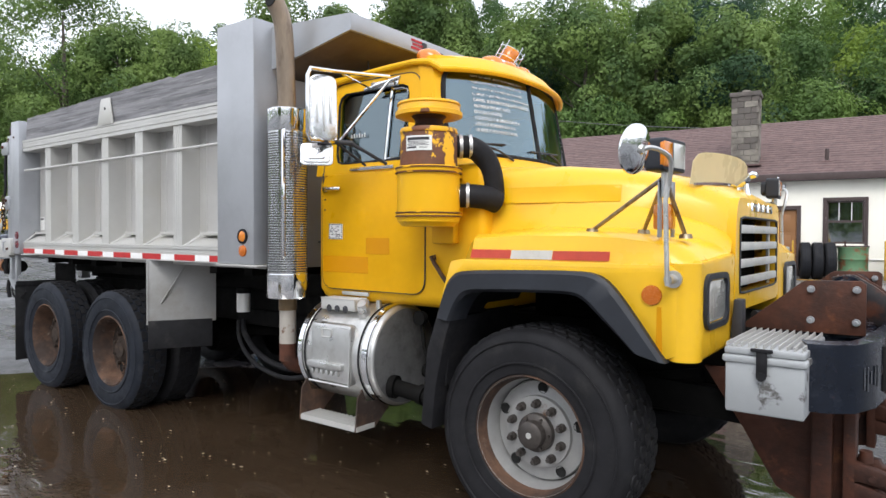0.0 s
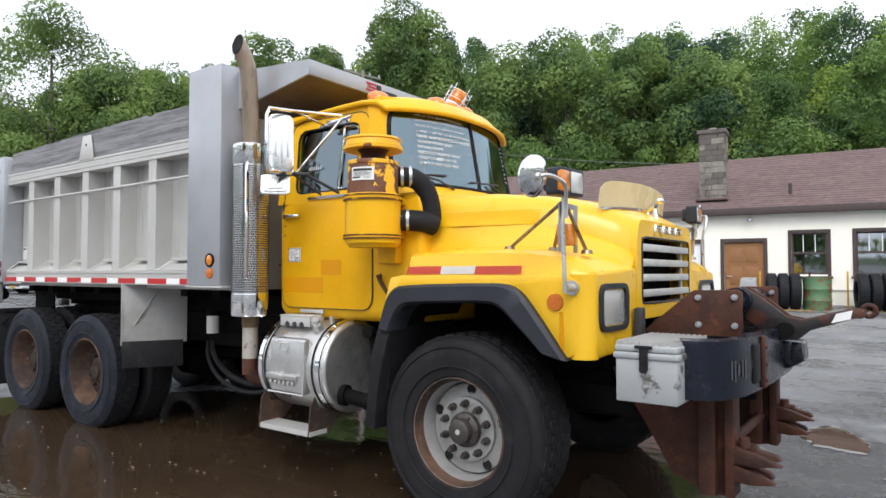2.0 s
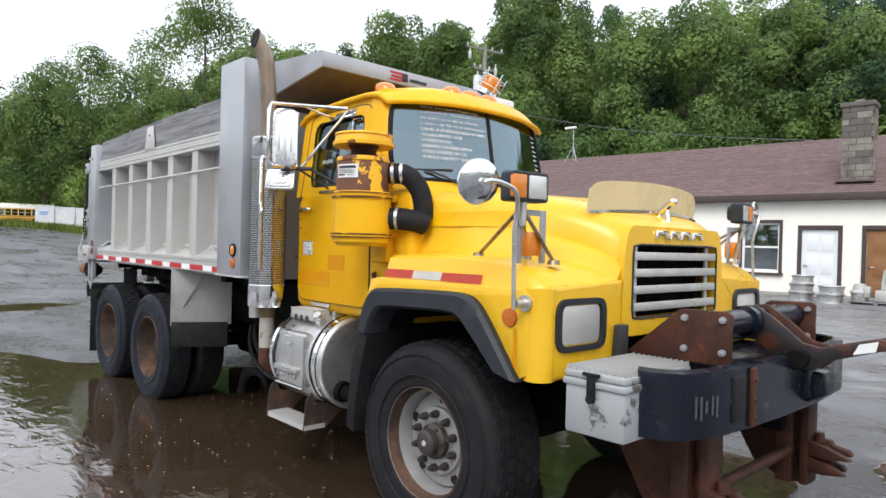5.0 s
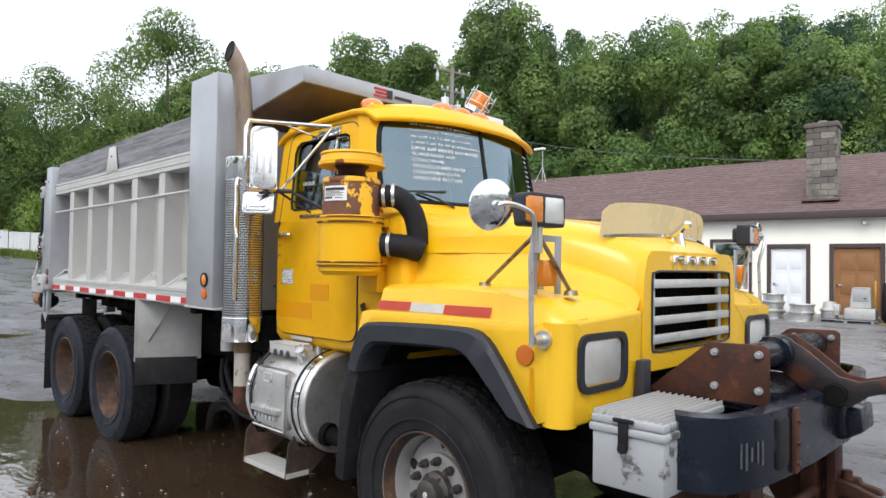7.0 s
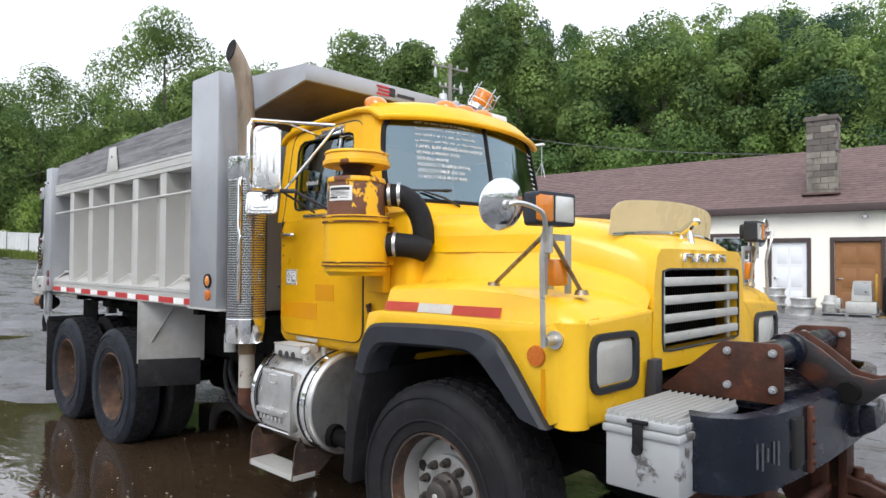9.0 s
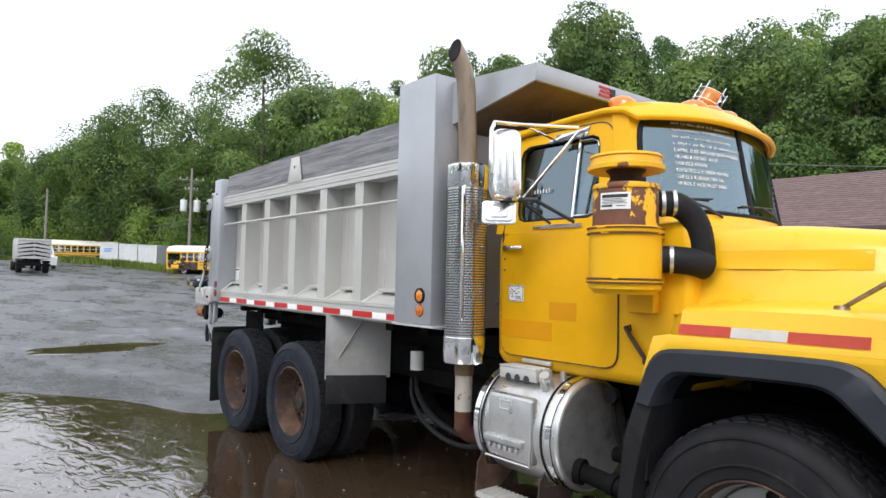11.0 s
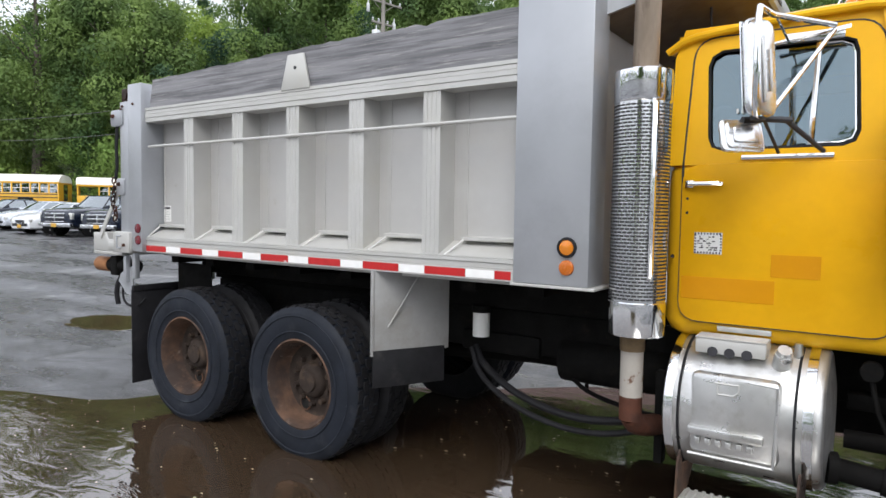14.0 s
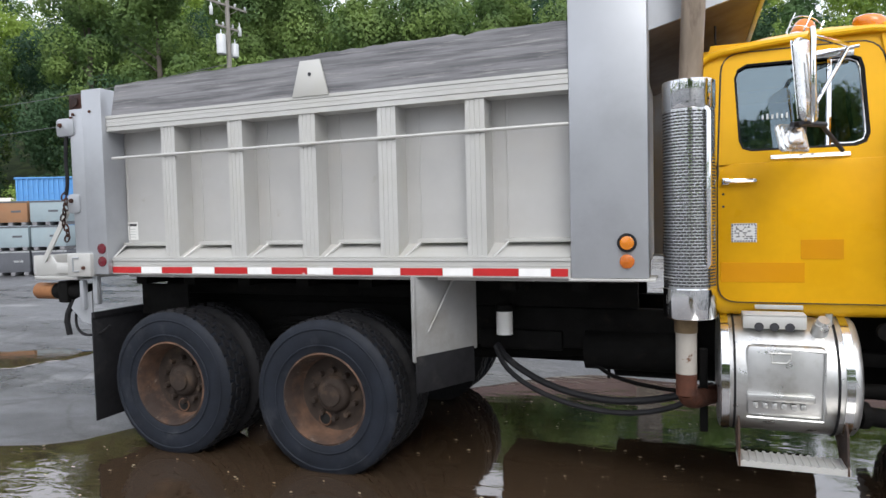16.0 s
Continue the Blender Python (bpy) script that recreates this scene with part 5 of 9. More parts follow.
cyl(b, (-0.25, -1.30, 1.385), (-0.25, -1.318, 1.385), 0.014, 0.012, 8)
part("bolt", b, RUST, lt_)
b = bm_()
slab(b, [(-0.475, -1.24, 1.835), (-0.440, -1.24, 1.815), (-0.715, -1.25, 1.425), (-0.750, -1.25, 1.445)], (0, 0.012, 0))
part("latch_rod", b, ALU, body, "flat pale latch bar")
for k in range(9):
    t = bm_()
    tube(t, [(0.017 * math.cos(a), 0, 0.030 * math.sin(a)) for a in np.linspace(0, 6.283, 11)], 0.0065, 6)
    t.transform(Matrix.Translation((-0.465 + 0.022 * math.sin(k * 1.1), -1.262, 1.93 - k * 0.040)) @ Matrix.Rotation(k * 1.57 + 0.4, 4, "Z") @ Matrix.Rotation(0.35, 4, "Y"))
    part("chain_link", t, RUST, body)
b = bm_()
tube(b, [(-0.43, -1.245, 2.385), (-0.445, -1.25, 2.2), (-0.43, -1.25, 2.05), (-0.45, -1.255, 1.94)], 0.014, 7, 1)
part("latch_cable", b, RUBBER, body)
b = bm_()
cyl(b, (-0.94, -1.13, 1.185), (-0.74, -1.13, 1.185), 0.066, None, 20)
part("tail_tube", b, mat("orange_rust_tube", (0.30, 0.13, 0.05), 0.8, 0, 0.3, 5, 0.2, 40, (0.12, 0.05, 0.025), (0.5, 0.65), 4), body, "rusty orange round tail tube")
b = bm_()
cyl(b, (-0.74, -1.13, 1.185), (-0.36, -1.13, 1.19), 0.062, None, 16), box(b, -0.66, -0.56, -1.20, -1.06, 1.10, 1.27, 0.012)
part("tail_bracket", b, FRAME_BLACK, body, "dirty black tube mount")
b = bm_()
prism(b, [(-0.30, 1.20), (-0.48, 1.13), (-0.52, 1.06), (-0.40, 0.955), (-0.30, 0.94)], "y", -1.20, -1.188)
part("tail_gusset", b, GREY_METAL, body, "scuffed grey gusset plate")
for x0, x1, z0, z1 in ((-0.385, -0.345, 1.06, 1.284), (-0.25, -0.205, 1.10, 1.334)):
    b = bm_()
    box(b, x0, x1, -1.235, -1.19, z0, z1, 0.006)
    part("tail_leg", b, GREY_METAL, body, "grey tail bracket leg")
# grey sheet given chassis black so that it reads as shaded
b = bm_()
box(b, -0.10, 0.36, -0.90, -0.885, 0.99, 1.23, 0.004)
part("tail_plate", b, FRAME_BLACK, body, "sheet blackened for the shade above the mud flap")
b = bm_()
tube(b, [(-0.56, -1.14, 1.12), (-0.62, -1.17, 0.98), (-0.60, -1.16, 0.84)], 0.022, 8, 1)
part("air_hose", b, RUBBER, body)
b = bm_()
tube(b, [(-0.52, -1.14, 1.12), (-0.54, -1.16, 0.92), (-0.44, -1.17, 0.84), (-0.27, -1.16, 0.86), (-0.18, -1.15, 0.93)], 0.011, 6, 2)
part("air_hose", b, RUBBER, body)
# cab guard canopy
b = bm_()
box(b, 4.412, 4.440, -0.935, 0.935, 2.915, 3.03, 0.004)
guard = part("cab_guard", b, GREY_METAL, body, "grey steel cab guard canopy")
for sg in (-1, 1):
    b = bm_()
    slab(b, [(3.815, sg * 1.09, 2.71), (4.438, sg * 0.938, 2.917), (4.438, sg * 0.938, 3.028), (3.815, sg * 1.09, 3.005)], (0, -sg * 0.02, 0))
    part("guard_side", b, GREY_METAL, guard)
b = bm_()
slab(b, [(3.735, -1.07, 2.985), (4.425, -0.92, 3.015), (4.425, 0.92, 3.015), (3.735, 1.07, 2.985)], (0, 0, -0.012))
part("guard_sheet", b, GREY_METAL, guard, "canopy roof sheet")
b = bm_()
slab(b, [(3.735, -1.065, 2.70), (4.41, -0.915, 2.919), (4.41, 0.915, 2.919), (3.735, 1.065, 2.70)], (0, 0, 0.008))
part("guard_underside", b, mat("brown_stained_steel", (0.15, 0.115, 0.085), 0.7, 0.1, 0.2, 3, 0.1, 40, (0.08, 0.055, 0.04), (0.45, 0.7), 2.5), guard, "brown stained canopy underside")
b = bm_()
for z, x in ((2.946, 0.0), (2.974, 0.014), (3.002, 0.0)):
    box(b, 4.4425, 4.446, -0.31 + x, -0.19 + x, z - 0.010, z + 0.006)
part("red_bars", b, RED_INK, guard, "red and black emblem bars")
b = bm_()
box(b, 4.4425, 4.446, -0.185, -0.13, 2.941, 3.006, 0.004), box(b, 4.4425, 4.4455, -0.105, 0.075, 2.951, 2.976)
part("dark_bars", b, INK, guard)

# hoist and far side gear under the body
b = bm_()
cyl(b, (2.7, 0, 0.95), (3.6, 0, 1.2), 0.11, None, 16), cyl(b, (2.2, 0, 0.85), (2.75, 0, 0.96), 0.075, None, 14), box(b, 2.9, 3.5, -0.36, 0.36, 1.10, 1.22, 0.02)
part("hoist", b, FRAME_BLACK, body, "black hydraulic hoist under the body")
# dark bulk guessed as tanks, added to block light through the gap
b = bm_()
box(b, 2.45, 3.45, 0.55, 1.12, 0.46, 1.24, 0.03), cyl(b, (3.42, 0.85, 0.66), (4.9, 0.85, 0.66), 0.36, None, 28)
part("far_tank", b, FRAME_BLACK, chassis, "dark gear shapes on the far rail that block light")
# black sheet put in for the deep shade below the dump floor
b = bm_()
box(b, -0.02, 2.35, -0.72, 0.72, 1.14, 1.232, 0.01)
part("inner_guard", b, FRAME_BLACK, body, "black sheet for the shade above the rear wheels")
# splash flaps
b = bm_()
m = Matrix.Translation((2.42, -1.235, 0)) @ Matrix.Rotation(radians(-28), 4, "Z")
box(b, -0.006, 0.006, 0.0, 0.53, 0.815, 1.335, 0.003, m), box(b, -0.02, 0.006, -0.012, 0.012, 0.80, 1.34, 0.003, m), tube(b, [m @ Vector((0.01, 0.1, 0.98)), m @ Vector((0.05, 0.3, 1.32))], 0.008, 6)
fl = part("splash_guard", b, mat("dull_grey_sheet", (0.33, 0.33, 0.325), 0.55, 0.2, 0.12, 2.5, 0.06, 40, (0.24, 0.23, 0.21), (0.55, 0.75), 3.0), truck, "grey sheet splash guard with rubber skirt")
b = bm_()
box(b, -0.004, 0.008, 0.0, 0.50, 0.60, 0.835, 0.003, m)
part("rubber_skirt", b, RUBBER, fl)
for s in (-1, 1):
    b = bm_()
    box(b, -0.297, -0.283, *sorted((s * 1.22, s * 0.60)), 0.19, 1.0, 0.004), box(b, -0.307, -0.272, *sorted((s * 1.21, s * 0.60)), 0.985, 1.035, 0.006)
    part("mud_flap", b, RUBBER, truck, "black rubber mud flap")
b = bm_()
box(b, -0.19, -0.08, -0.63, -0.53, 1.05, 1.13, 0.012)
part("work_lamp", b, WHITE_PAINT, truck)

# ---- exhaust ----
MY, MR = -1.12, 0.134
b = bm_()
cyl(b, (4.02, MY, 1.12), (4.02, MY, 2.395), MR, None, 36)
ex = part("muffler_guard", b, PERFORATED, truck, "bright perforated muffler guard")
for z0, z1 in ((1.12, 1.285), (2.245, 2.397)):
    b = bm_()
    lathe(b, [(0.0, z0 - 0.002), (MR, z0 - 0.002), (MR + 0.004, z0 + 0.005), (MR + 0.004, z1 - 0.005), (MR, z1), (0.0, z1)], (4.02, MY, 0), "z", 36)
    part("end_band", b, CHROME, ex, "plain chrome end band")
b = bm_()
for r in range(56):
    z = 1.297 + r * 0.0168
    for k in range(30):
        a = 2 * math.pi * (k + (0.5 if r % 2 else 0)) / 30
        da = 0.086
        p = [(4.02 + (MR + 0.0012) * math.cos(t_), MY + (MR + 0.0012) * math.sin(t_), zz) for t_, zz in ((a - da, z), (a + da, z), (a + da, z + 0.0086), (a - da, z + 0.0086))]
        b.faces.new([b.verts.new(q) for q in p])
tagged(part("slot_pattern", b, TANK_SLOT, ex, "rows of dark slots"), kind="stuff")
b = bm_()
tube(b, [(4.106, -1.222, 1.40), (4.118, -1.237, 1.42), (4.118, -1.237, 2.22), (4.106, -1.222, 2.24)], 0.014, 8)
part("handle", b, CHROME, ex)
b = bm_()
tube(b, [(4.03, -1.13, 2.40), (4.045, -1.16, 2.75), (4.055, -1.18, 2.93), (4.052, -1.21, 3.03), (4.045, -1.29, 3.15), (4.04, -1.39, 3.24)], 0.061, 20, 2)
cut_n = Vector((0.04, -0.98, 0.2)).normalized()
cut_c = Vector((4.047, -1.275, 3.13))
cut_r = bmesh.ops.bisect_plane(b, geom=b.verts[:] + b.edges[:] + b.faces[:], plane_co=cut_c, plane_no=cut_n, clear_outer=True)
lip = [v.co.copy() for v in cut_r["geom_cut"] if isinstance(v, bmesh.types.BMVert)]
part("stack_pipe", b, mat("heat_browned_pipe", (0.31, 0.245, 0.185), 0.42, 0.5, 0.25, 4, 0.08, 40, (0.13, 0.095, 0.075), (0.52, 0.66), 3.5, stretch=(3, 3, 0.7)), ex, "heat stained exhaust stack")
# black plug paints the shade inside the pipe's mouth
b = bm_()
lip_c = sum(lip, Vector()) / len(lip)
cut_u = cut_n.cross(Vector((0, 1, 0))).normalized()
cut_v = cut_n.cross(cut_u)
lip.sort(key=lambda p: math.atan2((p - lip_c).dot(cut_v), (p - lip_c).dot(cut_u)))
loft(b, [[lip_c + (p - lip_c) * f + cut_n * h for p in lip] for f, h in ((0.94, 0.001), (0.90, 0.004), (0.1, 0.003))])
part("pipe_mouth", b, DARK, ex)
b = bm_()
cyl(b, (4.0, -1.10, 0.80), (4.0, -1.10, 1.12), 0.056, None, 18)
dpipe = part("down_pipe", b, mat("pale_rusting_pipe", (0.40, 0.37, 0.33), 0.6, 0.2, 0.12, 5, 0.1, 40, (0.13, 0.06, 0.03), (0.56, 0.6), 6), ex, "pale rust stained exhaust down pipe")
b = bm_()
cyl(b, (4.0, -1.10, 1.03), (4.0, -1.10, 1.115), 0.062, None, 18)
part("pipe_clamp", b, mat("browned_clamp", (0.16, 0.11, 0.06), 0.5, 0.6, 0.3, 9), dpipe, "heat browned pipe clamp")
b = bm_()
cyl(b, (4.0, -1.10, 0.68), (4.0, -1.10, 0.80), 0.0565, None, 18), tube(b, [(4.0, -1.10, 0.70), (4.02, -1.05, 0.63), (4.15, -0.8, 0.62), (4.5, -0.5, 0.62)], 0.055, 14, 2)
part("pipe_elbow", b, RUST, dpipe, "dark rusty exhaust elbow")

# ---- fuel tank ----
tx0, tx1, tc, tr = 4.165, 4.845, (-0.835, 0.775), 0.325
b = bm_()
lathe(b, [(0.0, tx0), (tr * 0.9, tx0), (tr * 0.985, tx0 + 0.012), (tr, tx0 + 0.03), (tr, tx1 - 0.03), (tr * 0.985, tx1 - 0.012), (tr * 0.94, tx1), (tr * 0.6, tx1 + 0.014), (0.0, tx1 + 0.018)], (0, *tc), "x", 56)
tank = part("fuel_tank", b, DULL_CHROME, truck, "polished aluminium fuel tank")
b = bm_()
lathe(b, [(tr * 0.93, tx1 + 0.001), (tr * 0.60, tx1 + 0.0165), (0.0, tx1 + 0.0205)], (0, *tc), "x", 48)
part("end_cap", b, TANK_END, tank, "stained tank end")
for x in (4.20, 4.245, 4.735, 4.785):
    wide = x in (4.20, 4.785)
    b = bm_()
    lathe(b, [(tr + 0.001, x - (0.022 if wide else 0.006)), (tr + 0.008, x - (0.02 if wide else 0.005)), (tr + 0.008, x + (0.02 if wide else 0.005)), (tr + 0.001, x + (0.022 if wide else 0.006))], (0, *tc), "x", 48)
    part("strap", b, CHROME if wide else RUBBER, tank, "chrome tank strap" if wide else "black strap liner")
b = bm_()
box(b, 4.30, 4.68, -1.168, -1.10, 0.60, 0.985, 0.03), box(b, 4.30, 4.62, -1.20, -1.13, 0.695, 0.735, 0.008), tube(b, [(4.30, -1.172, 0.60), (4.66, -1.172, 0.60), (4.67, -1.168, 0.96), (4.32, -1.14, 0.975)], 0.008, 6)
part("step_recess", b, DULL_CHROME, tank, "pressed step in the tank side")
for k in range(6):
    b = bm_()
    box(b, 4.33 + k * 0.045, 4.355 + k * 0.045, -1.19, -1.166, 0.655, 0.685, 0.004)
    part("step_tooth", b, DULL_CHROME, tank)
b = bm_()
tube(b, [(4.41, -1.170, 0.945), (4.51, -1.170, 0.945), (4.51, -1.172, 0.915), (4.49, -1.172, 0.895), (4.42, -1.172, 0.895), (4.42, -1.170, 0.945)], 0.005, 6)
part("weld_mark", b, ALU, tank)
b = bm_()
box(b, 4.29, 4.60, -1.06, -0.92, 1.055, 1.125, 0.006)
for k in range(4):
    box(b, 4.29, 4.60, -1.064 + 0.036 * k, -1.046 + 0.036 * k, 1.125, 1.135, 0.002, seg=1)
part("top_step", b, ALU, tank, "ridged aluminium step on top of the tank")
# dark discs for the shade within the step's holes
for k in range(3):
    b = bm_()
    lathe(b, [(0.024, 0.0), (0.022, -0.003), (0, -0.003)], (4.37 + 0.075 * k, -1.062, 1.066), "y", 14)
    part("step_hole", b, INK, tank)
b = bm_()
cyl(b, (4.66, -1.02, 1.03), (4.672, -1.06, 1.095), 0.042, 0.038, 18), cyl(b, (4.672, -1.06, 1.095), (4.677, -1.075, 1.115), 0.034, 0.03, 12), cyl(b, (4.72, -0.96, 1.06), (4.72, -0.96, 1.13), 0.022, 0.018, 12)
part("filler_cap", b, DULL_CHROME, tank, "grimy fuel filler cap")
b = bm_()
saw = [(4.255, 0.345), (4.775, 0.345), (4.775, 0.375)]
for k in range(14):
    x_ = 4.762 - k * 0.036
    saw += [(x_, 0.375), (x_ - 0.003, 0.383), (x_ - 0.016, 0.383), (x_ - 0.019, 0.375)]
prism(b, saw + [(4.255, 0.375)], "y", -1.215, -1.055)
stp = part("step", b, ALU, tank, "serrated pale step plate")
for x in (4.262, 4.765):
    b = bm_()
    prism(b, [(-1.22, 0.345), (-1.05, 0.34), (-0.9, 0.46), (-1.0, 0.50), (-1.12, 0.52), (-1.16, 0.60), (-1.2, 0.55)], "x", x - 0.005, x + 0.005)
    part("step_bracket", b, RUST_RIM, tank, "rusty step bracket")
b = bm_()
tube(b, [(4.86, -0.98, 0.60), (4.93, -0.97, 0.59), (5.12, -0.95, 0.565), (5.28, -0.92, 0.55)], 0.05, 14), cyl(b, (4.85, -0.985, 0.60), (4.89, -0.975, 0.598), 0.072, None, 18), cyl(b, (5.06, -0.955, 0.575), (5.10, -0.955, 0.57), 0.062, None, 16)
part("outlet_pipe", b, FRAME_BLACK, tank, "grimy pipe from the tank end")

# brackets and lines between tank and wheel
b = bm_()
cyl(b, (5.0, -0.86, 1.03), (5.0, -0.90, 1.03), 0.045, None, 14), tube(b, [(5.0, -0.87, 1.0), (5.03, -0.88, 0.85), (5.16, -0.9, 0.56)], 0.012, 7), box(b, 4.9, 5.4, -0.62, -0.5, 0.78, 0.86, 0.01), cyl(b, (4.9, -0.7, 0.66), (5.5, -0.7, 0.66), 0.045, None, 12)
part("air_chamber", b, FRAME_BLACK, chassis, "grimy brake chamber and rod")
b = bm_()
cyl(b, (2.82, -0.60, 0.885), (2.82, -0.60, 1.045), 0.056, None, 18)
can = part("filter_canister", b, WHITE_PAINT, chassis, "white spin-on filter canister")
b = bm_()
cyl(b, (2.82, -0.60, 1.045), (2.82, -0.60, 1.09), 0.062, None, 18), box(b, 2.6, 3.2, -0.50, -0.44, 0.76, 0.90, 0.02)
part("filter_head", b, FRAME_BLACK, chassis)
for k, (dz, dy, r) in enumerate(((0.0, 0.0, 0.024), (-0.06, -0.05, 0.018))):
    b = bm_()
    tube(b, [(2.75, -0.55 + dy, 0.80), (2.85, -0.62 + dy, 0.70 + dz), (3.15, -0.70 + dy, 0.56 + dz), (3.55, -0.75 + dy, 0.50 + dz), (3.9, -0.78 + dy, 0.56 + dz), (4.15, -0.7 + dy, 0.64)], r, 8, 2)
    part("hose", b, RUBBER, chassis, "black sagging hydraulic hose")
b = bm_()
cyl(b, (3.35, -0.42, 0.78), (4.05, -0.42, 0.78), 0.14, None, 18), box(b, 4.07, 4.115, -0.93, -0.86, 0.42, 0.90, 0.006), tube(b, [(3.5, -0.43, 0.65), (3.5, -0.43, 0.58)], 0.012, 6), tube(b, [(3.4, -0.5, 0.70), (3.55, -0.52, 0.60), (3.9, -0.55, 0.55), (4.08, -0.7, 0.60)], 0.014, 7, 2)
part("air_tank", b, FRAME_BLACK, chassis)

# ---- cab ----
YC, HW = -0.065, 0.865      # middle and half width of the cab


def rrect(x0, x1, y0, y1, z, r, n=6, rf=None):
    """A rounded rectangle in plan; rf rounds the front corners."""
    rf = r if rf is None else rf
    out = []
    for cx_, cy_, a0, rr in ((x1 - rf, y1 - rf, 0, rf), (x0 + r, y1 - r, 90, r), (x0 + r, y0 + r, 180, r), (x1 - rf, y0 + rf, 270, rf)):
        for k in range(n + 1):
            a = radians(a0 + 90 * k / n)
            out.append(Vector((cx_ + rr * math.cos(a), cy_ + rr * math.sin(a), z)))
    return out


b = bm_()
secs = []
for z, dx, dy in ((1.105, 0.05, 0.06), (1.13, 0.02, 0.025), (1.18, 0.0, 0.006), (1.45, 0.0, 0.0), (1.86, 0.0, 0.0), (1.93, 0.005, 0.004), (1.965, 0.02, 0.018), (1.975, 0.05, 0.05)):
    secs.append(rrect(4.09 + dx, 5.50 - dx, YC - HW + dy, YC + HW - dy, z, 0.09, 6, 0.05))
loft(b, secs)
cab = part("cab", b, YELLOW, truck, "yellow painted steel cab")


def lean(bm):
    for v in bm.verts:
        f = max(0.0, v.co.z - 1.95) / 0.62
        v.co.y = YC + (v.co.y - YC) * (1 - 0.085 * f)
    return bm


def pillar_x(z):
    return 5.20 - (z - 1.97) / 0.55 * 0.15


# upper side walls with window openings, built of posts and headers
for s in (-1, 1):
    ya, yb = sorted((YC + s * HW, YC + s * (HW - 0.05)))
    b = bm_()
    prism(b, [(4.10, 1.955), (4.60, 1.955), (4.60, 2.025), (4.345, 2.025), (4.30, 2.04), (4.282, 2.085), (4.262, 2.44), (4.278, 2.49), (4.325, 2.515), (4.60, 2.515), (4.60, 2.64), (4.14, 2.64), (4.10, 2.5)], "y", ya, yb)
    prism(b, [(4.60, 2.515), (4.835, 2.515), (4.88, 2.497), (4.895, 2.445), (4.915, 2.09), (4.898, 2.043), (4.85, 2.025), (4.60, 2.025), (4.60, 1.955), (pillar_x(1.97) + 0.02, 1.955), (pillar_x(2.52), 2.52), (4.99, 2.64), (4.60, 2.64)], "y", ya, yb)
    part("side_wall", lean(b), YELLOW, cab)
    b = bm_()
    prism(b, [(4.27, 2.015), (4.925, 2.015), (4.905, 2.525), (4.25, 2.525)], "y", *sorted((YC + s * (HW - 0.028), YC + s * (HW - 0.034))))
    g = part("side_glass", lean(b), SIDE_GLASS, cab, "dark tinted door glass")
    g.visible_shadow = False
    b = bm_()
    pts = [(4.345, 2.027), (4.302, 2.042), (4.284, 2.086), (4.264, 2.44), (4.280, 2.488), (4.325, 2.513), (4.835, 2.513), (4.878, 2.495), (4.893, 2.445), (4.913, 2.09), (4.896, 2.045), (4.85, 2.027), (4.345, 2.027)]
    tube(b, [(x, YC + s * (HW - 0.008), z) for x, z in pts], 0.010, 6)
    part("window_seal", lean(b), RUBBER, cab)
    b = bm_()
    tube(b, [(4.722, YC + s * (HW - 0.014), 2.035), (4.735, YC + s * (HW - 0.014), 2.508)], 0.012, 6)
    tube(b, [(x, YC + s * (HW - 0.018), z) for x, z in ((4.722, 2.042), (4.84, 2.042), (4.884, 2.058), (4.898, 2.095), (4.880, 2.44), (4.866, 2.48), (4.826, 2.500), (4.735, 2.500))], 0.007, 6)
    tube(b, [(4.44, YC + s * (HW + 0.006), 1.985), (4.82, YC + s * (HW + 0.006), 1.985)], 0.012, 6)
    part("vent_post", lean(b), CHROME, cab)
# rear wall
b = bm_()
box(b, 4.10, 4.15, YC - HW + 0.05, YC + HW - 0.05, 1.955, 2.62)
part("rear_wall", lean(b), YELLOW, cab)
# roof with a brow over the windshield
b = bm_()
NS, NU = 15, 24
rows_r = []
for i in range(NS + 1):
    s_ = i / NS
    row = []
    for j in range(NU + 1):
        u = -1 + 2 * j / NU
        hw = HW * (0.935 if s_ < 0.92 else 0.935 - 0.02 * (s_ - 0.92) / 0.08)
        fx = 5.335 - 0.20 * abs(u) ** 2.4
        x = 4.06 + s_ * (fx - 4.06)
        zc = float(np.interp(s_, [0, 0.03, 0.10, 0.35, 0.6, 0.8, 0.92, 0.97, 1.0], [2.58, 2.63, 2.70, 2.755, 2.775, 2.76, 2.715, 2.675, 2.612]))
        ze = float(np.interp(s_, [0, 0.03, 0.10, 0.35, 0.6, 0.8, 0.92, 0.97, 1.0], [2.545, 2.575, 2.605, 2.635, 2.65, 2.655, 2.64, 2.62, 2.585]))
        z = ze + (zc - ze) * (1 - abs(u) ** 2.6)
        row.append(Vector((x, YC + hw * u * 1.0, z)))
    rows_r.append(row)
loft(b, rows_r, closed=False)
bmesh.ops.recalc_face_normals(b, faces=b.faces[:])
bmesh.ops.solidify(b, geom=b.faces[:], thickness=0.035)
headliner = bm_()
loft(headliner, [[v + Vector((-0.02 if i == NS else 0.0, 0, -0.05)) for v in row[1:-1]] for i, row in enumerate(rows_r[:NS])], closed=False)
bmesh.ops.solidify(headliner, geom=headliner.faces[:], thickness=0.006)
roof_p = part("cab_roof", b, YELLOW, cab, "rounded yellow roof with a brow")
b = bm_()
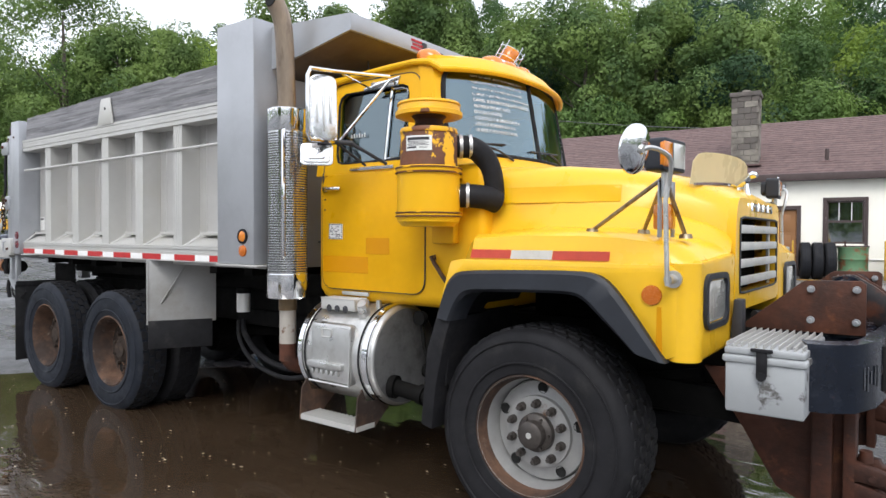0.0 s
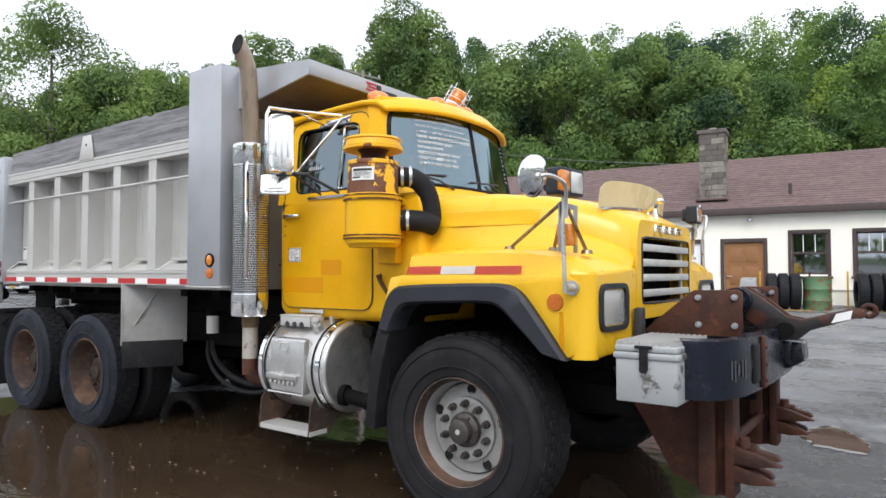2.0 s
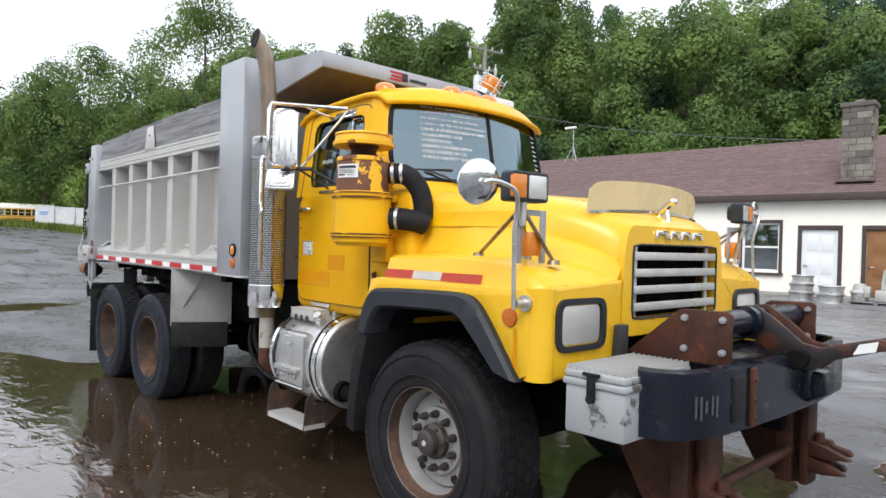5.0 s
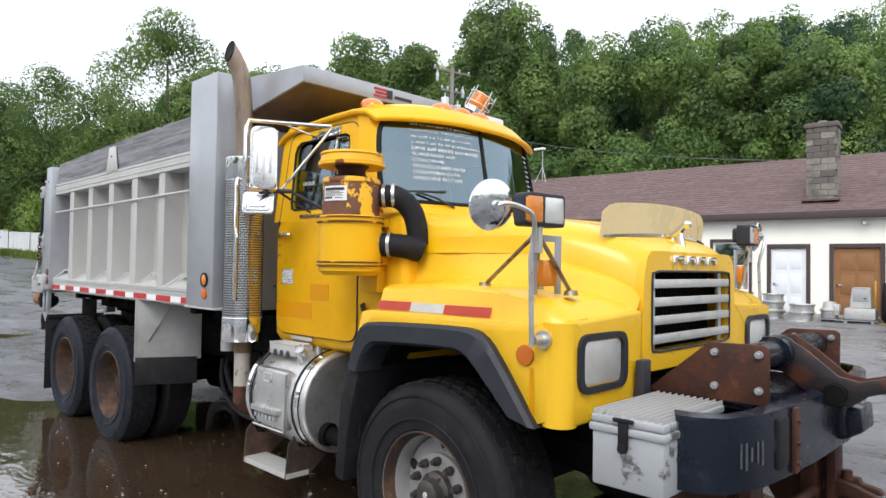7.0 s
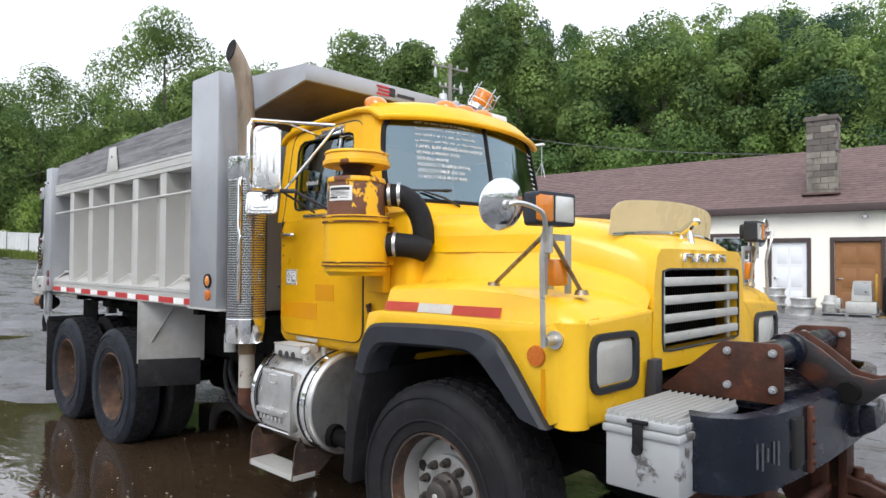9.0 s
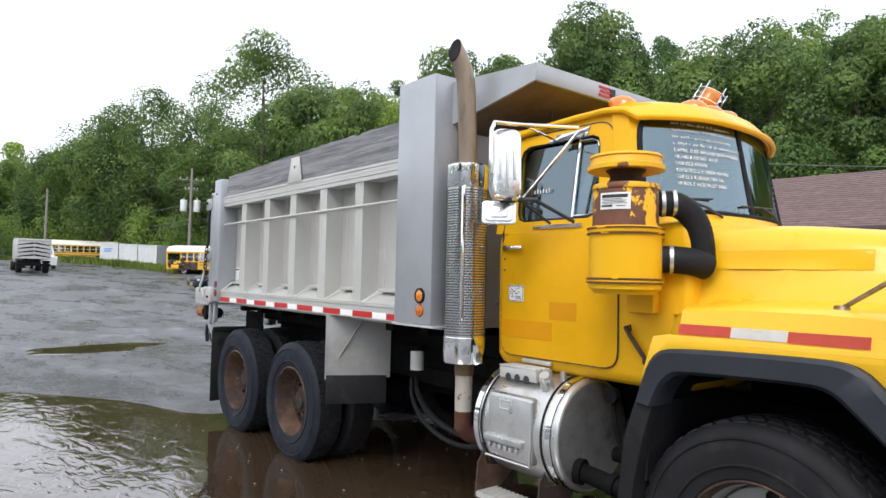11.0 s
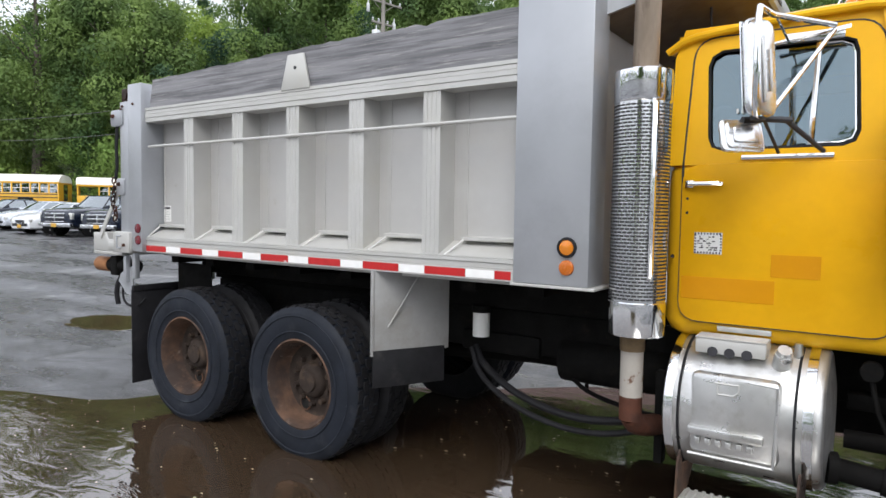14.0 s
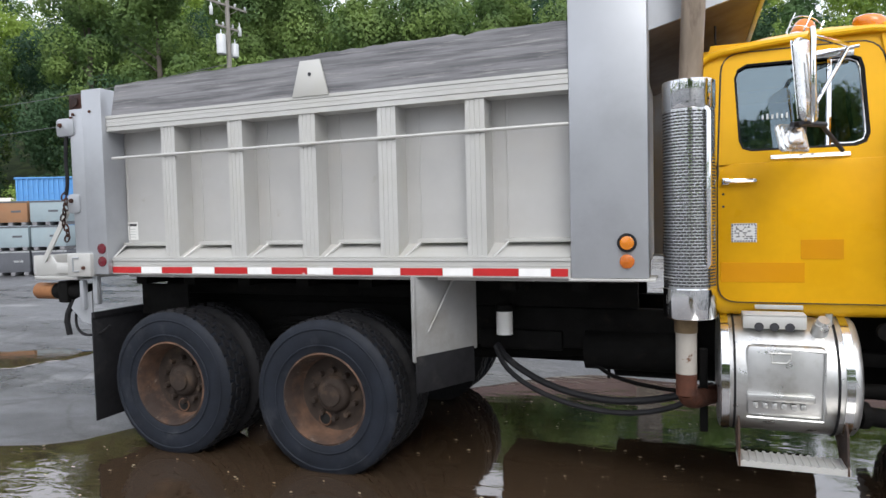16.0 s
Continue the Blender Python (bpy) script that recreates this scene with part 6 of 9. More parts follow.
tube(b, [rows_r[i][0] + Vector((0, 0, -0.016)) for i in range(NS + 1)] + [rows_r[NS][j] + Vector((0, 0, -0.014)) for j in range(1, NU)] + [rows_r[i][NU] + Vector((0, 0, -0.016)) for i in range(NS, -1, -1)], 0.019, 8)
part("drip_rail", b, YELLOW, cab, "rolled yellow lip round the roof edge")


# windshield
def ws(u, f):
    """A point of the windshield: u across from -1 to 1, f up from 0 to 1."""
    x = (5.39 - 0.205 * abs(u) ** 2.0) * (1 - f) + (5.285 - 0.195 * abs(u) ** 2.1) * f
    return Vector((x, YC + u * (0.81 - 0.05 * f), 2.045 + 0.57 * f))


def edge_u(f):
    """Half width of the glass at height f, with rounded corners."""
    return 0.985 * (1 - 0.115 * abs(2 * f - 1) ** 7 - 0.02 * abs(2 * f - 1) ** 2)


for sg in (-1, 1):
    b = bm_()
    loft(b, [[ws(sg * (0.012 + (edge_u(f) - 0.012) * j / 12), f) for j in range(13)] for f in np.linspace(0.03, 0.985, 17)], closed=False)
    g = part("windshield_pane", b, GLASS, cab, "tinted windshield pane")
    g.visible_shadow = False
b = bm_()
sides = np.linspace(0.03, 0.985, 25)
out = [ws(-edge_u(f), f) for f in sides[::-1]] + [ws(u, 0.02) for u in np.linspace(-0.84, 0.84, 17)] + [ws(edge_u(f), f) for f in sides] + [ws(u, 0.99) for u in np.linspace(0.84, -0.84, 17)]
out.append(out[0])
tube(b, out, 0.017, 7), tube(b, [ws(0, 0.02), ws(0, 0.985)], 0.015, 7)
part("windshield_seal", b, RUBBER, cab, "black rubber windshield seal")
b = bm_()
for s in (-1, 1):
    loft(b, [[ws(s * edge_u(min(max(f, 0.0), 1.0)), f) + Vector((0.003, 0, 0)), ws(s * 1.035, f) + Vector((-0.01, 0, 0)), ws(s * 1.07, f) + Vector((-0.09, s * -0.01, 0)), ws(s * 0.98, f) + Vector((-0.09, -s * 0.02, 0))] for f in np.linspace(-0.02, 1.04, 19)])
loft(b, [[ws(u, 0.975) + Vector((0.004, 0, 0)), ws(u, 1.11) + Vector((-0.02, 0, 0)), ws(u, 1.11) + Vector((-0.09, 0, 0)), ws(u, 0.975) + Vector((-0.07, 0, 0))] for u in np.linspace(-1.0, 1.0, 21)])
loft(b, [[ws(u, 0.03) + Vector((0.004, 0, 0)), ws(u, -0.20) + Vector((0.08, 0, 0)), ws(u, -0.22) + Vector((-0.06, 0, 0)), ws(u, 0.03) + Vector((-0.06, 0, 0))] for u in np.linspace(-1.0, 1.0, 21)])
part("windshield_frame", b, YELLOW, cab)
for u in (-0.42, 0.45):
    b = bm_()
    p0, p1 = ws(u, -0.02) + Vector((0.03, 0, 0)), ws(u - 0.30, 0.13) + Vector((0.022, 0, 0))
    tube(b, [p0, (p0 + p1) / 2 + Vector((0.01, 0, 0.01)), p1], 0.007, 6), tube(b, [ws(u - 0.60, 0.12) + Vector((0.014, 0, 0)), ws(u - 0.05, 0.16) + Vector((0.014, 0, 0))], 0.007, 6)
    part("wiper", b, INK, cab)
b = bm_()
box(b, 4.95, 5.36, YC - 0.72, YC + 0.72, 1.86, 1.99, 0.04), box(b, 4.25, 4.75, YC - 0.68, YC - 0.12, 1.5, 1.72, 0.05), box(b, 4.22, 4.36, YC - 0.66, YC - 0.14, 1.6, 2.28, 0.06), box(b, 4.25, 4.75, YC + 0.16, YC + 0.68, 1.5, 1.72, 0.05), box(b, 4.22, 4.36, YC + 0.18, YC + 0.66, 1.6, 2.28, 0.06)
part("interior", b, INTERIOR, cab, "dark seats and dashboard")
part("headliner", headliner, INTERIOR, cab, "dark cab headliner")
b = bm_()
lathe(b, [(0.215, 0.0), (0.232, 0.014), (0.245, 0.0), (0.232, -0.014), (0.215, 0.0)], (0, 0, 0), "z", 28), tube(b, [(-0.22, 0, 0), (0.22, 0, 0)], 0.01, 6), tube(b, [(0, 0, 0), (0, 0, -0.3)], 0.02, 6)
b.transform(Matrix.Translation((4.92, YC + 0.42, 2.06)) @ Matrix.Rotation(radians(-35), 4, "Y"))
part("steering_wheel", b, INTERIOR, cab)
# hand written notes on the pane


def on_pane(me_or_bm, u0, f0, span=0.72):
    """Lays flat work on the curved windshield, its origin at (u0, f0)."""
    verts = me_or_bm.vertices if isinstance(me_or_bm, bpy.types.Mesh) else me_or_bm.verts
    for v in verts:
        v.co = ws(u0 + v.co.x / span, f0 + v.co.y / 0.56) + Vector((0.006 + v.co.z, 0, 0.002))
    return me_or_bm


for k, words in enumerate(("", "", "", "", "CAMEL SUSP-BRONZE BUSH-44,000LB", "18,740LB FRONT AXLE", "DOUBLE FRAME", "425/65R22.5 RUBBER ON F/A", "12R22.5 RUBBER ON T/A", "10 BOLT HUB PILOT RIMS")):
    f = 0.89 - k * 0.068
    if words:
        me = on_pane(text_mesh("note", words, 0.0285, Matrix.Identity(4), 0.0002), -0.74, f)
        me.materials.append(MARK_WHITE)
        part("note", me, None, cab, "white hand written line on the glass")
    else:
        b = bm_()
        rnd = random.Random(k)
        x = 0.0
        lim = (0.43, 0.44, 0.42, 0.50)[k]
        while x < lim:
            w = rnd.uniform(0.003, 0.005)
            z = rnd.uniform(0.0, 0.006)
            box(b, x, x + w, z, z + rnd.uniform(0.008, 0.015), 0, 0.0004)
            x += w + (0.0055 if rnd.random() < 0.82 else 0.017)
        tagged(part("note_bar", on_pane(b, -0.74, f), NOTE_DIM, cab), "row of short white marker bars", kind="stuff")
for k in range(9):
    b = bm_()
    box(b, 0, 0.09 - 0.012 * (k % 3), 0.0, 0.007, 0, 0.0004)
    part("note_bar", on_pane(b, 0.80, 0.80 - k * 0.065), NOTE_DIM, cab)

# door
YD = YC - HW


def rounded_poly(pts, r=0.06, n=5):
    out = []
    for i, p in enumerate(pts):
        a, c = Vector(pts[i - 1]), Vector(pts[(i + 1) % len(pts)])
        p = Vector(p)
        d1, d2 = (a - p).normalized(), (c - p).normalized()
        for k in range(n + 1):
            t = k / n
            q0, q2 = p + d1 * r, p + d2 * r
            out.append(tuple(q0 * (1 - t) ** 2 + p * 2 * t * (1 - t) + q2 * t ** 2))
    return out


outline = rounded_poly([(4.172, 1.184), (5.075, 1.184), (5.075, 1.958), (4.172, 1.958)], 0.10)
b = bm_()
prism(b, outline, "y", YD - 0.010, YD + 0.01, 0.004)
door_p = part("door", b, YELLOW_DOOR, cab, "yellow passenger door with faded patches")
b = bm_()
low_ = rounded_poly([(4.172, 1.97), (4.172, 1.184), (5.075, 1.184), (5.075, 1.97)], 0.10)[6:-6]
tube(b, [(4.172, YD - 0.003, 1.97)] + [(x, YD - 0.003, z) for x, z in low_] + [(5.075, YD - 0.003, 1.97)], 0.006, 5)
high_ = rounded_poly([(4.172, 1.96), (4.195, 2.585), (4.975, 2.585), (5.075, 1.96)], 0.11)[6:-6]
tube(b, [(4.172, YD + 0.001, 1.96)] + [(x, YD + 0.001, z) for x, z in high_] + [(5.075, YD + 0.001, 1.96)], 0.005, 5)
lean(b)
part("door_seam", b, INK, door_p)
for x0, x1, z0, z1 in ((4.185, 4.605, 1.296, 1.405), (4.587, 4.79, 1.425, 1.53)):
    b = bm_()
    box(b, x0, x1, YD - 0.0125, YD - 0.009, z0, z1)
    part("paint_patch", b, YELLOW_PATCH, door_p, "faded rectangle where lettering was removed")
b = bm_()
tube(b, [(4.205, YD - 0.012, 1.860), (4.21, YD - 0.035, 1.862), (4.345, YD - 0.04, 1.862), (4.362, YD - 0.03, 1.860)], 0.013, 8), box(b, 4.190, 4.232, YD - 0.03, YD - 0.009, 1.842, 1.880, 0.006)
part("door_handle", b, CHROME, door_p, "chrome door handle")
b = bm_()
box(b, 4.24, 4.37, YD - 0.013, YD - 0.0095, 1.52, 1.625)
stk = part("sticker", b, WHITE_PAINT, door_p, "white notice sticker with hatched edge")
b = bm_()
for k in range(9):
    for z in (1.521, 1.614):
        box(b, 4.242 + k * 0.0143, 4.249 + k * 0.0143, YD - 0.0142, YD - 0.0132, z, z + 0.010)
for k in range(6):
    for x in (4.241, 4.360):
        box(b, x, x + 0.009, YD - 0.0142, YD - 0.0132, 1.535 + k * 0.0143, 1.542 + k * 0.0143)
rnd = random.Random(12)
for i in range(12):
    for j in range(7):
        if rnd.random() < 0.34:
            box(b, 4.256 + i * 0.0085, 4.262 + i * 0.0085 + rnd.uniform(0, 0.004), YD - 0.0142, YD - 0.0132, 1.537 + j * 0.0105, 1.541 + j * 0.0105 + rnd.uniform(0, 0.004))
part("print", b, INK, stk)
for x, z in ((4.20, 1.72), (4.135, 1.5), (4.20, 1.79)):
    b = bm_()
    cyl(b, (x, YD - 0.001, z), (x, YD - 0.014, z), 0.010, 0.006, 8)
    part("rivet", b, INK, cab)
b = bm_()
for k in range(6):
    box(b, 4.40 + k * 0.024, 4.410 + k * 0.024, YC - HW + 0.040, YC - HW + 0.0405, 2.20, 2.222 + 0.006 * (k % 2))
tagged(part("pane_marking", b, NOTE_DIM, cab), "short white marker bars on the door glass", kind="stuff")
b = bm_()
box(b, 4.36, 4.60, YD - 0.004, YD + 0.01, 1.145, 1.17, 0.002)
part("nameplate", b, WORN_SLAT, cab, "worn strip plate below the door")
b = bm_()
tube(b, [(5.13, YD - 0.012, 1.42), (5.16, YD - 0.02, 1.38), (5.27, YD - 0.022, 1.25)], 0.013, 7), cyl(b, (5.27, YD - 0.0, 1.25), (5.27, YD - 0.035, 1.25), 0.02, None, 10), tube(b, [(5.14, YD - 0.02, 1.42), (5.165, YD - 0.02, 1.43), (5.17, YD - 0.02, 1.40)], 0.006, 6)
part("hood_latch", b, RUST_RIM, cab, "rusty hood hold-down latch")

# roof lamps
for y in (YC - 0.675, YC - 0.205, YC - 0.02, YC + 0.165, YC + 0.675):
    x, z = (5.125, 2.738) if abs(y - YC) < 0.5 else (4.95, 2.708)
    b = bm_()
    rings = [[Vector((x + rx * 0.085 * math.cos(a) - 0.02 * h / 0.068, y + rx * 0.072 * math.sin(a), z - 0.012 + h * 0.80)) for a in np.linspace(0, 6.283, 17)[:-1]] for rx, h in ((1.0, -0.03), (1.0, 0.0), (0.96, 0.022), (0.78, 0.046), (0.42, 0.060), (0.05, 0.063))]
    loft(b, rings)
    part("roof_marker", b, AMBER, roof_p, "amber teardrop roof marker lamp")
b = bm_()
cyl(b, (4.78, 0.42, 2.70), (4.78, 0.42, 2.86), 0.035, None, 12), box(b, 4.70, 4.90, 0.40, 0.68, 2.76, 2.86, 0.02)
bc = part("beacon_stand", b, WHITE_PAINT, roof_p, "white beacon stand")
b = bm_()
ax = Vector((0.06, 0.05, 0.14)).normalized()
c0 = Vector((4.775, 0.47, 2.93))
loft(b, [ring(c0 + ax * h, ax, r, 22) for h, r in ((0.0, 0.072), (0.02, 0.078), (0.10, 0.074), (0.125, 0.060), (0.135, 0.02))])
part("beacon_lens", b, AMBER, bc, "amber beacon dome")
b = bm_()
loft(b, [ring(c0 + ax * h, ax, r, 22) for h, r in ((-0.045, 0.05), (-0.04, 0.082), (0.0, 0.082))])
for k in range(5):
    rr = ring(c0, ax, 0.105, 5)[k]
    tube(b, [c0 - ax * 0.03 + (rr - c0) * 0.8, rr, rr + ax * 0.16], 0.005, 6)
for h in (0.03, 0.11):
    rg_ = ring(c0 + ax * h, ax, 0.106, 24)
    tube(b, rg_ + [rg_[0]], 0.0045, 6)
part("beacon_cage", b, CHROME, bc, "wire beacon cage")
b = bm_()
tube(b, [(4.18, YC - 0.42, 2.70), (4.17, YC - 0.43, 3.02)], 0.006, 6)
part("aerial", b, INK, roof_p)

# ---- air cleaner ----
ac = (5.262, -1.137)
b = bm_()
lathe(b, [(0.0, 1.600), (0.150, 1.600), (0.158, 1.612), (0.176, 1.625), (0.180, 1.655), (0.186, 1.66), (0.186, 1.668), (0.178, 1.672), (0.178, 1.90), (0.184, 1.905), (0.184, 1.93), (0.174, 1.935), (0.0, 1.935)], (*ac, 0), "z", 44)
air = part("air_cleaner", b, YELLOW, truck, "yellow external air cleaner can")
for z in (1.655, 1.675, 1.898, 1.925):
    b = bm_()
    lathe(b, [(0.180, z - 0.004), (0.191, z - 0.003), (0.191, z + 0.003), (0.180, z + 0.004)], (*ac, 0), "z", 44)
    part("band", b, FLAKED, air, "rusty clamp band")
b = bm_()
lathe(b, [(0.0, 1.935), (0.165, 1.936), (0.163, 1.95), (0.160, 2.125), (0.150, 2.145), (0.10, 2.152), (0.0, 2.152)], (*ac, 0), "z", 44)
part("upper_can", b, FLAKED, air, "upper can with yellow paint flaking to brown")
b = bm_()
lathe(b, [(0.0, 2.120), (0.164, 2.120), (0.166, 2.128), (0.160, 2.147), (0.10, 2.158), (0.0, 2.158)], (*ac, 0), "z", 44)
part("shoulder", b, YELLOW_RUSTY, air)
b = bm_()
lathe(b, [(0.0, 2.150), (0.098, 2.150), (0.092, 2.165), (0.080, 2.175), (0.080, 2.20), (0.10, 2.222), (0.0, 2.222)], (*ac, 0), "z", 24)
part("neck", b, RUST, air, "rusty neck under the rain cap")
b = bm_()
lathe(b, [(0.0, 2.222), (0.120, 2.224), (0.182, 2.214), (0.190, 2.218), (0.190, 2.240), (0.180, 2.246), (0.174, 2.276), (0.182, 2.282), (0.176, 2.294), (0.12, 2.303), (0.0, 2.305)], (*ac, 0), "z", 44)
part("rain_cap", b, YELLOW_RUSTY, air, "yellow rain cap with rust spots")
b = bm_()
loft(b, [[Vector((ac[0] + 0.1665 * math.cos(a), ac[1] + 0.1665 * math.sin(a), z)) for a in np.linspace(radians(-100), radians(-46), 8)] for z in (2.012, 2.094)], closed=False)
lab = part("label", b, WHITE_PAINT, air, "white maker's label")
b = bm_()
for z0, z1, a0, a1 in ((2.068, 2.084, -96, -51), (2.060, 2.063, -96, -60), (2.053, 2.056, -93, -52), (2.046, 2.049, -96, -56), (2.039, 2.042, -95, -52), (2.024, 2.034, -97, -76), (2.026, 2.030, -70, -54)):
    loft(b, [[Vector((ac[0] + 0.1675 * math.cos(a), ac[1] + 0.1675 * math.sin(a), z)) for a in np.linspace(radians(a0), radians(a1), 6)] for z in (z0, z1)], closed=False)
part("print", b, INK, lab)
# inlet hoses
for z0, path_, r_ in ((2.045, [(5.335, -1.015, 2.06), (5.38, -0.976, 2.062), (5.432, -0.928, 2.056), (5.482, -0.882, 2.00), (5.508, -0.855, 1.91), (5.515, -0.845, 1.78)], 0.064), (1.785, [(5.335, -1.035, 1.778), (5.392, -0.996, 1.778), (5.468, -0.953, 1.774), (5.515, -0.91, 1.765), (5.54, -0.85, 1.745)], 0.068)):
    b = bm_()
    tube(b, path_, r_, 18, 2)
    hs = part("intake_hose", b, RUBBER, air, "black rubber intake elbow")
    p0, p1 = Vector(path_[0]), Vector(path_[1])
    d = (p1 - p0).normalized()
    for f in (0.03, 0.085):
        b = bm_()
        q = p0 + d * (f + 0.02)
        cyl(b, q - d * 0.009, q + d * 0.009, r_ + 0.006, None, 20)
        part("hose_clamp", b, DULL_CHROME, hs)
for c_ in ((5.12, 5.36, -1.02, YD + 0.002, 1.66, 1.72, 0.01), (5.12, 5.36, -1.02, YD + 0.002, 1.88, 1.93, 0.01), (5.17, 5.33, -0.99, YD + 0.002, 1.50, 1.655, 0.01)):
    b = bm_()
    box(b, *c_)
    part("bracket", b, YELLOW, air)

# ---- west coast mirror ----
mr = thing_part("side_mirror", truck)
m = Matrix.Translation((4.555, -1.29, 2.325)) @ Matrix.Rotation(radians(-30), 4, "Z") @ Matrix.Rotation(radians(-5), 4, "Y")
b = bm_()
prism(b, rounded_poly([(-0.085, -0.205), (0.085, -0.205), (0.085, 0.205), (-0.085, 0.205)], 0.06, 8), "x", -0.012, 0.022, 0.012, m)
part("mirror_head", b, STAINLESS, mr, "chrome backed west coast mirror")
b = bm_()
for y in (-0.042, 0.0, 0.042):
    box(b, 0.024, 0.032, y - 0.006, y + 0.006, -0.15 + 0.05 * abs(y) / 0.042, 0.13 - 0.05 * abs(y) / 0.042, 0.004, m)
tagged(part("pressed_ribs", b, DULL_CHROME, mr), kind="stuff")
b = bm_()
box(b, -0.017, -0.0125, -0.085, 0.085, -0.19, 0.19, 0.0, m)
part("mirror_glass", b, CHROME, mr)
b = bm_()
m2 = Matrix.Translation((4.50, -1.29, 2.045)) @ Matrix.Rotation(radians(-45), 4, "Z") @ Matrix.Rotation(radians(-14), 4, "Y")
for f, h0, h1 in ((1.0, -0.012, 0.010), (0.80, 0.006, 0.018), (0.5, 0.015, 0.026)):
    prism(b, rounded_poly([(-0.10 * f, -0.072 * f), (0.10 * f, -0.072 * f), (0.10 * f, 0.072 * f), (-0.10 * f, 0.072 * f)], 0.03 * f, 6), "x", h0, h1, 0.006, m2)
part("spot_mirror", b, STAINLESS, mr, "small chrome convex mirror")
b = bm_()
tube(b, [(4.57, -1.175, 2.13), (4.57, -1.405, 2.12), (4.57, -1.425, 2.16), (4.57, -1.425, 2.50), (4.57, -1.405, 2.545), (4.59, -1.205, 2.56), (4.80, -0.95, 2.548)], 0.013, 8), tube(b, [(4.57, -1.175, 2.125), (4.80, -0.95, 2.53)], 0.010, 8), tube(b, [(4.56, -0.93, 2.50), (4.86, -0.92, 2.545)], 0.010, 6), box(b, 4.60, 4.84, -0.915, -0.895, 2.50, 2.545, 0.006)
tube(b, [(4.60, -1.205, 2.558), (4.62, -0.93, 2.50)], 0.006, 6)
part("mirror_arm", b, CHROME, mr, "bent chrome mirror bracket")
b = bm_()
tube(b, [(4.50, -1.285, 2.115), (4.57, -1.205, 2.125), (4.67, -1.145, 2.12)], 0.014, 8), tube(b, [(4.65, -1.145, 2.12), (4.78, -0.955, 2.0)], 0.011, 8), tube(b, [(4.57, -1.185, 2.12), (4.60, -0.96, 2.0)], 0.008, 6), cyl(b, (4.56, -1.285, 2.11), (4.56, -1.285, 2.13), 0.03, None, 10)
part("mirror_brace", b, INK, mr, "dark lower mirror brace")

# ---- hood and fenders ----
from mathutils.bvhtree import BVHTree

HX = [5.40, 5.50, 5.60, 5.90, 6.20, 6.40, 6.52, 6.62, 6.69, 6.725]
ZF = [1.500, 1.510, 1.560, 1.575, 1.575, 1.565, 1.550, 1.525, 1.490, 1.45]   # fender top
YI = [-0.84, -0.84, -0.84, -0.83, -0.80, -0.76, -0.72, -0.66, -0.60, -0.57]  # fender root
ZH = [1.965, 1.965, 1.965, 1.955, 1.925, 1.885, 1.850, 1.815, 1.775, 1.735]  # hood top
YH = [-0.79, -0.79, -0.785, -0.75, -0.70, -0.645, -0.60, -0.57, -0.545, -0.525]  # hood side
YF = [-0.86, -1.02, -1.12, -1.125, -1.125, -1.125, -1.12, -1.11, -1.09, -1.07]  # fender top edge
rows_h = []
for x, zf, yi, zh, yh, yf in zip(HX, ZF, YI, ZH, YH, YF):
    half = [(yf - 0.048, 1.405 if x < 6.6 else 1.402), (yf - 0.040, 1.43), (yf - 0.012, zf - 0.025), (yf + 0.025, zf - 0.004), (yi - 0.05, zf + 0.004), (yi, zf + 0.022), (yi + 0.03, zf + 0.075), (yh + 0.0, zh - 0.20), (yh + 0.012, zh - 0.11),
            (yh + 0.045, zh - 0.045), (yh + 0.11, zh - 0.012), (-0.42 * (yh / -0.79), zh + 0.002), (-0.18, zh + 0.010), (0.0, zh + 0.012)]
    full = half + [(-y, z) for y, z in half[-2::-1]]
    rows_h.append([Vector((x, y, z)) for y, z in full])
b = bm_()
loft(b, rows_h, closed=False)
bmesh.ops.recalc_face_normals(b, faces=b.faces[:])
bmesh.ops.solidify(b, geom=b.faces[:], thickness=0.02)
hood = part("hood", b, YELLOW_HOOD, truck, "yellow sloping tilt hood with fenders")
hood_tree = BVHTree.FromPolygons([v.co[:] for v in hood.data.vertices], [p.vertices[:] for p in hood.data.polygons])


def hood_side(x, z):
    """The point of the hood's right side at the given length and height, just off the paint."""
    hit = hood_tree.ray_cast(Vector((x, -3, z)), Vector((0, 1, 0)))[0]
    return hit - Vector((0, 0.003, 0))


b = bm_()
loft(b, [[hood_side(x, z) for z in np.linspace(1.735, 1.825, 4)] for x in np.linspace(5.52, 6.215, 14)], closed=False)
part("paint_patch", b, HOOD_PATCH, hood, "slightly darker strip where lettering was removed")
# nose round the grille
b = bm_()
nose = rounded_poly([(-0.545, 1.170), (0.545, 1.170), (0.540, 1.60), (0.50, 1.752), (-0.50, 1.752), (-0.540, 1.60)], 0.05)
hole = rounded_poly([(-0.462, 1.258), (0.462, 1.258), (0.462, 1.652), (-0.462, 1.652)], 0.03)


def framed(bm, outer, inner, axis, a, c_):
    """A flat ring between two outlines with the same number of corners, with depth."""
    put = {"x": lambda u, v, w: (w, u, v), "y": lambda u, v, w: (u, w, v)}[axis]
    k = len(outer)
    q = [[bm.verts.new(put(*p, w)) for p in o] for o, w in ((outer, a), (outer, c_), (inner, c_), (inner, a))]
    for i in range(4):
        for j in range(k):
            bm.faces.new((q[i][j], q[i][(j + 1) % k], q[(i + 1) % 4][(j + 1) % k], q[(i + 1) % 4][j]))
    return bm


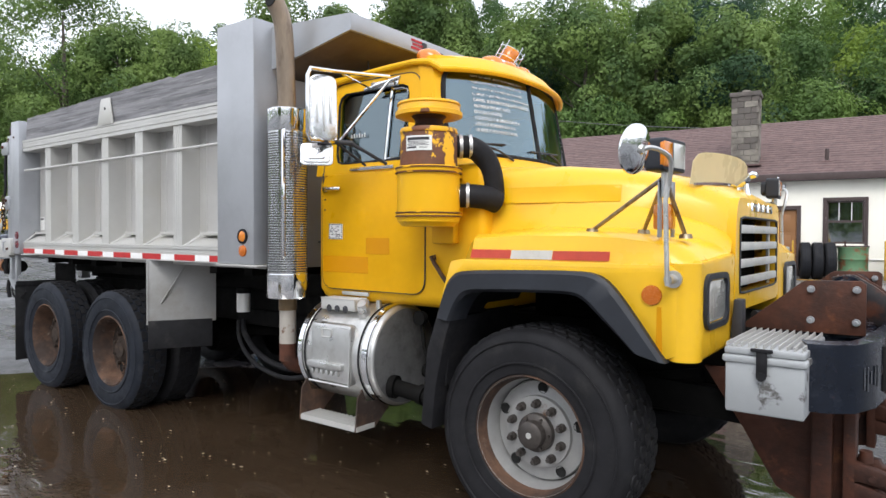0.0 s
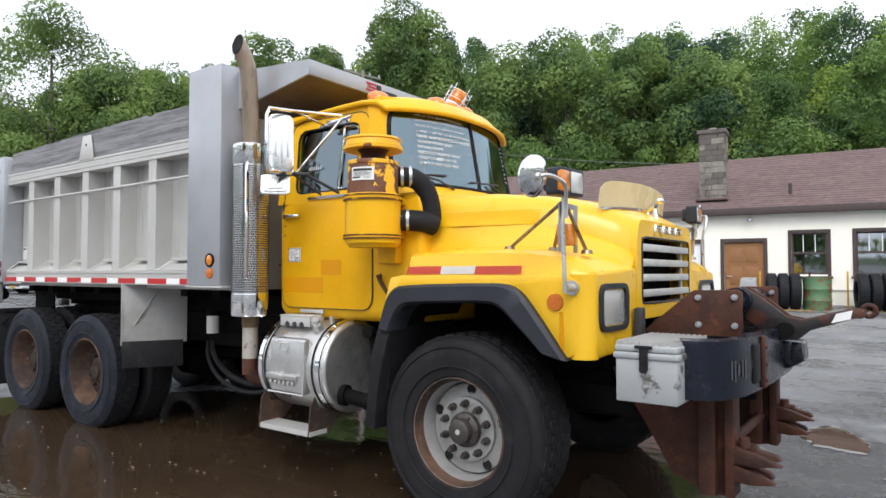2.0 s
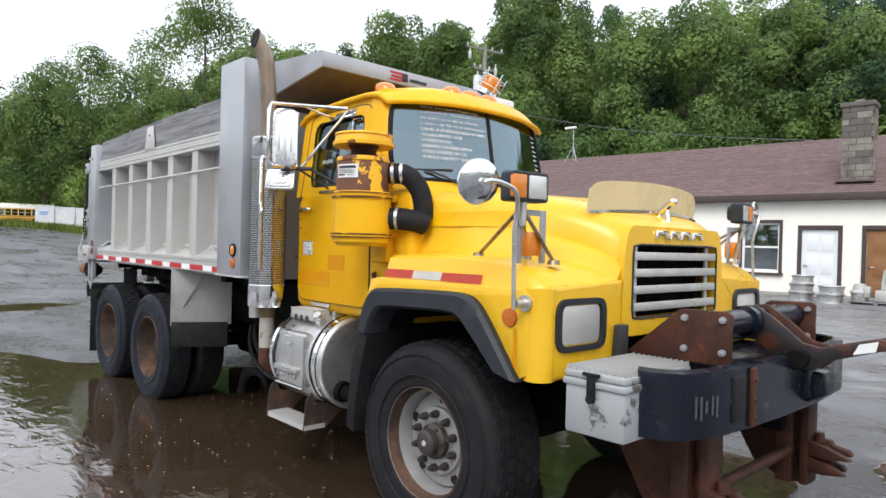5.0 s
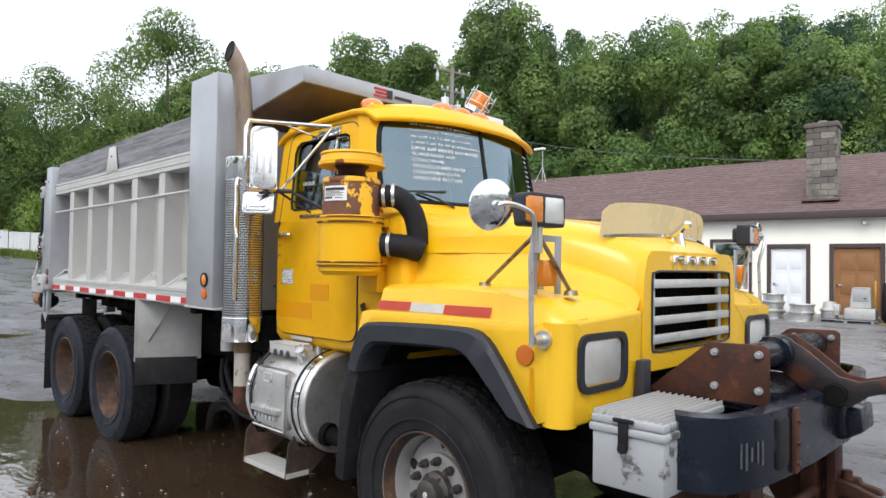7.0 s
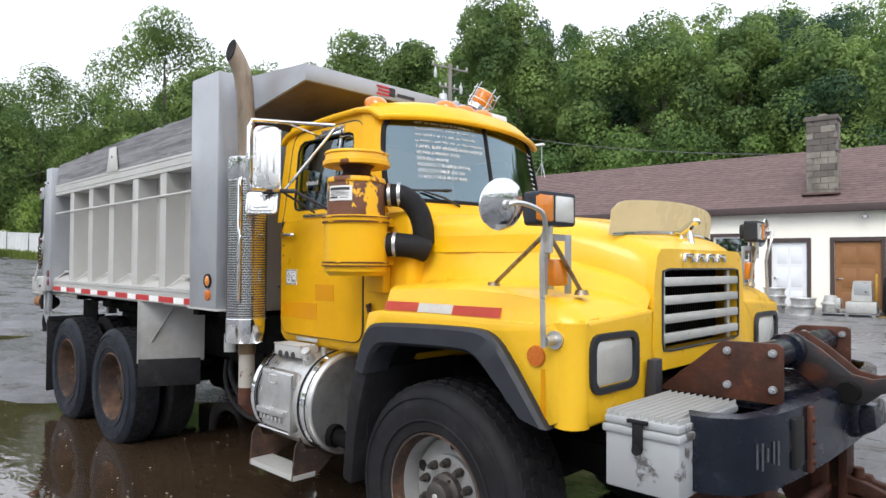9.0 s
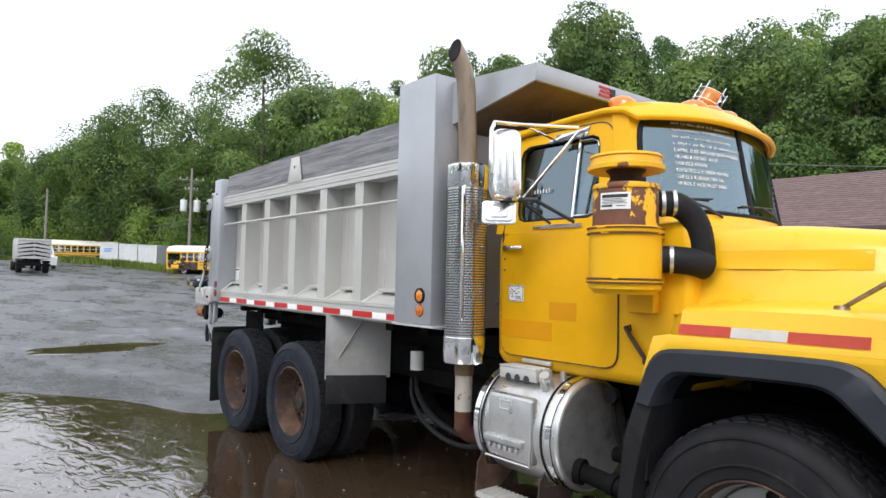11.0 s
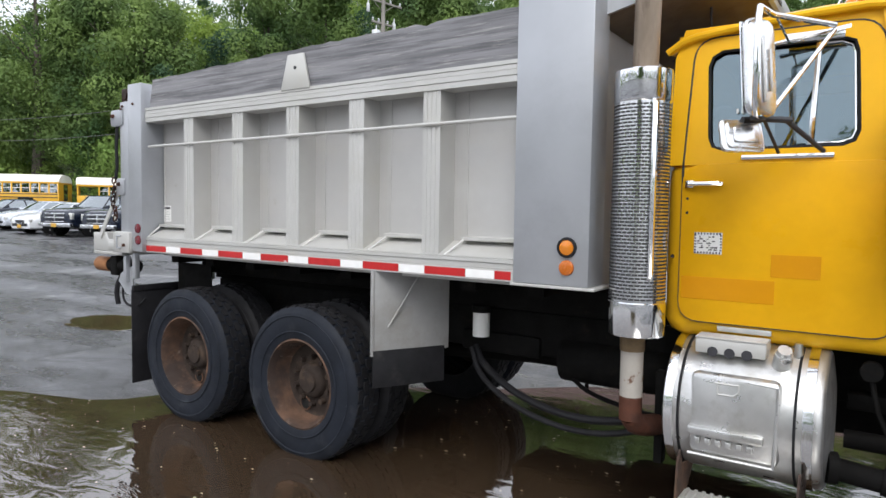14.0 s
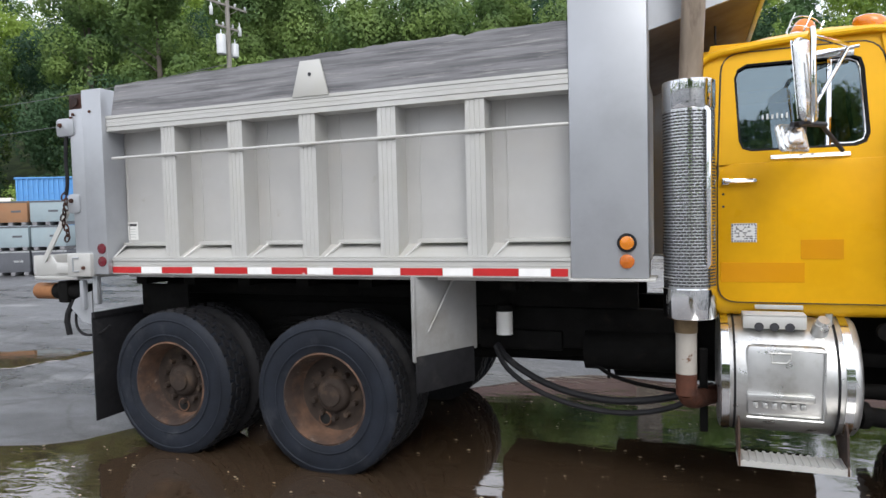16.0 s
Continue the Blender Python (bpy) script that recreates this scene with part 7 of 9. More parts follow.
def softened(pts, n=40):
    """A smooth curve near the corners of an open line, as n even points."""
    for _ in range(3):
        q = [pts[0]]
        for a, c in zip(pts, pts[1:]):
            q += [(a[0] * 0.75 + c[0] * 0.25, a[1] * 0.75 + c[1] * 0.25), (a[0] * 0.25 + c[0] * 0.75, a[1] * 0.25 + c[1] * 0.75)]
        pts = q + [pts[-1]]
    d = np.concatenate([[0], np.cumsum([math.hypot(c[0] - a[0], c[1] - a[1]) for a, c in zip(pts, pts[1:])])])
    t = np.linspace(0, d[-1], n)
    return list(zip(np.interp(t, d, [v[0] for v in pts]), np.interp(t, d, [v[1] for v in pts])))


def regular(poly, n=48):
    """The outline again, with n corners at even angles about its middle."""
    pts = [Vector((*p, 0)) for p in poly]
    c = sum(pts, Vector()) / len(pts)
    out = []
    for k in range(n):
        d = Vector((math.cos(2 * math.pi * k / n + 0.05), math.sin(2 * math.pi * k / n + 0.05), 0))
        best = None
        for i in range(len(pts)):
            p, q = pts[i] - c, pts[(i + 1) % len(pts)] - c
            e = q - p
            den = d.x * e.y - d.y * e.x
            if abs(den) < 1e-9:
                continue
            t = (p.x * e.y - p.y * e.x) / den
            s = (p.x * d.y - p.y * d.x) / den
            if t > 0 and -1e-6 <= s <= 1 + 1e-6:
                best = t if best is None else max(best, t)
        out.append((c.x + d.x * best, c.y + d.y * best))
    return out


framed(b, regular(nose, 72), regular(hole, 72), "x", 6.66, 6.742)
part("nose", b, YELLOW_HOOD, hood, "yellow nose round the grille")
b = bm_()
edge = regular(hole, 72)
tube(b, [(6.743, y, z) for y, z in edge] + [(6.743, *edge[0])], 0.0065, 6)
part("grille_trim", b, PLASTIC_BLACK, hood, "thin dark grille edging")
b = bm_()
rad = [(-0.455, 6.60)]
for k in range(30):
    y0 = -0.45 + k * 0.03
    rad += [(y0, 6.620), (y0, 6.626), (y0 + 0.012, 6.626), (y0 + 0.012, 6.620)]
rad += [(0.455, 6.620), (0.455, 6.60)]
prism(b, [(x, y) for y, x in rad], "z", 1.262, 1.648)
part("radiator_core", b, FRAME_BLACK, hood, "black radiator core")
for z in (1.590, 1.500, 1.410, 1.318):
    b = bm_()
    box(b, 6.715, 6.748, -0.448, 0.448, z - 0.022, z + 0.022, 0.006)
    part("grille_bar", b, WORN_SLAT, hood, "worn plated grille bar")
for y in (-0.395, 0.395):
    b = bm_()
    box(b, 6.70, 6.716, y - 0.018, y + 0.018, 1.262, 1.648, 0.003)
    part("grille_support", b, WORN_SLAT, hood)
# emblem blocks and ornament
for k, (y0, y1) in enumerate(((-0.262, -0.128), (-0.112, -0.005), (0.010, 0.122), (0.138, 0.262))):
    b = bm_()
    t = [(y0, 1.688), (y0 + 0.03, 1.688), (y0 + 0.035, 1.712), (y1 - 0.035, 1.712), (y1 - 0.03, 1.688), (y1, 1.688), (y1 - 0.012, 1.732), (y0 + 0.012, 1.732)]
    prism(b, t, "x", 6.740, 6.756, 0.003)
    part("emblem_block", b, CHROME, hood, "chrome emblem block")
b = bm_()
loft(b, [ring(Vector(p), d, r, 12) for p, d, r in (((6.60, 0, 1.835), (0.8, 0, 0.6), 0.004), ((6.612, 0, 1.843), (0.8, 0, 0.5), 0.017), ((6.640, 0, 1.858), (0.85, 0, 0.5), 0.021), ((6.665, 0, 1.876), (0.75, 0, 0.65), 0.024), ((6.682, 0, 1.896), (0.8, 0, 0.6), 0.018), ((6.698, 0, 1.905), (1, 0, 0.1), 0.021), ((6.720, 0, 1.903), (1, 0, -0.1), 0.016), ((6.727, 0, 1.901), (1, 0, -0.1), 0.004))])
cyl(b, (6.672, 0, 1.785), (6.664, 0, 1.87), 0.021, 0.012, 10), cyl(b, (6.625, 0, 1.80), (6.622, 0, 1.85), 0.014, 0.010, 8)
part("hood_ornament", b, CHROME, hood, "small plain chrome hood ornament")
# smoked deflector
b = bm_()
rows_s = []
for f in np.linspace(0, 1, 5):
    rows_s.append([Vector((6.60 - 0.07 * abs(u) ** 2 + 0.015 * f, u * 0.575, 1.845 - 0.025 * abs(u) ** 2 + f * (0.165 - 0.045 * abs(u) ** 16))) for u in np.linspace(-1, 1, 25)])
loft(b, rows_s, closed=False)
bmesh.ops.recalc_face_normals(b, faces=b.faces[:])
bmesh.ops.solidify(b, geom=b.faces[:], thickness=0.004)
part("bug_deflector", b, SMOKE, hood, "amber smoked plastic bug deflector")
b = bm_()
loft(b, [[Vector((6.608 - 0.07 * abs(u) ** 2 + dx, u * 0.575, 1.835 - 0.025 * abs(u) ** 2 + dz)) for u in np.linspace(-1, 1, 25)] for dx, dz in ((0.0, 0.0), (0.010, 0.003), (0.010, 0.016), (0.003, 0.019))], closed=False)
part("deflector_rail", b, CHROME, hood)

for s in (-1, 1):
    # fender side with its arch, and the front corner with the headlamp
    b = bm_()
    arch = [(5.425, 1.125), (5.465, 1.25), (5.535, 1.33), (5.60, 1.345), (6.24, 1.365), (6.32, 1.345), (6.40, 1.26), (6.585, 1.02)]
    prism(b, [(5.405, 1.125), (5.425, 1.25), (5.475, 1.41), (5.56, 1.425), (6.62, 1.425), (6.66, 1.40), (6.66, 1.03), (6.60, 1.005)] + arch[::-1], "y", *sorted((s * 1.172, s * 1.135)), 0.006)
    part("fender_side", b, YELLOW_HOOD, hood)
    b = bm_()
    prism(b, rounded_poly([(s * 0.56, 1.015), (s * 1.105, 1.005), (s * 1.105, 1.44), (s * 0.54, 1.47)], 0.02), "x", 6.56, 6.742, 0.018)
    part("fender_front", b, YELLOW_HOOD, hood)
    b = bm_()
    cyl(b, (6.672, s * 1.102, 1.006), (6.672, s * 1.102, 1.432), 0.0705, 0.0705, 28)
    part("fender_corner", b, YELLOW_HOOD, hood)
    outer = [(5.412, 1.105), (5.462, 1.27), (5.515, 1.345), (5.59, 1.368), (6.22, 1.388), (6.33, 1.372), (6.41, 1.30), (6.625, 1.0)]
    inner = [(5.50, 1.09), (5.545, 1.19), (5.60, 1.245), (5.66, 1.258), (6.16, 1.278), (6.235, 1.262), (6.295, 1.21), (6.48, 1.035)]
    outer, inner = softened(outer), softened(inner)
    b = bm_()
    prof = [(-1.135, 0.0), (-1.205, 0.0), (-1.222, 0.15), (-1.222, 0.85), (-1.20, 1.0), (-1.06, 1.0), (-1.06, 0.9), (-1.135, 0.2)]
    rows_f = []
    for o, i in zip(outer, inner):
        rows_f.append([Vector((o[0] + (i[0] - o[0]) * f, -s * y, o[1] + (i[1] - o[1]) * f)) for y, f in prof])
    loft(b, rows_f)
    part("fender_flare", b, PLASTIC_BLACK, hood, "faded black rubber fender flare")
    b = bm_()
    liner = [(5.41, 0.72), (5.44, 1.10), (5.56, 1.30), (6.25, 1.33), (6.40, 1.28), (6.56, 1.05)]
    lo_ = [[Vector((x, s * y, z)) for x, z in liner] for y in (1.13, 0.50)]
    loft(b, lo_, closed=False)
    bmesh.ops.recalc_face_normals(b, faces=b.faces[:])
    bmesh.ops.solidify(b, geom=b.faces[:], thickness=0.012)
    part("wheel_liner", b, RUBBER, hood, "black inner wheel liner")
    b = bm_()
    prism(b, [(5.30, 0.50), (5.34, 0.92), (5.40, 1.10), (5.50, 1.11), (5.45, 0.95), (5.40, 0.72), (5.375, 0.48)], "y", *sorted((s * 1.20, s * 0.72)), 0.01)
    part("splash_skirt", b, RUBBER, hood, "black rubber splash skirt behind the wheel")
    # headlamp
    b = bm_()
    framed(b, regular(rounded_poly([(s * 1.085, 1.135), (s * 0.705, 1.135), (s * 0.705, 1.385), (s * 1.085, 1.385)], 0.072, 8), 48), regular(rounded_poly([(s * 1.052, 1.162), (s * 0.742, 1.162), (s * 0.742, 1.358), (s * 1.052, 1.358)], 0.045, 8), 48), "x", 6.715, 6.758)
    hl = part("headlamp_bezel", b, PLASTIC_BLACK, hood, "blue-black headlamp bezel")
    b = bm_()
    prism(b, rounded_poly([(s * 1.047, 1.167), (s * 0.747, 1.167), (s * 0.747, 1.353), (s * 1.047, 1.353)], 0.045, 8), "x", 6.72, 6.748, 0.006)
    part("headlamp", b, LENS_WHITE, hl, "rectangular clear headlamp")
    b = bm_()
    lathe(b, [(0.045, 0.0), (0.042, -s * -0.010), (0.0, -s * -0.012)], (6.552, s * 1.173, 1.29), "y", 22)
    part("side_reflector", b, AMBER_REFLECTOR, hood, "round faded orange reflector")
    # fender mounted lamp and round mirror
    fm = thing_part("fender_mirror", truck)
    b = bm_()
    for p, q in (((6.22, 1.05, 1.575), (6.585, 1.16, 1.80)), ((6.63, 0.965, 1.55), (6.60, 1.16, 1.80)), ((6.42, 0.92, 1.57), (6.585, 1.14, 1.79))):
        tube(b, [(p[0], s * p[1], p[2]), (q[0], s * q[1], q[2])], 0.010, 7)
        cyl(b, (p[0], s * p[1], p[2] - 0.01), (p[0], s * p[1], p[2] + 0.012), 0.032, 0.026, 12)
    part("tripod_leg", b, TARNISHED, fm, "tarnished tripod legs on round feet")
    b = bm_()
    tube(b, [(6.645, s * 1.255, 1.34), (6.632, s * 1.25, 1.70), (6.645, s * 1.25, 1.78)], 0.0105, 8)
    tube(b, [(6.60, s * 1.16, 1.72), (6.60, s * 1.16, 1.86)], 0.018, 8)
    part("post", b, DULL_CHROME, fm, "bent chrome lamp post")
    b = bm_()
    cyl(b, (6.645, s * 1.17, 1.365), (6.645, s * 1.245, 1.365), 0.022, 0.018, 14), cyl(b, (6.645, s * 1.17, 1.365), (6.645, s * 1.185, 1.365), 0.038, 0.038, 16)
    part("lower_clamp", b, DULL_CHROME, fm, "worn chrome clamp")
    b = bm_()
    n_ = Vector((0.93, s * 0.20, -0.16)).normalized()
    c_ = Vector((6.56, s * 1.41, 1.905))
    loft(b, [ring(c_ + n_ * h, n_, r, 32) for h, r in ((-0.012, 0.004), (-0.010, 0.096), (-0.004, 0.103), (0.006, 0.103), (0.022, 0.075), (0.030, 0.035), (0.032, 0.004))])
    rmir = part("round_mirror", b, CHROME, fm, "round chrome convex mirror")
    b = bm_()
    q_ = c_ + n_ * 0.03
    tube(b, [q_, q_ + Vector((0.03, -s * 0.03, 0.012)), (6.645, s * 1.33, 1.90), (6.665, s * 1.27, 1.87), (6.645, s * 1.25, 1.76)], 0.010, 8, 2)
    cyl(b, q_, q_ + n_ * 0.012, 0.022, 0.016, 12)
    part("mirror_stem", b, DULL_CHROME, rmir, "bent mirror stem")
    b = bm_()
    m = Matrix.Translation((6.585, s * 1.145, 1.90)) @ Matrix.Rotation(radians(s * 6), 4, "Z")
    prism(b, rounded_poly([(-0.112, -0.070), (0.112, -0.070), (0.112, 0.070), (-0.112, 0.070)], 0.02, 5), 'x', -0.03, 0.052, 0.006, m), prism(b, rounded_poly([(-0.085, -0.05), (0.085, -0.05), (0.085, 0.05), (-0.085, 0.05)], 0.03, 5), 'x', -0.065, -0.028, 0.012, m)
    lb = part("lamp_box", b, PLASTIC_BLACK, fm, "black combination lamp housing")
    b = bm_()
    box(b, 0.044, 0.056, *sorted((s * 0.014, -s * 0.098)), -0.056, 0.056, 0.010, m)
    part("lamp_lens", b, LENS_WHITE, lb, "clear plough lamp lens")
    b = bm_()
    box(b, 0.030, 0.057, *sorted((s * 0.024, s * 0.1125)), -0.056, 0.056, 0.010, m)
    part("amber_lens", b, AMBER, lb, "amber indicator lens")
    b = bm_()
    for dy in (-0.085, 0.085):
        box(b, 6.575, 6.582, s * (1.075 + dy) - 0.022, s * (1.075 + dy) + 0.022, 1.545, 1.80, 0.002)
    box(b, 6.575, 6.582, s * 1.075 - 0.064, s * 1.075 + 0.064, 1.772, 1.80, 0.0)
    part("bracket_plate", b, GREY_METAL, fm, "punched galvanised bracket plate")
    b = bm_()
    box(b, 6.535, 6.605, *sorted((s * 1.022, s * 1.128)), 1.580, 1.695, 0.012)
    part("marker_lamp", b, AMBER, fm, "amber box marker lamp")
# tape on the fender side
for x0, x1, m_, nm in ((5.60, 5.838, RED_FADED, "red_tape"), (5.84, 6.068, WHITE_TAPE, "white_tape"), (6.07, 6.355, RED_FADED, "red_tape")):
    b = bm_()
    v = [b.verts.new(p) for p in ((x0, -1.1695, 1.432), (x1, -1.1695, 1.434), (x1, -1.155, 1.478), (x0, -1.155, 1.476))]
    b.faces.new(v)
    bmesh.ops.solidify(b, geom=b.faces[:], thickness=-0.006)
    part(nm, b, m_, hood)
b = bm_()
v = [b.verts.new(p) for p in ((6.575, -1.1745, 1.24), (6.595, -1.1745, 1.24), (6.60, -1.1745, 1.02), (6.572, -1.1745, 1.02))]
b.faces.new(v)
part("rust_run", b, YELLOW_PATCH, hood, "orange rust run below the reflector")

b = bm_()
prism(b, [(6.745, 1.05), (6.80, 1.05), (6.80, 1.245), (6.76, 1.245)], "y", -0.645, -0.575, 0.006)
part("hood_stop", b, INK, hood, "black rubber hood stop")

# ---- bumper, tool box and plough hitch ----
plan = [(7.125, -1.03), (7.20, -1.02), (7.285, -0.96), (7.345, -0.80), (7.37, -0.55), (7.385, -0.25), (7.39, 0.25), (7.37, 0.55), (7.345, 0.80), (7.285, 0.96), (7.20, 1.02), (7.10, 1.03), (6.92, 0.98)]
b = bm_()
rows_b = []
for i, (x, y) in enumerate(plan):
    n_ = Vector((1, 0, 0)) if 3 <= i <= 8 else Vector((0.5, -1 if y < 0 else 1, 0)).normalized()
    rows_b.append([Vector((x, y, 1.118)), Vector((x, y, 0.842)), Vector((x, y, 0.838)) - n_ * 0.06, Vector((x, y, 0.846)) - n_ * 0.055, Vector((x, y, 0.855)) - n_ * 0.012, Vector((x, y, 1.108)) - n_ * 0.012, Vector((x, y, 1.118)) - n_ * 0.06, Vector((x, y, 1.126)) - n_ * 0.055])
loft(b, rows_b)
bumper = part("bumper", b, BLACK_PAINT, truck, "scuffed black steel bumper with wrapped ends")
# black block paints the shade of a slot in the bumper
b = bm_()
box(b, 7.35, 7.3745, -0.675, -0.565, 0.885, 1.085, 0.012)
part("bumper_slot", b, DARK, bumper)
b = bm_()
box(b, 7.372, 7.388, -0.535, -0.49, 0.85, 1.11, 0.002)
for z in (0.89, 0.97, 1.06):
    cyl(b, (7.388, -0.512, z), (7.398, -0.512, z), 0.012, 0.010, 8)
part("rivet_strip", b, RUST, bumper, "rusty riveted strip")
b = bm_()
for k, (y, z, w, h) in enumerate(((-0.90, 0.93, 0.010, 0.09), (-0.875, 0.92, 0.012, 0.10), (-0.85, 0.95, 0.014, 0.05), (-0.82, 0.94, 0.010, 0.08), (-0.795, 0.93, 0.010, 0.09))):
    xx = float(np.interp(y, [-0.96, -0.80], [7.285, 7.345])) + 0.002
    box(b, xx, xx + 0.004, y, y + w, z, z + h)
part("scuffed_marking", b, WORN_MARK, bumper, "worn grey marking")
tb = thing_part("tool_box", truck)
b = bm_()
box(b, 6.845, 7.135, -1.135, -0.80, 0.822, 1.035, 0.010)
part("box_body", b, GREY_BOX, tb, "scuffed grey tool box")
b = bm_()
box(b, 6.835, 7.145, -1.147, -0.79, 1.030, 1.062, 0.010), box(b, 6.842, 7.138, -1.14, -0.60, 1.064, 1.094, 0.008)
lid = part("lid", b, GREY_BOX, tb, "grey tool box lid")
for k in range(11):
    b = bm_()
    x = 6.85 + k * 0.0275
    prism(b, [(x - 0.003, 1.095), (x + 0.003, 1.095), (x + 0.002, 1.112), (x - 0.002, 1.112)], "y", -1.13, -0.60)
    part("tread_bar", b, ALU, lid)
b = bm_()
box(b, 6.965, 7.005, -1.156, -1.146, 0.985, 1.085, 0.003), box(b, 6.945, 7.025, -1.160, -1.142, 1.082, 1.096, 0.003), cyl(b, (6.985, -1.146, 0.985), (6.985, -1.165, 0.985), 0.018, None, 10)
part("latch", b, RUBBER, tb, "black rubber latch")
pl = thing_part("plough_hitch", truck)
tri_ = [(6.76, 1.10), (7.03, 1.335), (7.05, 1.345), (7.265, 1.350), (7.285, 1.335), (7.285, 1.10)]
for y in (-0.525, 0.525):
    b = bm_()
    prism(b, tri_, "y", y - 0.012, y + 0.012, 0.003)
    ear = part("hitch_plate", b, RUST, pl, "rusty brown hitch ear plate")
    for x, z in ((7.07, 1.305), (7.25, 1.31), (7.07, 1.16), (7.25, 1.16)):
        b = bm_()
        cyl(b, (x, y - 0.012, z), (x, y - 0.026, z), 0.017, 0.016, 10), cyl(b, (x, y - 0.026, z), (x, y - 0.036, z), 0.010, 0.008, 6)
        part("bolt", b, GREY_METAL, ear)
b = bm_()
cyl(b, (7.17, -0.51, 1.275), (7.17, 0.51, 1.275), 0.062, None, 20), cyl(b, (7.17, -0.14, 1.275), (7.17, -0.02, 1.275), 0.078, None, 20), box(b, 6.9, 7.3, -0.50, 0.50, 1.06, 1.10, 0.01), box(b, 6.86, 6.96, -0.50, 0.50, 1.12, 1.20, 0.01)
part("lift_shaft", b, BLACK_PAINT, pl, "black round lift shaft")
for y in (-0.06, 0.075):
    b = bm_()
    prism(b, [(7.10, 1.34), (7.20, 1.355), (7.30, 1.29), (7.42, 1.19), (7.50, 1.175), (7.74, 1.245), (7.79, 1.24), (7.79, 1.20), (7.74, 1.19), (7.53, 1.115), (7.47, 1.06), (7.36, 1.05), (7.30, 1.10), (7.20, 1.18), (7.10, 1.22)], "y", y - 0.012, y + 0.012, 0.003)
    part("lift_arm", b, RUST if y > 0 else WORN_ARM, pl, "worn plough lift arm plate")
b = bm_()
cyl(b, (7.415, -0.11, 1.115), (7.415, 0.11, 1.115), 0.032, None, 18), cyl(b, (7.415, -0.125, 1.115), (7.415, -0.072, 1.115), 0.045, 0.045, 18)
part("pivot_pin", b, FRAME_BLACK, pl)
b = bm_()
t_ = bm_()
tube(t_, [(0.03 * math.cos(a), 0, 0.03 * math.sin(a)) for a in np.linspace(0, 6.283, 17)], 0.014, 8)
t_.transform(Matrix.Translation((7.805, 0.0, 1.232)))
merge(b, t_)
box(b, 7.70, 7.78, -0.05, 0.065, 1.19, 1.235, 0.01)
part("lift_eye", b, RUST, pl, "rusty lifting eye")
b = bm_()
prism(b, [(7.635, 1.162), (7.725, 1.187), (7.735, 1.236), (7.66, 1.214)], "y", -0.0745, -0.0725)
part("bare_patch", b, WHITE_TAPE, pl, "pale patch of flaked paint on the arm")
b = bm_()
prism(b, [(7.36, 1.04), (7.47, 1.03), (7.48, 0.92), (7.40, 0.87), (7.30, 0.88)], "y", 0.10, 0.32, 0.01), box(b, 7.34, 7.42, 0.05, 0.36, 0.90, 1.04, 0.01)
part("ram_block", b, BLACK_PAINT, pl)
for y in (-0.60, 0.60):
    b = bm_()
    prism(b, [(6.62, 0.90), (7.12, 0.90), (7.26, 0.86), (7.25, 0.30), (7.13, 0.28), (6.95, 0.36), (6.80, 0.62)], "y", y - 0.014, y + 0.014, 0.004), box(b, 7.10, 7.18, y - 0.09, y + 0.09, 0.30, 0.86, 0.006), box(b, 7.22, 7.265, y - 0.07, y + 0.07, 0.30, 0.86, 0.006)
    part("push_frame", b, RUST, pl, "rusty plough push frame leg")
    b = bm_()
    for z, ln_ in ((0.52, 0.20), (0.43, 0.17)):
        prism(b, [(7.26, z - 0.045), (7.34, z - 0.05), (7.26 + ln_, z - 0.025), (7.26 + ln_ - 0.02, z), (7.36, z + 0.015), (7.35, z + 0.04), (7.26, z + 0.04)], "y", y + 0.02, y + 0.07, 0.006), prism(b, [(7.26, z - 0.045), (7.34, z - 0.05), (7.26 + ln_ + 0.02, z - 0.03), (7.36, z + 0.015), (7.26, z + 0.04)], "y", y - 0.07, y - 0.02, 0.006)
    cyl(b, (7.33, y - 0.08, 0.50), (7.33, y + 0.08, 0.50), 0.016, None, 10), cyl(b, (7.30, y, 0.55), (7.30, y, 0.60), 0.03, 0.025, 10)
    part("clevis", b, RUST, pl, "rusty clevis teeth")
b = bm_()
cyl(b, (7.16, -0.55, 0.48), (7.16, 0.55, 0.48), 0.03, None, 12), box(b, 7.12, 7.20, -0.55, 0.55, 0.74, 0.84, 0.01), tube(b, [(7.2, -0.30, 0.80), (7.36, 0.05, 0.88)], 0.03, 8)
part("cross_bar", b, RUST, pl)
b = bm_()
tube(b, [(6.80, -0.40, 1.15), (6.90, -0.2, 1.12), (6.95, 0.1, 1.14), (7.05, 0.45, 1.16)], 0.022, 8, 2)
part("hydraulic_hose", b, RUBBER, pl, "black hydraulic hoses")

# unseen beams, axle, oil pan and steering gear, added to block light under the nose
for y in (-0.50, 0.50):
    b = bm_()
    prism(b, [(5.25, 0.70), (6.95, 0.60), (7.15, 0.60), (7.15, 0.74), (6.95, 0.76), (5.25, 0.84)], "y", y - 0.045, y + 0.045, 0.006)
    part("push_beam", b, FRAME_BLACK, pl, "dark filler beam added to block light under the nose")
b = bm_()
prism(b, [(5.86, 0.42), (6.02, 0.42), (6.0, 0.56), (5.88, 0.56)], "y", -0.86, 0.86, 0.01), box(b, 5.72, 6.16, -0.50, -0.40, 0.56, 0.68, 0.01), box(b, 5.72, 6.16, 0.40, 0.50, 0.56, 0.68, 0.01), tube(b, [(5.68, -0.80, 0.47), (5.66, 0.0, 0.47), (5.68, 0.80, 0.47)], 0.024, 10)
part("front_axle", b, FRAME_BLACK, chassis, "grimy front axle beam with tie rod")
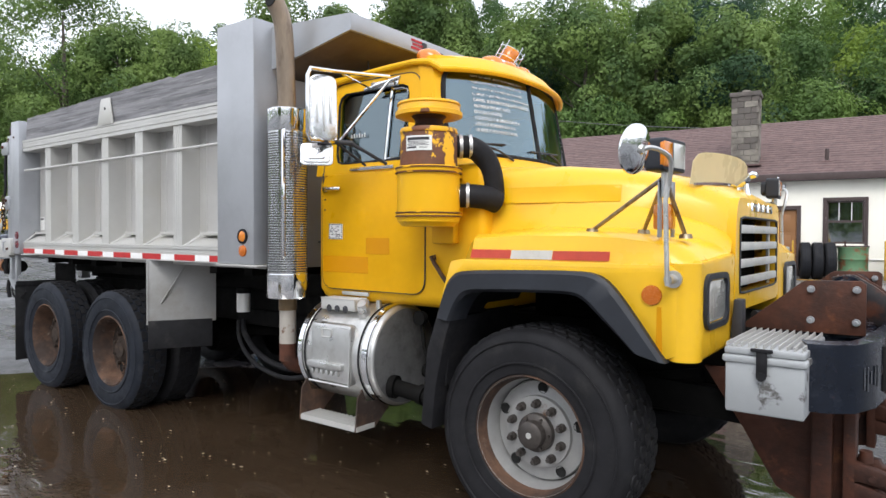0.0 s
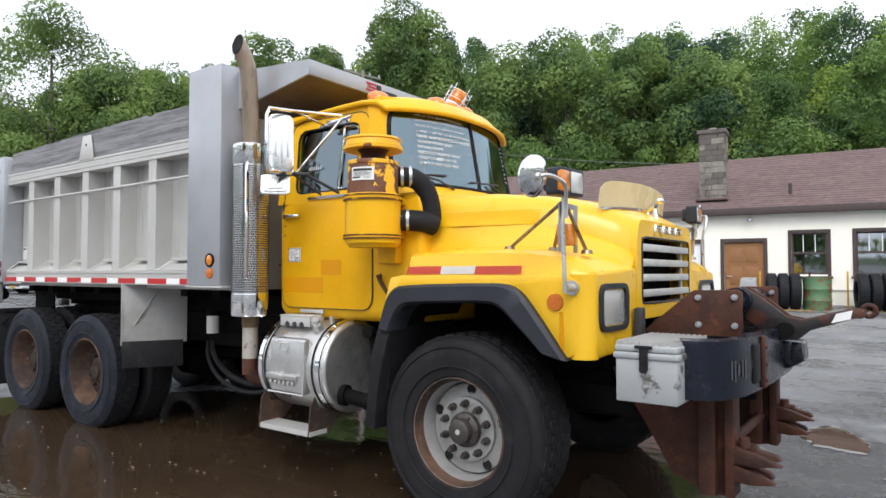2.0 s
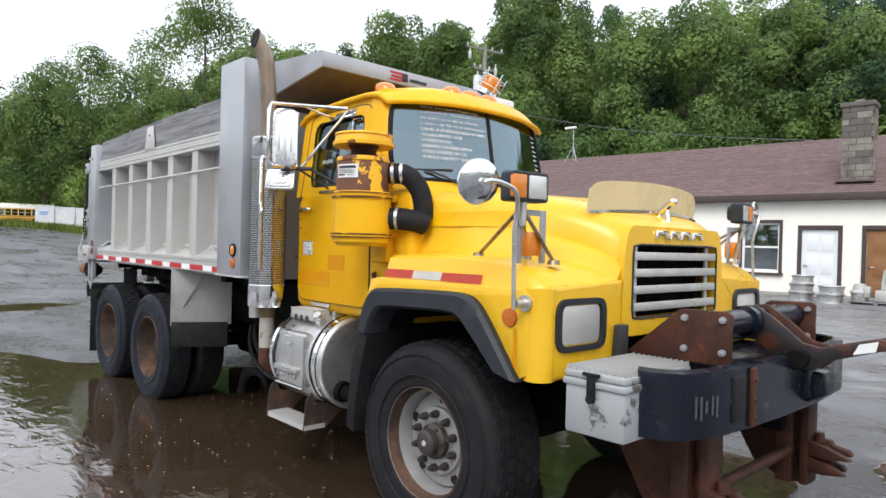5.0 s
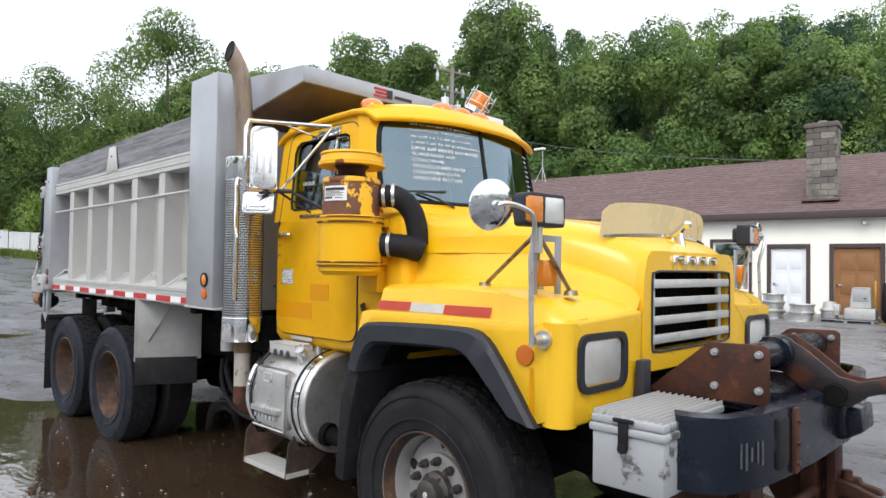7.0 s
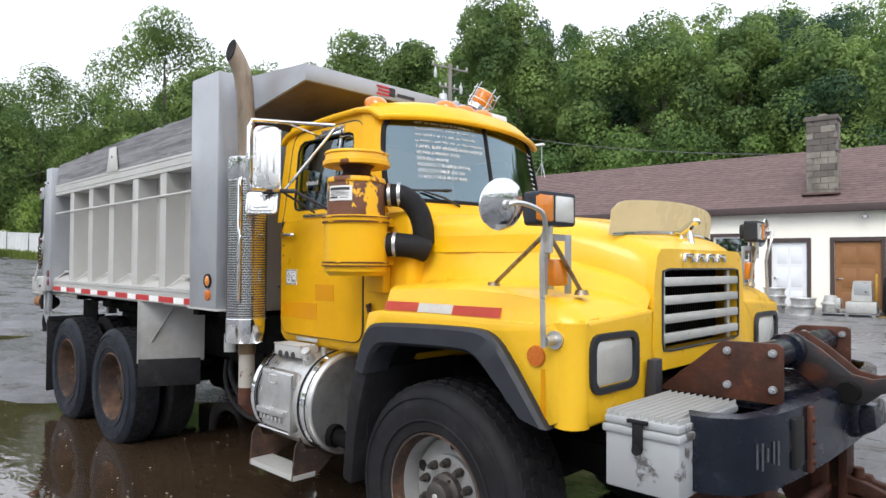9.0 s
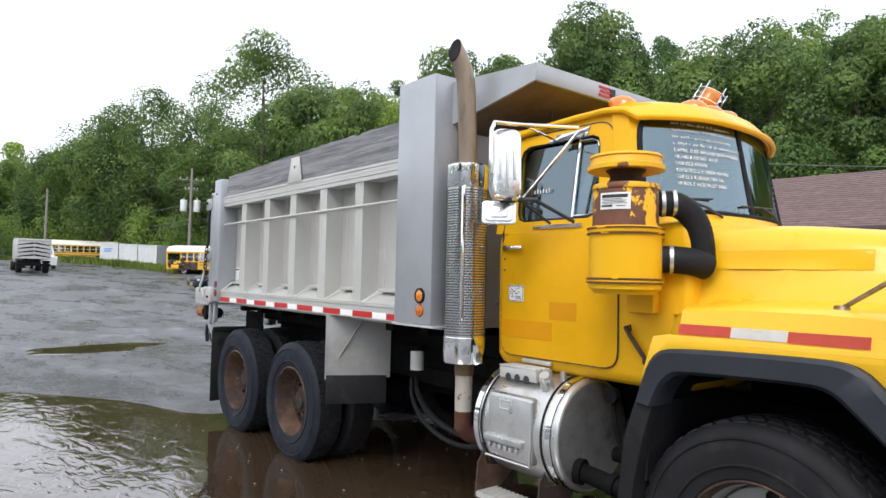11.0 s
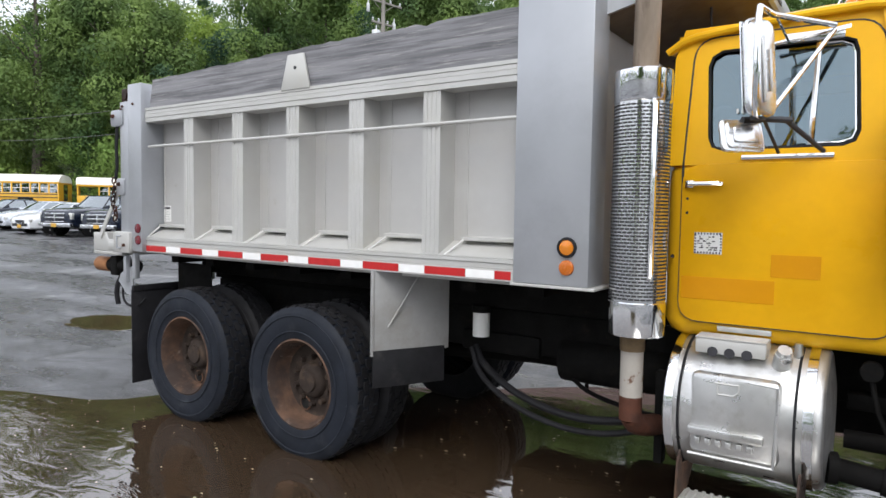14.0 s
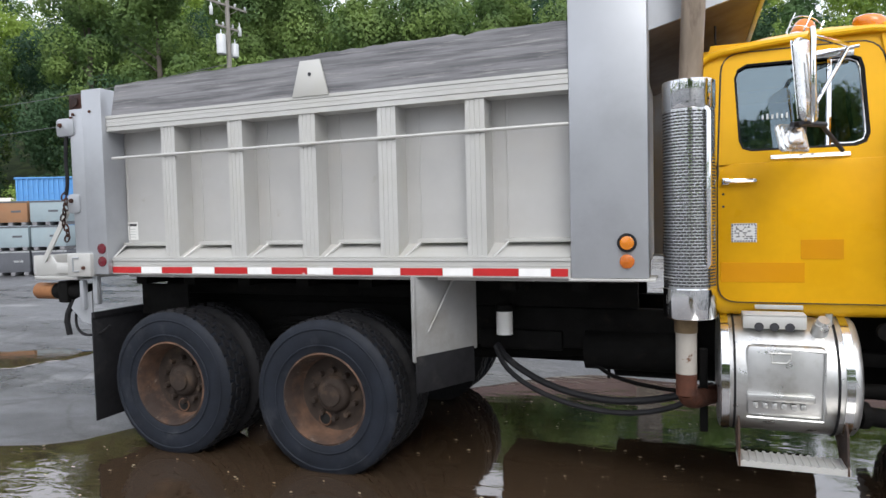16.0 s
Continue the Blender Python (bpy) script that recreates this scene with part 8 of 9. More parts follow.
b = bm_()
box(b, 5.25, 6.55, -0.24, 0.24, 0.56, 1.05, 0.05), box(b, 6.5, 7.05, -0.40, 0.40, 0.66, 1.1, 0.04)
part("oil_pan", b, FRAME_BLACK, chassis, "black oil pan and radiator base")

# the hood, bumper and hitch at their full length and width
for ob in (hood, bumper, pl, tb, *[c for c in truck.children if c.name.startswith("fender_mirror")]):
    for p in [ob, *ob.children_recursive]:
        if p.type == "MESH":
            p.data.transform(Matrix.Translation((5.4, 0, 0)) @ Matrix.Diagonal((1.022, 1.038, 1, 1)) @ Matrix.Translation((-5.4, 0, 0)))

# ---- the yard beyond: vehicles, containers, poles, clutter along the workshop ----
BUS_YELLOW = mat("school_bus_yellow_paint", (0.72, 0.40, 0.03), 0.45, 0, 0.08, 1.5, 0.04, 20, (0.50, 0.30, 0.06), (0.58, 0.75), 0.8)
BUS_WHITE = mat("dusty_white_bus_roof", (0.80, 0.78, 0.70), 0.55, 0, 0.05, 1.5)
CAR_NAVY = mat("dark_navy_car_paint", (0.012, 0.018, 0.035), 0.2, 0.2, 0.1, 2, coat=0.8)
CAR_SILVER = mat("pale_silver_car_paint", (0.62, 0.66, 0.72), 0.26, 0.3, 0.05, 2, coat=0.7)
CAR_WHITE = mat("white_car_paint", (0.76, 0.78, 0.80), 0.25, 0, 0.04, 2, coat=0.7)
CAR_BLUE = mat("blue_grey_car_paint", (0.16, 0.25, 0.36), 0.24, 0.35, 0.06, 2, coat=0.8)
CAR_GLASS = glass_mat("car_glass", (0.16, 0.20, 0.21), 0.02, 0.66)
CONTAINER = mat("chalky_white_container_steel", (0.60, 0.62, 0.63), 0.6, 0.1, 0.07, 0.8, 0.05, 20, (0.42, 0.42, 0.40), (0.6, 0.8), 0.9, (0.30, 0.16, 0.08), (0.74, 0.82), 3)
POLE_WOOD = mat("weathered_pole_timber", (0.25, 0.235, 0.21), 0.9, 0, 0.2, 2, 0.4, 30, stretch=(6, 6, 0.5))
INSULATOR = mat("pale_grey_transformer_paint", (0.58, 0.60, 0.61), 0.45, 0.1, 0.06, 3)
CABLE = mat("dull_overhead_cable", (0.16, 0.165, 0.17), 0.6, 0.2, 0.1, 5)
CRATE_ORANGE = mat("faded_orange_crate_plywood", (0.31, 0.17, 0.09), 0.8, 0, 0.12, 2, 0.1, 30, (0.32, 0.16, 0.08), (0.5, 0.7), 2)
CRATE_BLUE = mat("pale_blue_grey_crate", (0.30, 0.37, 0.40), 0.7, 0, 0.08, 2, 0.1, 30, (0.30, 0.34, 0.35), (0.55, 0.75), 2)
CRATE_DARK = mat("dark_grey_crate", (0.10, 0.105, 0.12), 0.7, 0, 0.1, 2, 0.1, 30)
SKIP_BLUE = mat("bright_blue_skip_paint", (0.10, 0.30, 0.62), 0.5, 0, 0.07, 2, 0.06, 20, (0.07, 0.20, 0.42), (0.55, 0.75), 2)
BLUE_PLASTIC = mat("blue_plastic_barrel", (0.012, 0.09, 0.46), 0.4, 0, 0.06, 3, 0.03, 20)
GREEN_RUSTY = mat("green_drum_paint_rusting", (0.10, 0.20, 0.10), 0.6, 0.1, 0.14, 3, 0.2, 30, (0.20, 0.085, 0.035), (0.5, 0.58), 4, (0.05, 0.10, 0.05), (0.6, 0.72), 8)
YELLOW_STEEL = mat("yellow_rack_steel", (0.52, 0.30, 0.03), 0.6, 0.1, 0.12, 4, 0.1, 30, (0.18, 0.08, 0.03), (0.58, 0.68), 5)
GREY_MACHINE = mat("pale_grey_machine_casting", (0.48, 0.48, 0.46), 0.5, 0.3, 0.1, 3, 0.1, 30, (0.25, 0.23, 0.2), (0.55, 0.7), 4)
ENGINE = mat("sooty_burnt_metal", (0.06, 0.048, 0.042), 0.8, 0.2, 0.4, 2, 0.3, 20, (0.16, 0.07, 0.035), (0.5, 0.65), 2.5)
TIPPER_GREY = mat("pale_grey_tipper_steel", (0.50, 0.50, 0.49), 0.6, 0.1, 0.1, 1.5, 0.08, 20, (0.30, 0.27, 0.24), (0.55, 0.72), 1.5)
FAR_WHITE = mat("white_siding", (0.72, 0.73, 0.73), 0.7, 0, 0.04, 1)
PLATE_YELLOW = mat("pale_orange_plate", (0.62, 0.36, 0.06), 0.5, 0, 0.05, 5)


def turned(x, y):
    """A place of the far yard, swung a little about the walk."""
    p = Matrix.Rotation(radians(0.7), 3, "Z") @ Vector((x - 6.6, y + 4.1, 0))
    return p.x + 6.6, p.y - 4.1


def spot(x, y, deg, dz=0.0):
    x, y = turned(x, y)
    return Matrix.Translation((x, y, ground_height(x, y) + dz)) @ Matrix.Rotation(radians(deg), 4, "Z")


def put(name, b, material, parent, m, label=""):
    b.transform(m)
    return part(name, b, material, parent, label)


def road_wheel(parent, m, x, y, r, w, side, rim_mat=DULL_CHROME):
    b = bm_()
    lathe(b, [(r * 0.62, -w * 0.42), (r * 0.66, -w * 0.5), (r * 0.92, -w * 0.5), (r, -w * 0.36), (r, w * 0.36), (r * 0.92, w * 0.5), (r * 0.66, w * 0.5), (r * 0.62, w * 0.42)], (x, y, r), "y", 28)
    wh = put("wheel", b, RUBBER, parent, m, "black tyre")
    b = bm_()
    o = side * w * 0.40
    lathe(b, [(r * 0.64, o), (r * 0.60, o - side * 0.03), (r * 0.34, o - side * 0.05), (r * 0.14, o), (0.0, o)], (x, y, r), "y", 20)
    for k in range(5):
        a = 2 * math.pi * k / 5
        tube(b, [(x + r * 0.1 * math.cos(a), y + o, r + r * 0.1 * math.sin(a)), (x + r * 0.6 * math.cos(a), y + o, r + r * 0.6 * math.sin(a))], r * 0.07, 6)
    put("rim", b, rim_mat, wh, m)


def vehicle(x, y, deg, paint, kind, label, category, plate=True):
    """A parked car, estate or pickup, its nose along local x and its middle at the origin."""
    m = spot(x, y, deg)
    v = thing({"pickup": "pickup_truck", "suv": "parked_suv"}.get(kind, "parked_car"), m.translation, label, category, "parked vehicles")
    # stations: length, half width, belt height, underside
    st = {"car": [(2.28, 0.66, 0.62, 0.30), (2.24, 0.76, 0.70, 0.22), (2.05, 0.86, 0.78, 0.20), (1.4, 0.89, 0.90, 0.20), (0.75, 0.90, 0.96, 0.20), (-1.5, 0.90, 1.0, 0.20), (-1.95, 0.88, 1.0, 0.22), (-2.25, 0.80, 0.94, 0.30), (-2.32, 0.70, 0.80, 0.36)],
          "suv": [(2.30, 0.66, 0.72, 0.34), (2.26, 0.78, 0.88, 0.24), (2.08, 0.88, 0.96, 0.22), (1.5, 0.91, 1.04, 0.22), (0.95, 0.92, 1.08, 0.22), (-1.6, 0.92, 1.10, 0.22), (-2.1, 0.90, 1.08, 0.26), (-2.28, 0.82, 1.0, 0.32), (-2.32, 0.72, 0.86, 0.4)],
          "pickup": [(2.78, 0.82, 0.92, 0.52), (2.74, 0.92, 1.04, 0.40), (2.60, 0.97, 1.12, 0.36), (1.9, 0.98, 1.18, 0.34), (1.15, 0.99, 1.22, 0.34), (-0.8, 0.99, 1.24, 0.34), (-2.5, 0.99, 1.24, 0.36), (-2.74, 0.98, 1.22, 0.44), (-2.78, 0.95, 1.10, 0.5)]}[kind]
    rows = []
    for sx, hw, zt, zb in st:
        half = [(0.0, zt + 0.045), (hw * 0.55, zt + 0.035), (hw * 0.84, zt + 0.005), (hw * 0.96, zt - 0.07), (hw, zt - 0.25), (hw * 0.985, (zt + zb) / 2 - 0.05), (hw * 0.97, zb + 0.06), (hw * 0.88, zb), (0.0, zb)]
        rows.append([Vector((sx, yy, zz)) for yy, zz in half] + [Vector((sx, -yy, zz)) for yy, zz in half[-2:0:-1]])
    b = bm_()
    loft(b, rows)
    body_ = put("body", b, paint, v, m, "")
    # cabin: base and roof outlines
    x0, x1, rx0, rx1, hwb, hwr, zb, zr = {"car": (0.95, -1.95, 0.20, -1.15, 0.80, 0.58, 0.96, 1.42), "suv": (1.05, -2.2, 0.30, -1.75, 0.84, 0.62, 1.08, 1.62), "pickup": (1.25, -1.05, 0.62, -0.75, 0.88, 0.70, 1.22, 1.80)}[kind]
    b = bm_()
    rows = []
    for f in np.linspace(0, 1, 6):
        a_, e_, h_ = x0 + (rx0 - x0) * f, x1 + (rx1 - x1) * f ** 1.3, hwb + (hwr - hwb) * f ** 1.4
        rows.append([Vector((xx, yy, zb - 0.03 + (zr - zb) * f)) for xx, yy in ((a_, 0), (a_ - 0.05, h_ * 0.6), (a_ - 0.2, h_ * 0.97), ((a_ + e_) / 2, h_), (e_ + 0.15, h_ * 0.97), (e_, h_ * 0.6), (e_, -h_ * 0.6), (e_ + 0.15, -h_ * 0.97), ((a_ + e_) / 2, -h_), (a_ - 0.2, -h_ * 0.97), (a_ - 0.05, -h_ * 0.6))])
    loft(b, rows)
    g = put("glass", b, CAR_GLASS, body_, m, "dark tinted windows")
    b = bm_()
    top = rows[-1]
    loft(b, [[p + Vector((0, 0, -0.05)) + (p - Vector(((rx0 + rx1) / 2, 0, p.z))) * 0.03 for p in top], [p + Vector((0, 0, 0.0)) + (p - Vector(((rx0 + rx1) / 2, 0, p.z))) * 0.02 for p in top], [p * 1.0 + (Vector(((rx0 + rx1) / 2, 0, p.z)) - p) * 0.12 + Vector((0, 0, 0.035)) for p in top], [p + (Vector(((rx0 + rx1) / 2, 0, p.z)) - p) * 0.6 + Vector((0, 0, 0.055)) for p in top]])
    put("roof_panel", b, paint, body_, m)
    for s in (-1, 1):
        for k_, rr in ((2 if s > 0 else 9, 0.035), (3 if s > 0 else 8, 0.045), (4 if s > 0 else 7, 0.06), (5 if s > 0 else 6, 0.05)):
            b = bm_()
            tube(b, [rows[0][k_] + Vector((0, s * 0.005, 0)), rows[-1][k_]], rr, 6)
            put("pillar", b, paint, body_, m)
    nx, nw, nz = st[1][0], st[1][1], st[1][2]
    for s in (-1, 1):
        b = bm_()
        box(b, nx - 0.16, nx + 0.02, *sorted((s * nw * (0.66 if kind == "pickup" else 0.55), s * nw * 1.04)), nz - (0.34 if kind == "pickup" else 0.20), nz - 0.04, 0.04)
        put("headlamp", b, LENS_WHITE, v, m, "clear headlamp")
        b = bm_()
        my = hwb + 0.20
        box(b, x0 - 0.42, x0 - 0.28, *sorted((s * (hwb + 0.04), s * my)), zb + 0.0, zb + 0.14, 0.04)
        put("door_mirror", b, paint, v, m)
        b = bm_()
        box(b, -0.05, 0.14, *sorted((s * (st[4][1] + 0.0), s * (st[4][1] + 0.02))), zb - 0.22, zb - 0.18, 0.006)
        put("door_handle", b, DULL_CHROME, v, m)
    b = bm_()
    gl, gh = (0.44, 0.62) if kind == "pickup" else (0.30, 0.5)
    box(b, nx - 0.08, nx + 0.045, -nw * gh, nw * gh, nz - gl, nz - 0.08, 0.03)
    gr = put("grille", b, PLASTIC_BLACK, v, m, "dark grille")
    b = bm_()
    if kind == "pickup":
        box(b, nx - 0.02, nx + 0.065, -nw * 0.64, nw * 0.64, nz - 0.12, nz - 0.05, 0.01), box(b, nx - 0.02, nx + 0.065, -nw * 0.62, nw * 0.62, nz - 0.29, nz - 0.22, 0.01), box(b, nx - 0.02, nx + 0.065, -nw * 0.62, nw * 0.62, nz - 0.45, nz - 0.41, 0.01), box(b, nx - 0.02, nx + 0.06, -0.03, 0.03, nz - 0.42, nz - 0.1, 0.01), box(b, nx - 0.1, nx + 0.10, -nw * 1.03, nw * 1.03, nz - 0.66, nz - 0.48, 0.04)
    else:
        tube(b, [(nx + 0.05, -nw * 0.5, nz - 0.10), (nx + 0.07, -nw * 0.25, nz - 0.27), (nx + 0.07, nw * 0.25, nz - 0.27), (nx + 0.05, nw * 0.5, nz - 0.10)], 0.015, 6, 1)
    put("chrome_trim", b, CHROME, gr, m)
    b = bm_()
    box(b, nx - 0.06, nx + 0.055, -nw * 0.8, nw * 0.8, st[1][3] + 0.10, st[1][3] + 0.24, 0.03)
    put("lower_intake", b, PLASTIC_BLACK, v, m)
    if plate:
        b = bm_()
        zp = nz - (0.58 if kind == "pickup" else 0.38)
        box(b, nx + 0.06, nx + 0.115 if kind == "pickup" else nx + 0.075, -0.15, 0.15, zp - 0.08, zp + 0.08, 0.004)
        put("plate", b, PLATE_YELLOW, v, m, "blank pale plate")
    if kind == "pickup":
        b = bm_()
        box(b, -2.60, -1.15, -0.80, 0.80, 1.15, 1.30, 0.01)
        put("load_bed", b, PLASTIC_BLACK, v, m)
    wb, r = {"car": ((1.38, -1.32), 0.33), "suv": ((1.40, -1.32), 0.36), "pickup": ((1.78, -1.75), 0.40)}[kind]
    for wx in wb:
        for s in (-1, 1):
            road_wheel(v, m, wx, s * (st[4][1] - 0.10), r, 0.23, s)
            # black disc paints the shade inside the arch
            b = bm_()
            lathe(b, [(r * 1.14, -0.08), (r * 1.14, 0.09), (r * 1.05, 0.095), (0.0, 0.06)], (wx, s * (st[4][1] - 0.085), r), "y", 24) if s > 0 else lathe(b, [(r * 1.14, 0.08), (r * 1.14, -0.09), (r * 1.05, -0.095), (0.0, -0.06)], (wx, s * (st[4][1] - 0.085), r), "y", 24)
            put("wheel_arch", b, DARK, v, m)
    for s in (-1, 1):
        b = bm_()
        tube(b, [(x0 + 0.12, s * 0.05 + 0.1, zb + 0.035), (x0 + 0.10, s * 0.45 + 0.1, zb + 0.05)], 0.010, 5)
        put("wiper", b, INK, v, m)
    return v


# a row of parked vehicles, noses toward the yard
for (fx, fy, deg, paint, kind, label) in ((-34.3, 10.15, -82, CAR_NAVY, "car", "dark navy hatchback parked in a row"), (-30.5, 10.1, -84, CAR_SILVER, "car", "pale silver car parked in a row"), (-27.4, 9.8, -84, CAR_WHITE, "car", "white car parked beside a silver one"),
                                          (-24.8, 10.1, -76, CAR_NAVY, "pickup", "dark navy crew cab pickup with chrome bumper"), (-22.3, 10.6, -76, CAR_NAVY, "pickup", "dark blue pickup with chrome grille bar"), (-19.9, 11.6, -76, CAR_SILVER, "pickup", "silver pickup with black grille")):
    ln_ = 2.3 if kind == "car" else 2.78
    vehicle(fx - ln_ * math.cos(radians(deg)), fy - ln_ * math.sin(radians(deg)), deg, paint, kind, label, "pickup" if kind == "pickup" else "car")
sp = WALL @ Vector((7.1, -4.6, 0))
vehicle(sp.x, sp.y, -81, CAR_BLUE, "suv", "blue-grey SUV parked facing the yard", "SUV")


def bus(m, length, label, burnt):
    v = thing("school_bus", m.translation, label, "bus", "old school buses")
    hw, h = 1.2, 2.95
    sec = [(-hw, 0.55), (-hw - 0.01, 1.2), (-hw, 1.55)]
    b = bm_()
    box(b, -length / 2, length / 2, -hw, hw, 0.55, 1.42, 0.05), box(b, -length / 2, length / 2, -hw, hw, 2.16, 2.34, 0.03), box(b, -length / 2 + 0.002, -length / 2 + 0.08, -hw + 0.03, hw - 0.03, 1.43, 2.15)
    n = int((length - 1.6) / 0.72)
    for s in (-1, 1):
        for k in range(n + 1):
            x = -length / 2 + 0.05 + k * 0.72
            box(b, x - 0.05, x + 0.06, *sorted((s * hw, s * (hw - 0.06))), 1.42, 2.16)
        box(b, length / 2 - 0.12, length / 2, *sorted((s * hw, s * (hw - 0.1))), 1.42, 2.16)
    bd = put("body", b, BUS_YELLOW, v, m, "yellow ribbed bus body")
    for s in (-1, 1):
        for k in range(n):
            x = -length / 2 + 0.11 + k * 0.72
            b = bm_()
            box(b, x, x + 0.61, *sorted((s * (hw - 0.02), s * (hw - 0.035))), 1.42, 2.16)
            w_ = put("window", b, CAR_GLASS, v, m)
            b = bm_()
            box(b, x, x + 0.61, *sorted((s * (hw + 0.004), s * (hw - 0.03))), 1.78, 1.82), box(b, x, x + 0.03, *sorted((s * (hw + 0.004), s * (hw - 0.03))), 1.42, 2.16)
            put("window_bar", b, BUS_WHITE, w_, m)
        for z in (1.02, 1.30):
            b = bm_()
            box(b, -length / 2 + 0.1, length / 2 - (3.6 if burnt else 0.6), *sorted((s * (hw + 0.004), s * (hw + 0.022))), z - 0.035, z + 0.035)
            put("rub_rail", b, INK, v, m, "black rub rail")
    b = bm_()
    prof = [(-hw - 0.01, 2.30), (-hw + 0.02, 2.50), (-hw + 0.18, 2.72), (-hw + 0.5, 2.88), (0, 2.95), (hw - 0.5, 2.88), (hw - 0.18, 2.72), (hw - 0.02, 2.50), (hw + 0.01, 2.30)]
    loft(b, [[Vector((x, y * (1 - d), z - d * 0.8)) for y, z in prof] for x, d in ((-length / 2 - 0.02, 0.05), (-length / 2 + 0.15, 0.0), (length / 2 - 0.25, 0.0), (length / 2 + 0.05, 0.06))])
    put("roof", b, BUS_WHITE, v, m, "white domed roof")
    b = bm_()
    box(b, length / 2 - 0.02, length / 2 - 0.005, -hw + 0.1, hw - 0.1, 1.45, 2.28)
    put("windscreen", b, CAR_GLASS, v, m)
    for x in (length / 2 - 1.9, -length / 2 + 2.6):
        for s in (-1, 1):
            road_wheel(v, m, x, s * (hw - 0.14), 0.48, 0.28, s, RIM_GREY)
            # black box stands for the shade round the bus wheel
            b = bm_()
            box(b, x - 0.62, x + 0.62, *sorted((s * (hw + 0.003), s * (hw - 0.2))), 0.54, 1.0, 0.02)
            put("wheel_arch", b, DARK, v, m)
    if burnt:
        b = bm_()
        rg_ = random.Random(12)
        box(b, length / 2 - 3.4, length / 2 - 1.9, hw - 0.05, hw + 0.012, 0.5, 1.3, 0.03)
        for k in range(26):
            x, z, r = length / 2 - rg_.uniform(0.4, 3.3), rg_.uniform(0.55, 1.5), rg_.uniform(0.10, 0.24)
            box(b, x - r, x + r, hw - 0.05, hw + rg_.uniform(0.03, 0.22), z - r * 0.7, z + r * 0.7, 0.05)
        put("stripped_engine", b, ENGINE, v, m, "rusty stripped engine bay hanging open")
        b = bm_()
        box(b, length / 2 - 1.5, length / 2 - 0.7, hw + 0.10, hw + 0.26, 0.62, 1.0, 0.04)
        put("loose_panel", b, BUS_YELLOW, v, m)
    b = bm_()
    box(b, -length / 2 - 0.012, -length / 2 + 0.0, -0.35, 0.35, 0.75, 2.10)
    put("rear_door", b, CAR_GLASS, v, m)
    return v


a_ = Vector((-59.75, 16.2, 0))
e_ = Vector((-51.4, 23.3, 0))
mid = (a_ + e_) / 2
fw = (a_ - e_).normalized()
left_ = Vector((-fw.y, fw.x, 0))
bc_ = mid - left_ * 1.2
bus(spot(bc_.x, bc_.y, math.degrees(math.atan2(fw.y, fw.x)), -0.05), (a_ - e_).length, "derelict yellow school bus with white roof and stripped front", True)
bus(spot(-46.8, 28.6, -120, -0.12), 11.0, "old yellow school bus parked behind another", False)
bus(spot(-90.0, 13.6, 72, -0.05), 10.5, "old yellow school bus with dark open side", False)


# white containers in a line
for k in range(3):
    p = Vector((-79.0, 15.2, 0)).lerp(Vector((-72.4, 19.8, 0)), (k + 0.5) / 3)
    m = spot(p.x, p.y, 35.8)
    c = thing("shipping_container", m.translation, "chalky white corrugated steel shipping container", "container", "containers in a line")
    b = bm_()
    n, L, W, H = 30, 2.56, 2.4, 2.5
    prof = [(-L / 2 + L * i / n, -W / 2 - (0.03 if i % 4 in (1, 2) else 0.0)) for i in range(n + 1)] + [(L / 2, W / 2), (-L / 2, W / 2)]
    prism(b, prof, "z", 0.12, H - 0.06)
    put("corrugated_wall", b, CONTAINER, c, m)
    b = bm_()
    for z in (0.06, H - 0.08):
        box(b, -L / 2, L / 2, -W / 2 - 0.045, W / 2, z - 0.06, z + 0.08, 0.01)
    for x in (-L / 2 + 0.06, L / 2 - 0.06):
        box(b, x - 0.06, x + 0.06, -W / 2 - 0.046, -W / 2 + 0.1, 0.0, H, 0.01)
    put("frame", b, CONTAINER, c, m)
    if k == 0:
        b = bm_()
        for r in range(2):
            box(b, -0.7, 0.5 - 0.2 * r, -W / 2 - 0.05, -W / 2 - 0.034, 1.75 - r * 0.25, 1.88 - r * 0.25)
        put("faded_marking", b, SKIP_BLUE, c, m, "faded blue marking bars")

# grey tipper seen from behind
m = spot(-57.6, 4.6, 178)
gt = thing("grey_tipper", m.translation, "old grey tipper truck seen from behind", "truck")
b = bm_()
box(b, -2.2, 2.2, -1.2, 1.2, 1.15, 1.25)
for s in (-1, 1):
    box(b, -2.2, 2.2, *sorted((s * 1.2, s * 1.15)), 1.25, 2.75, 0.02)
box(b, 2.15, 2.2, -1.15, 1.15, 1.25, 2.95, 0.02)
put("tipper_body", b, TIPPER_GREY, gt, m)
b = bm_()
box(b, -2.26, -2.20, -1.19, 1.19, 1.15, 2.72, 0.02), box(b, -2.32, -2.26, -1.19, 1.19, 2.62, 2.76, 0.01), box(b, -2.32, -2.26, -1.19, 1.19, 1.15, 1.27, 0.01)
tg = put("tailgate", b, TIPPER_GREY, gt, m)
for k in range(4):
    for s in (-1, 1):
        b = bm_()
        prism(b, [(s * 0.03, 1.40 + k * 0.32), (s * 1.12, 1.16 + k * 0.32 + 0.12), (s * 1.12, 1.34 + k * 0.32), (s * 0.03, 1.54 + k * 0.32)], "x", -2.275, -2.262)
        put("chevron_stripe", b, FRAME_BLACK, tg, m, "dark chevron stripe")
b = bm_()
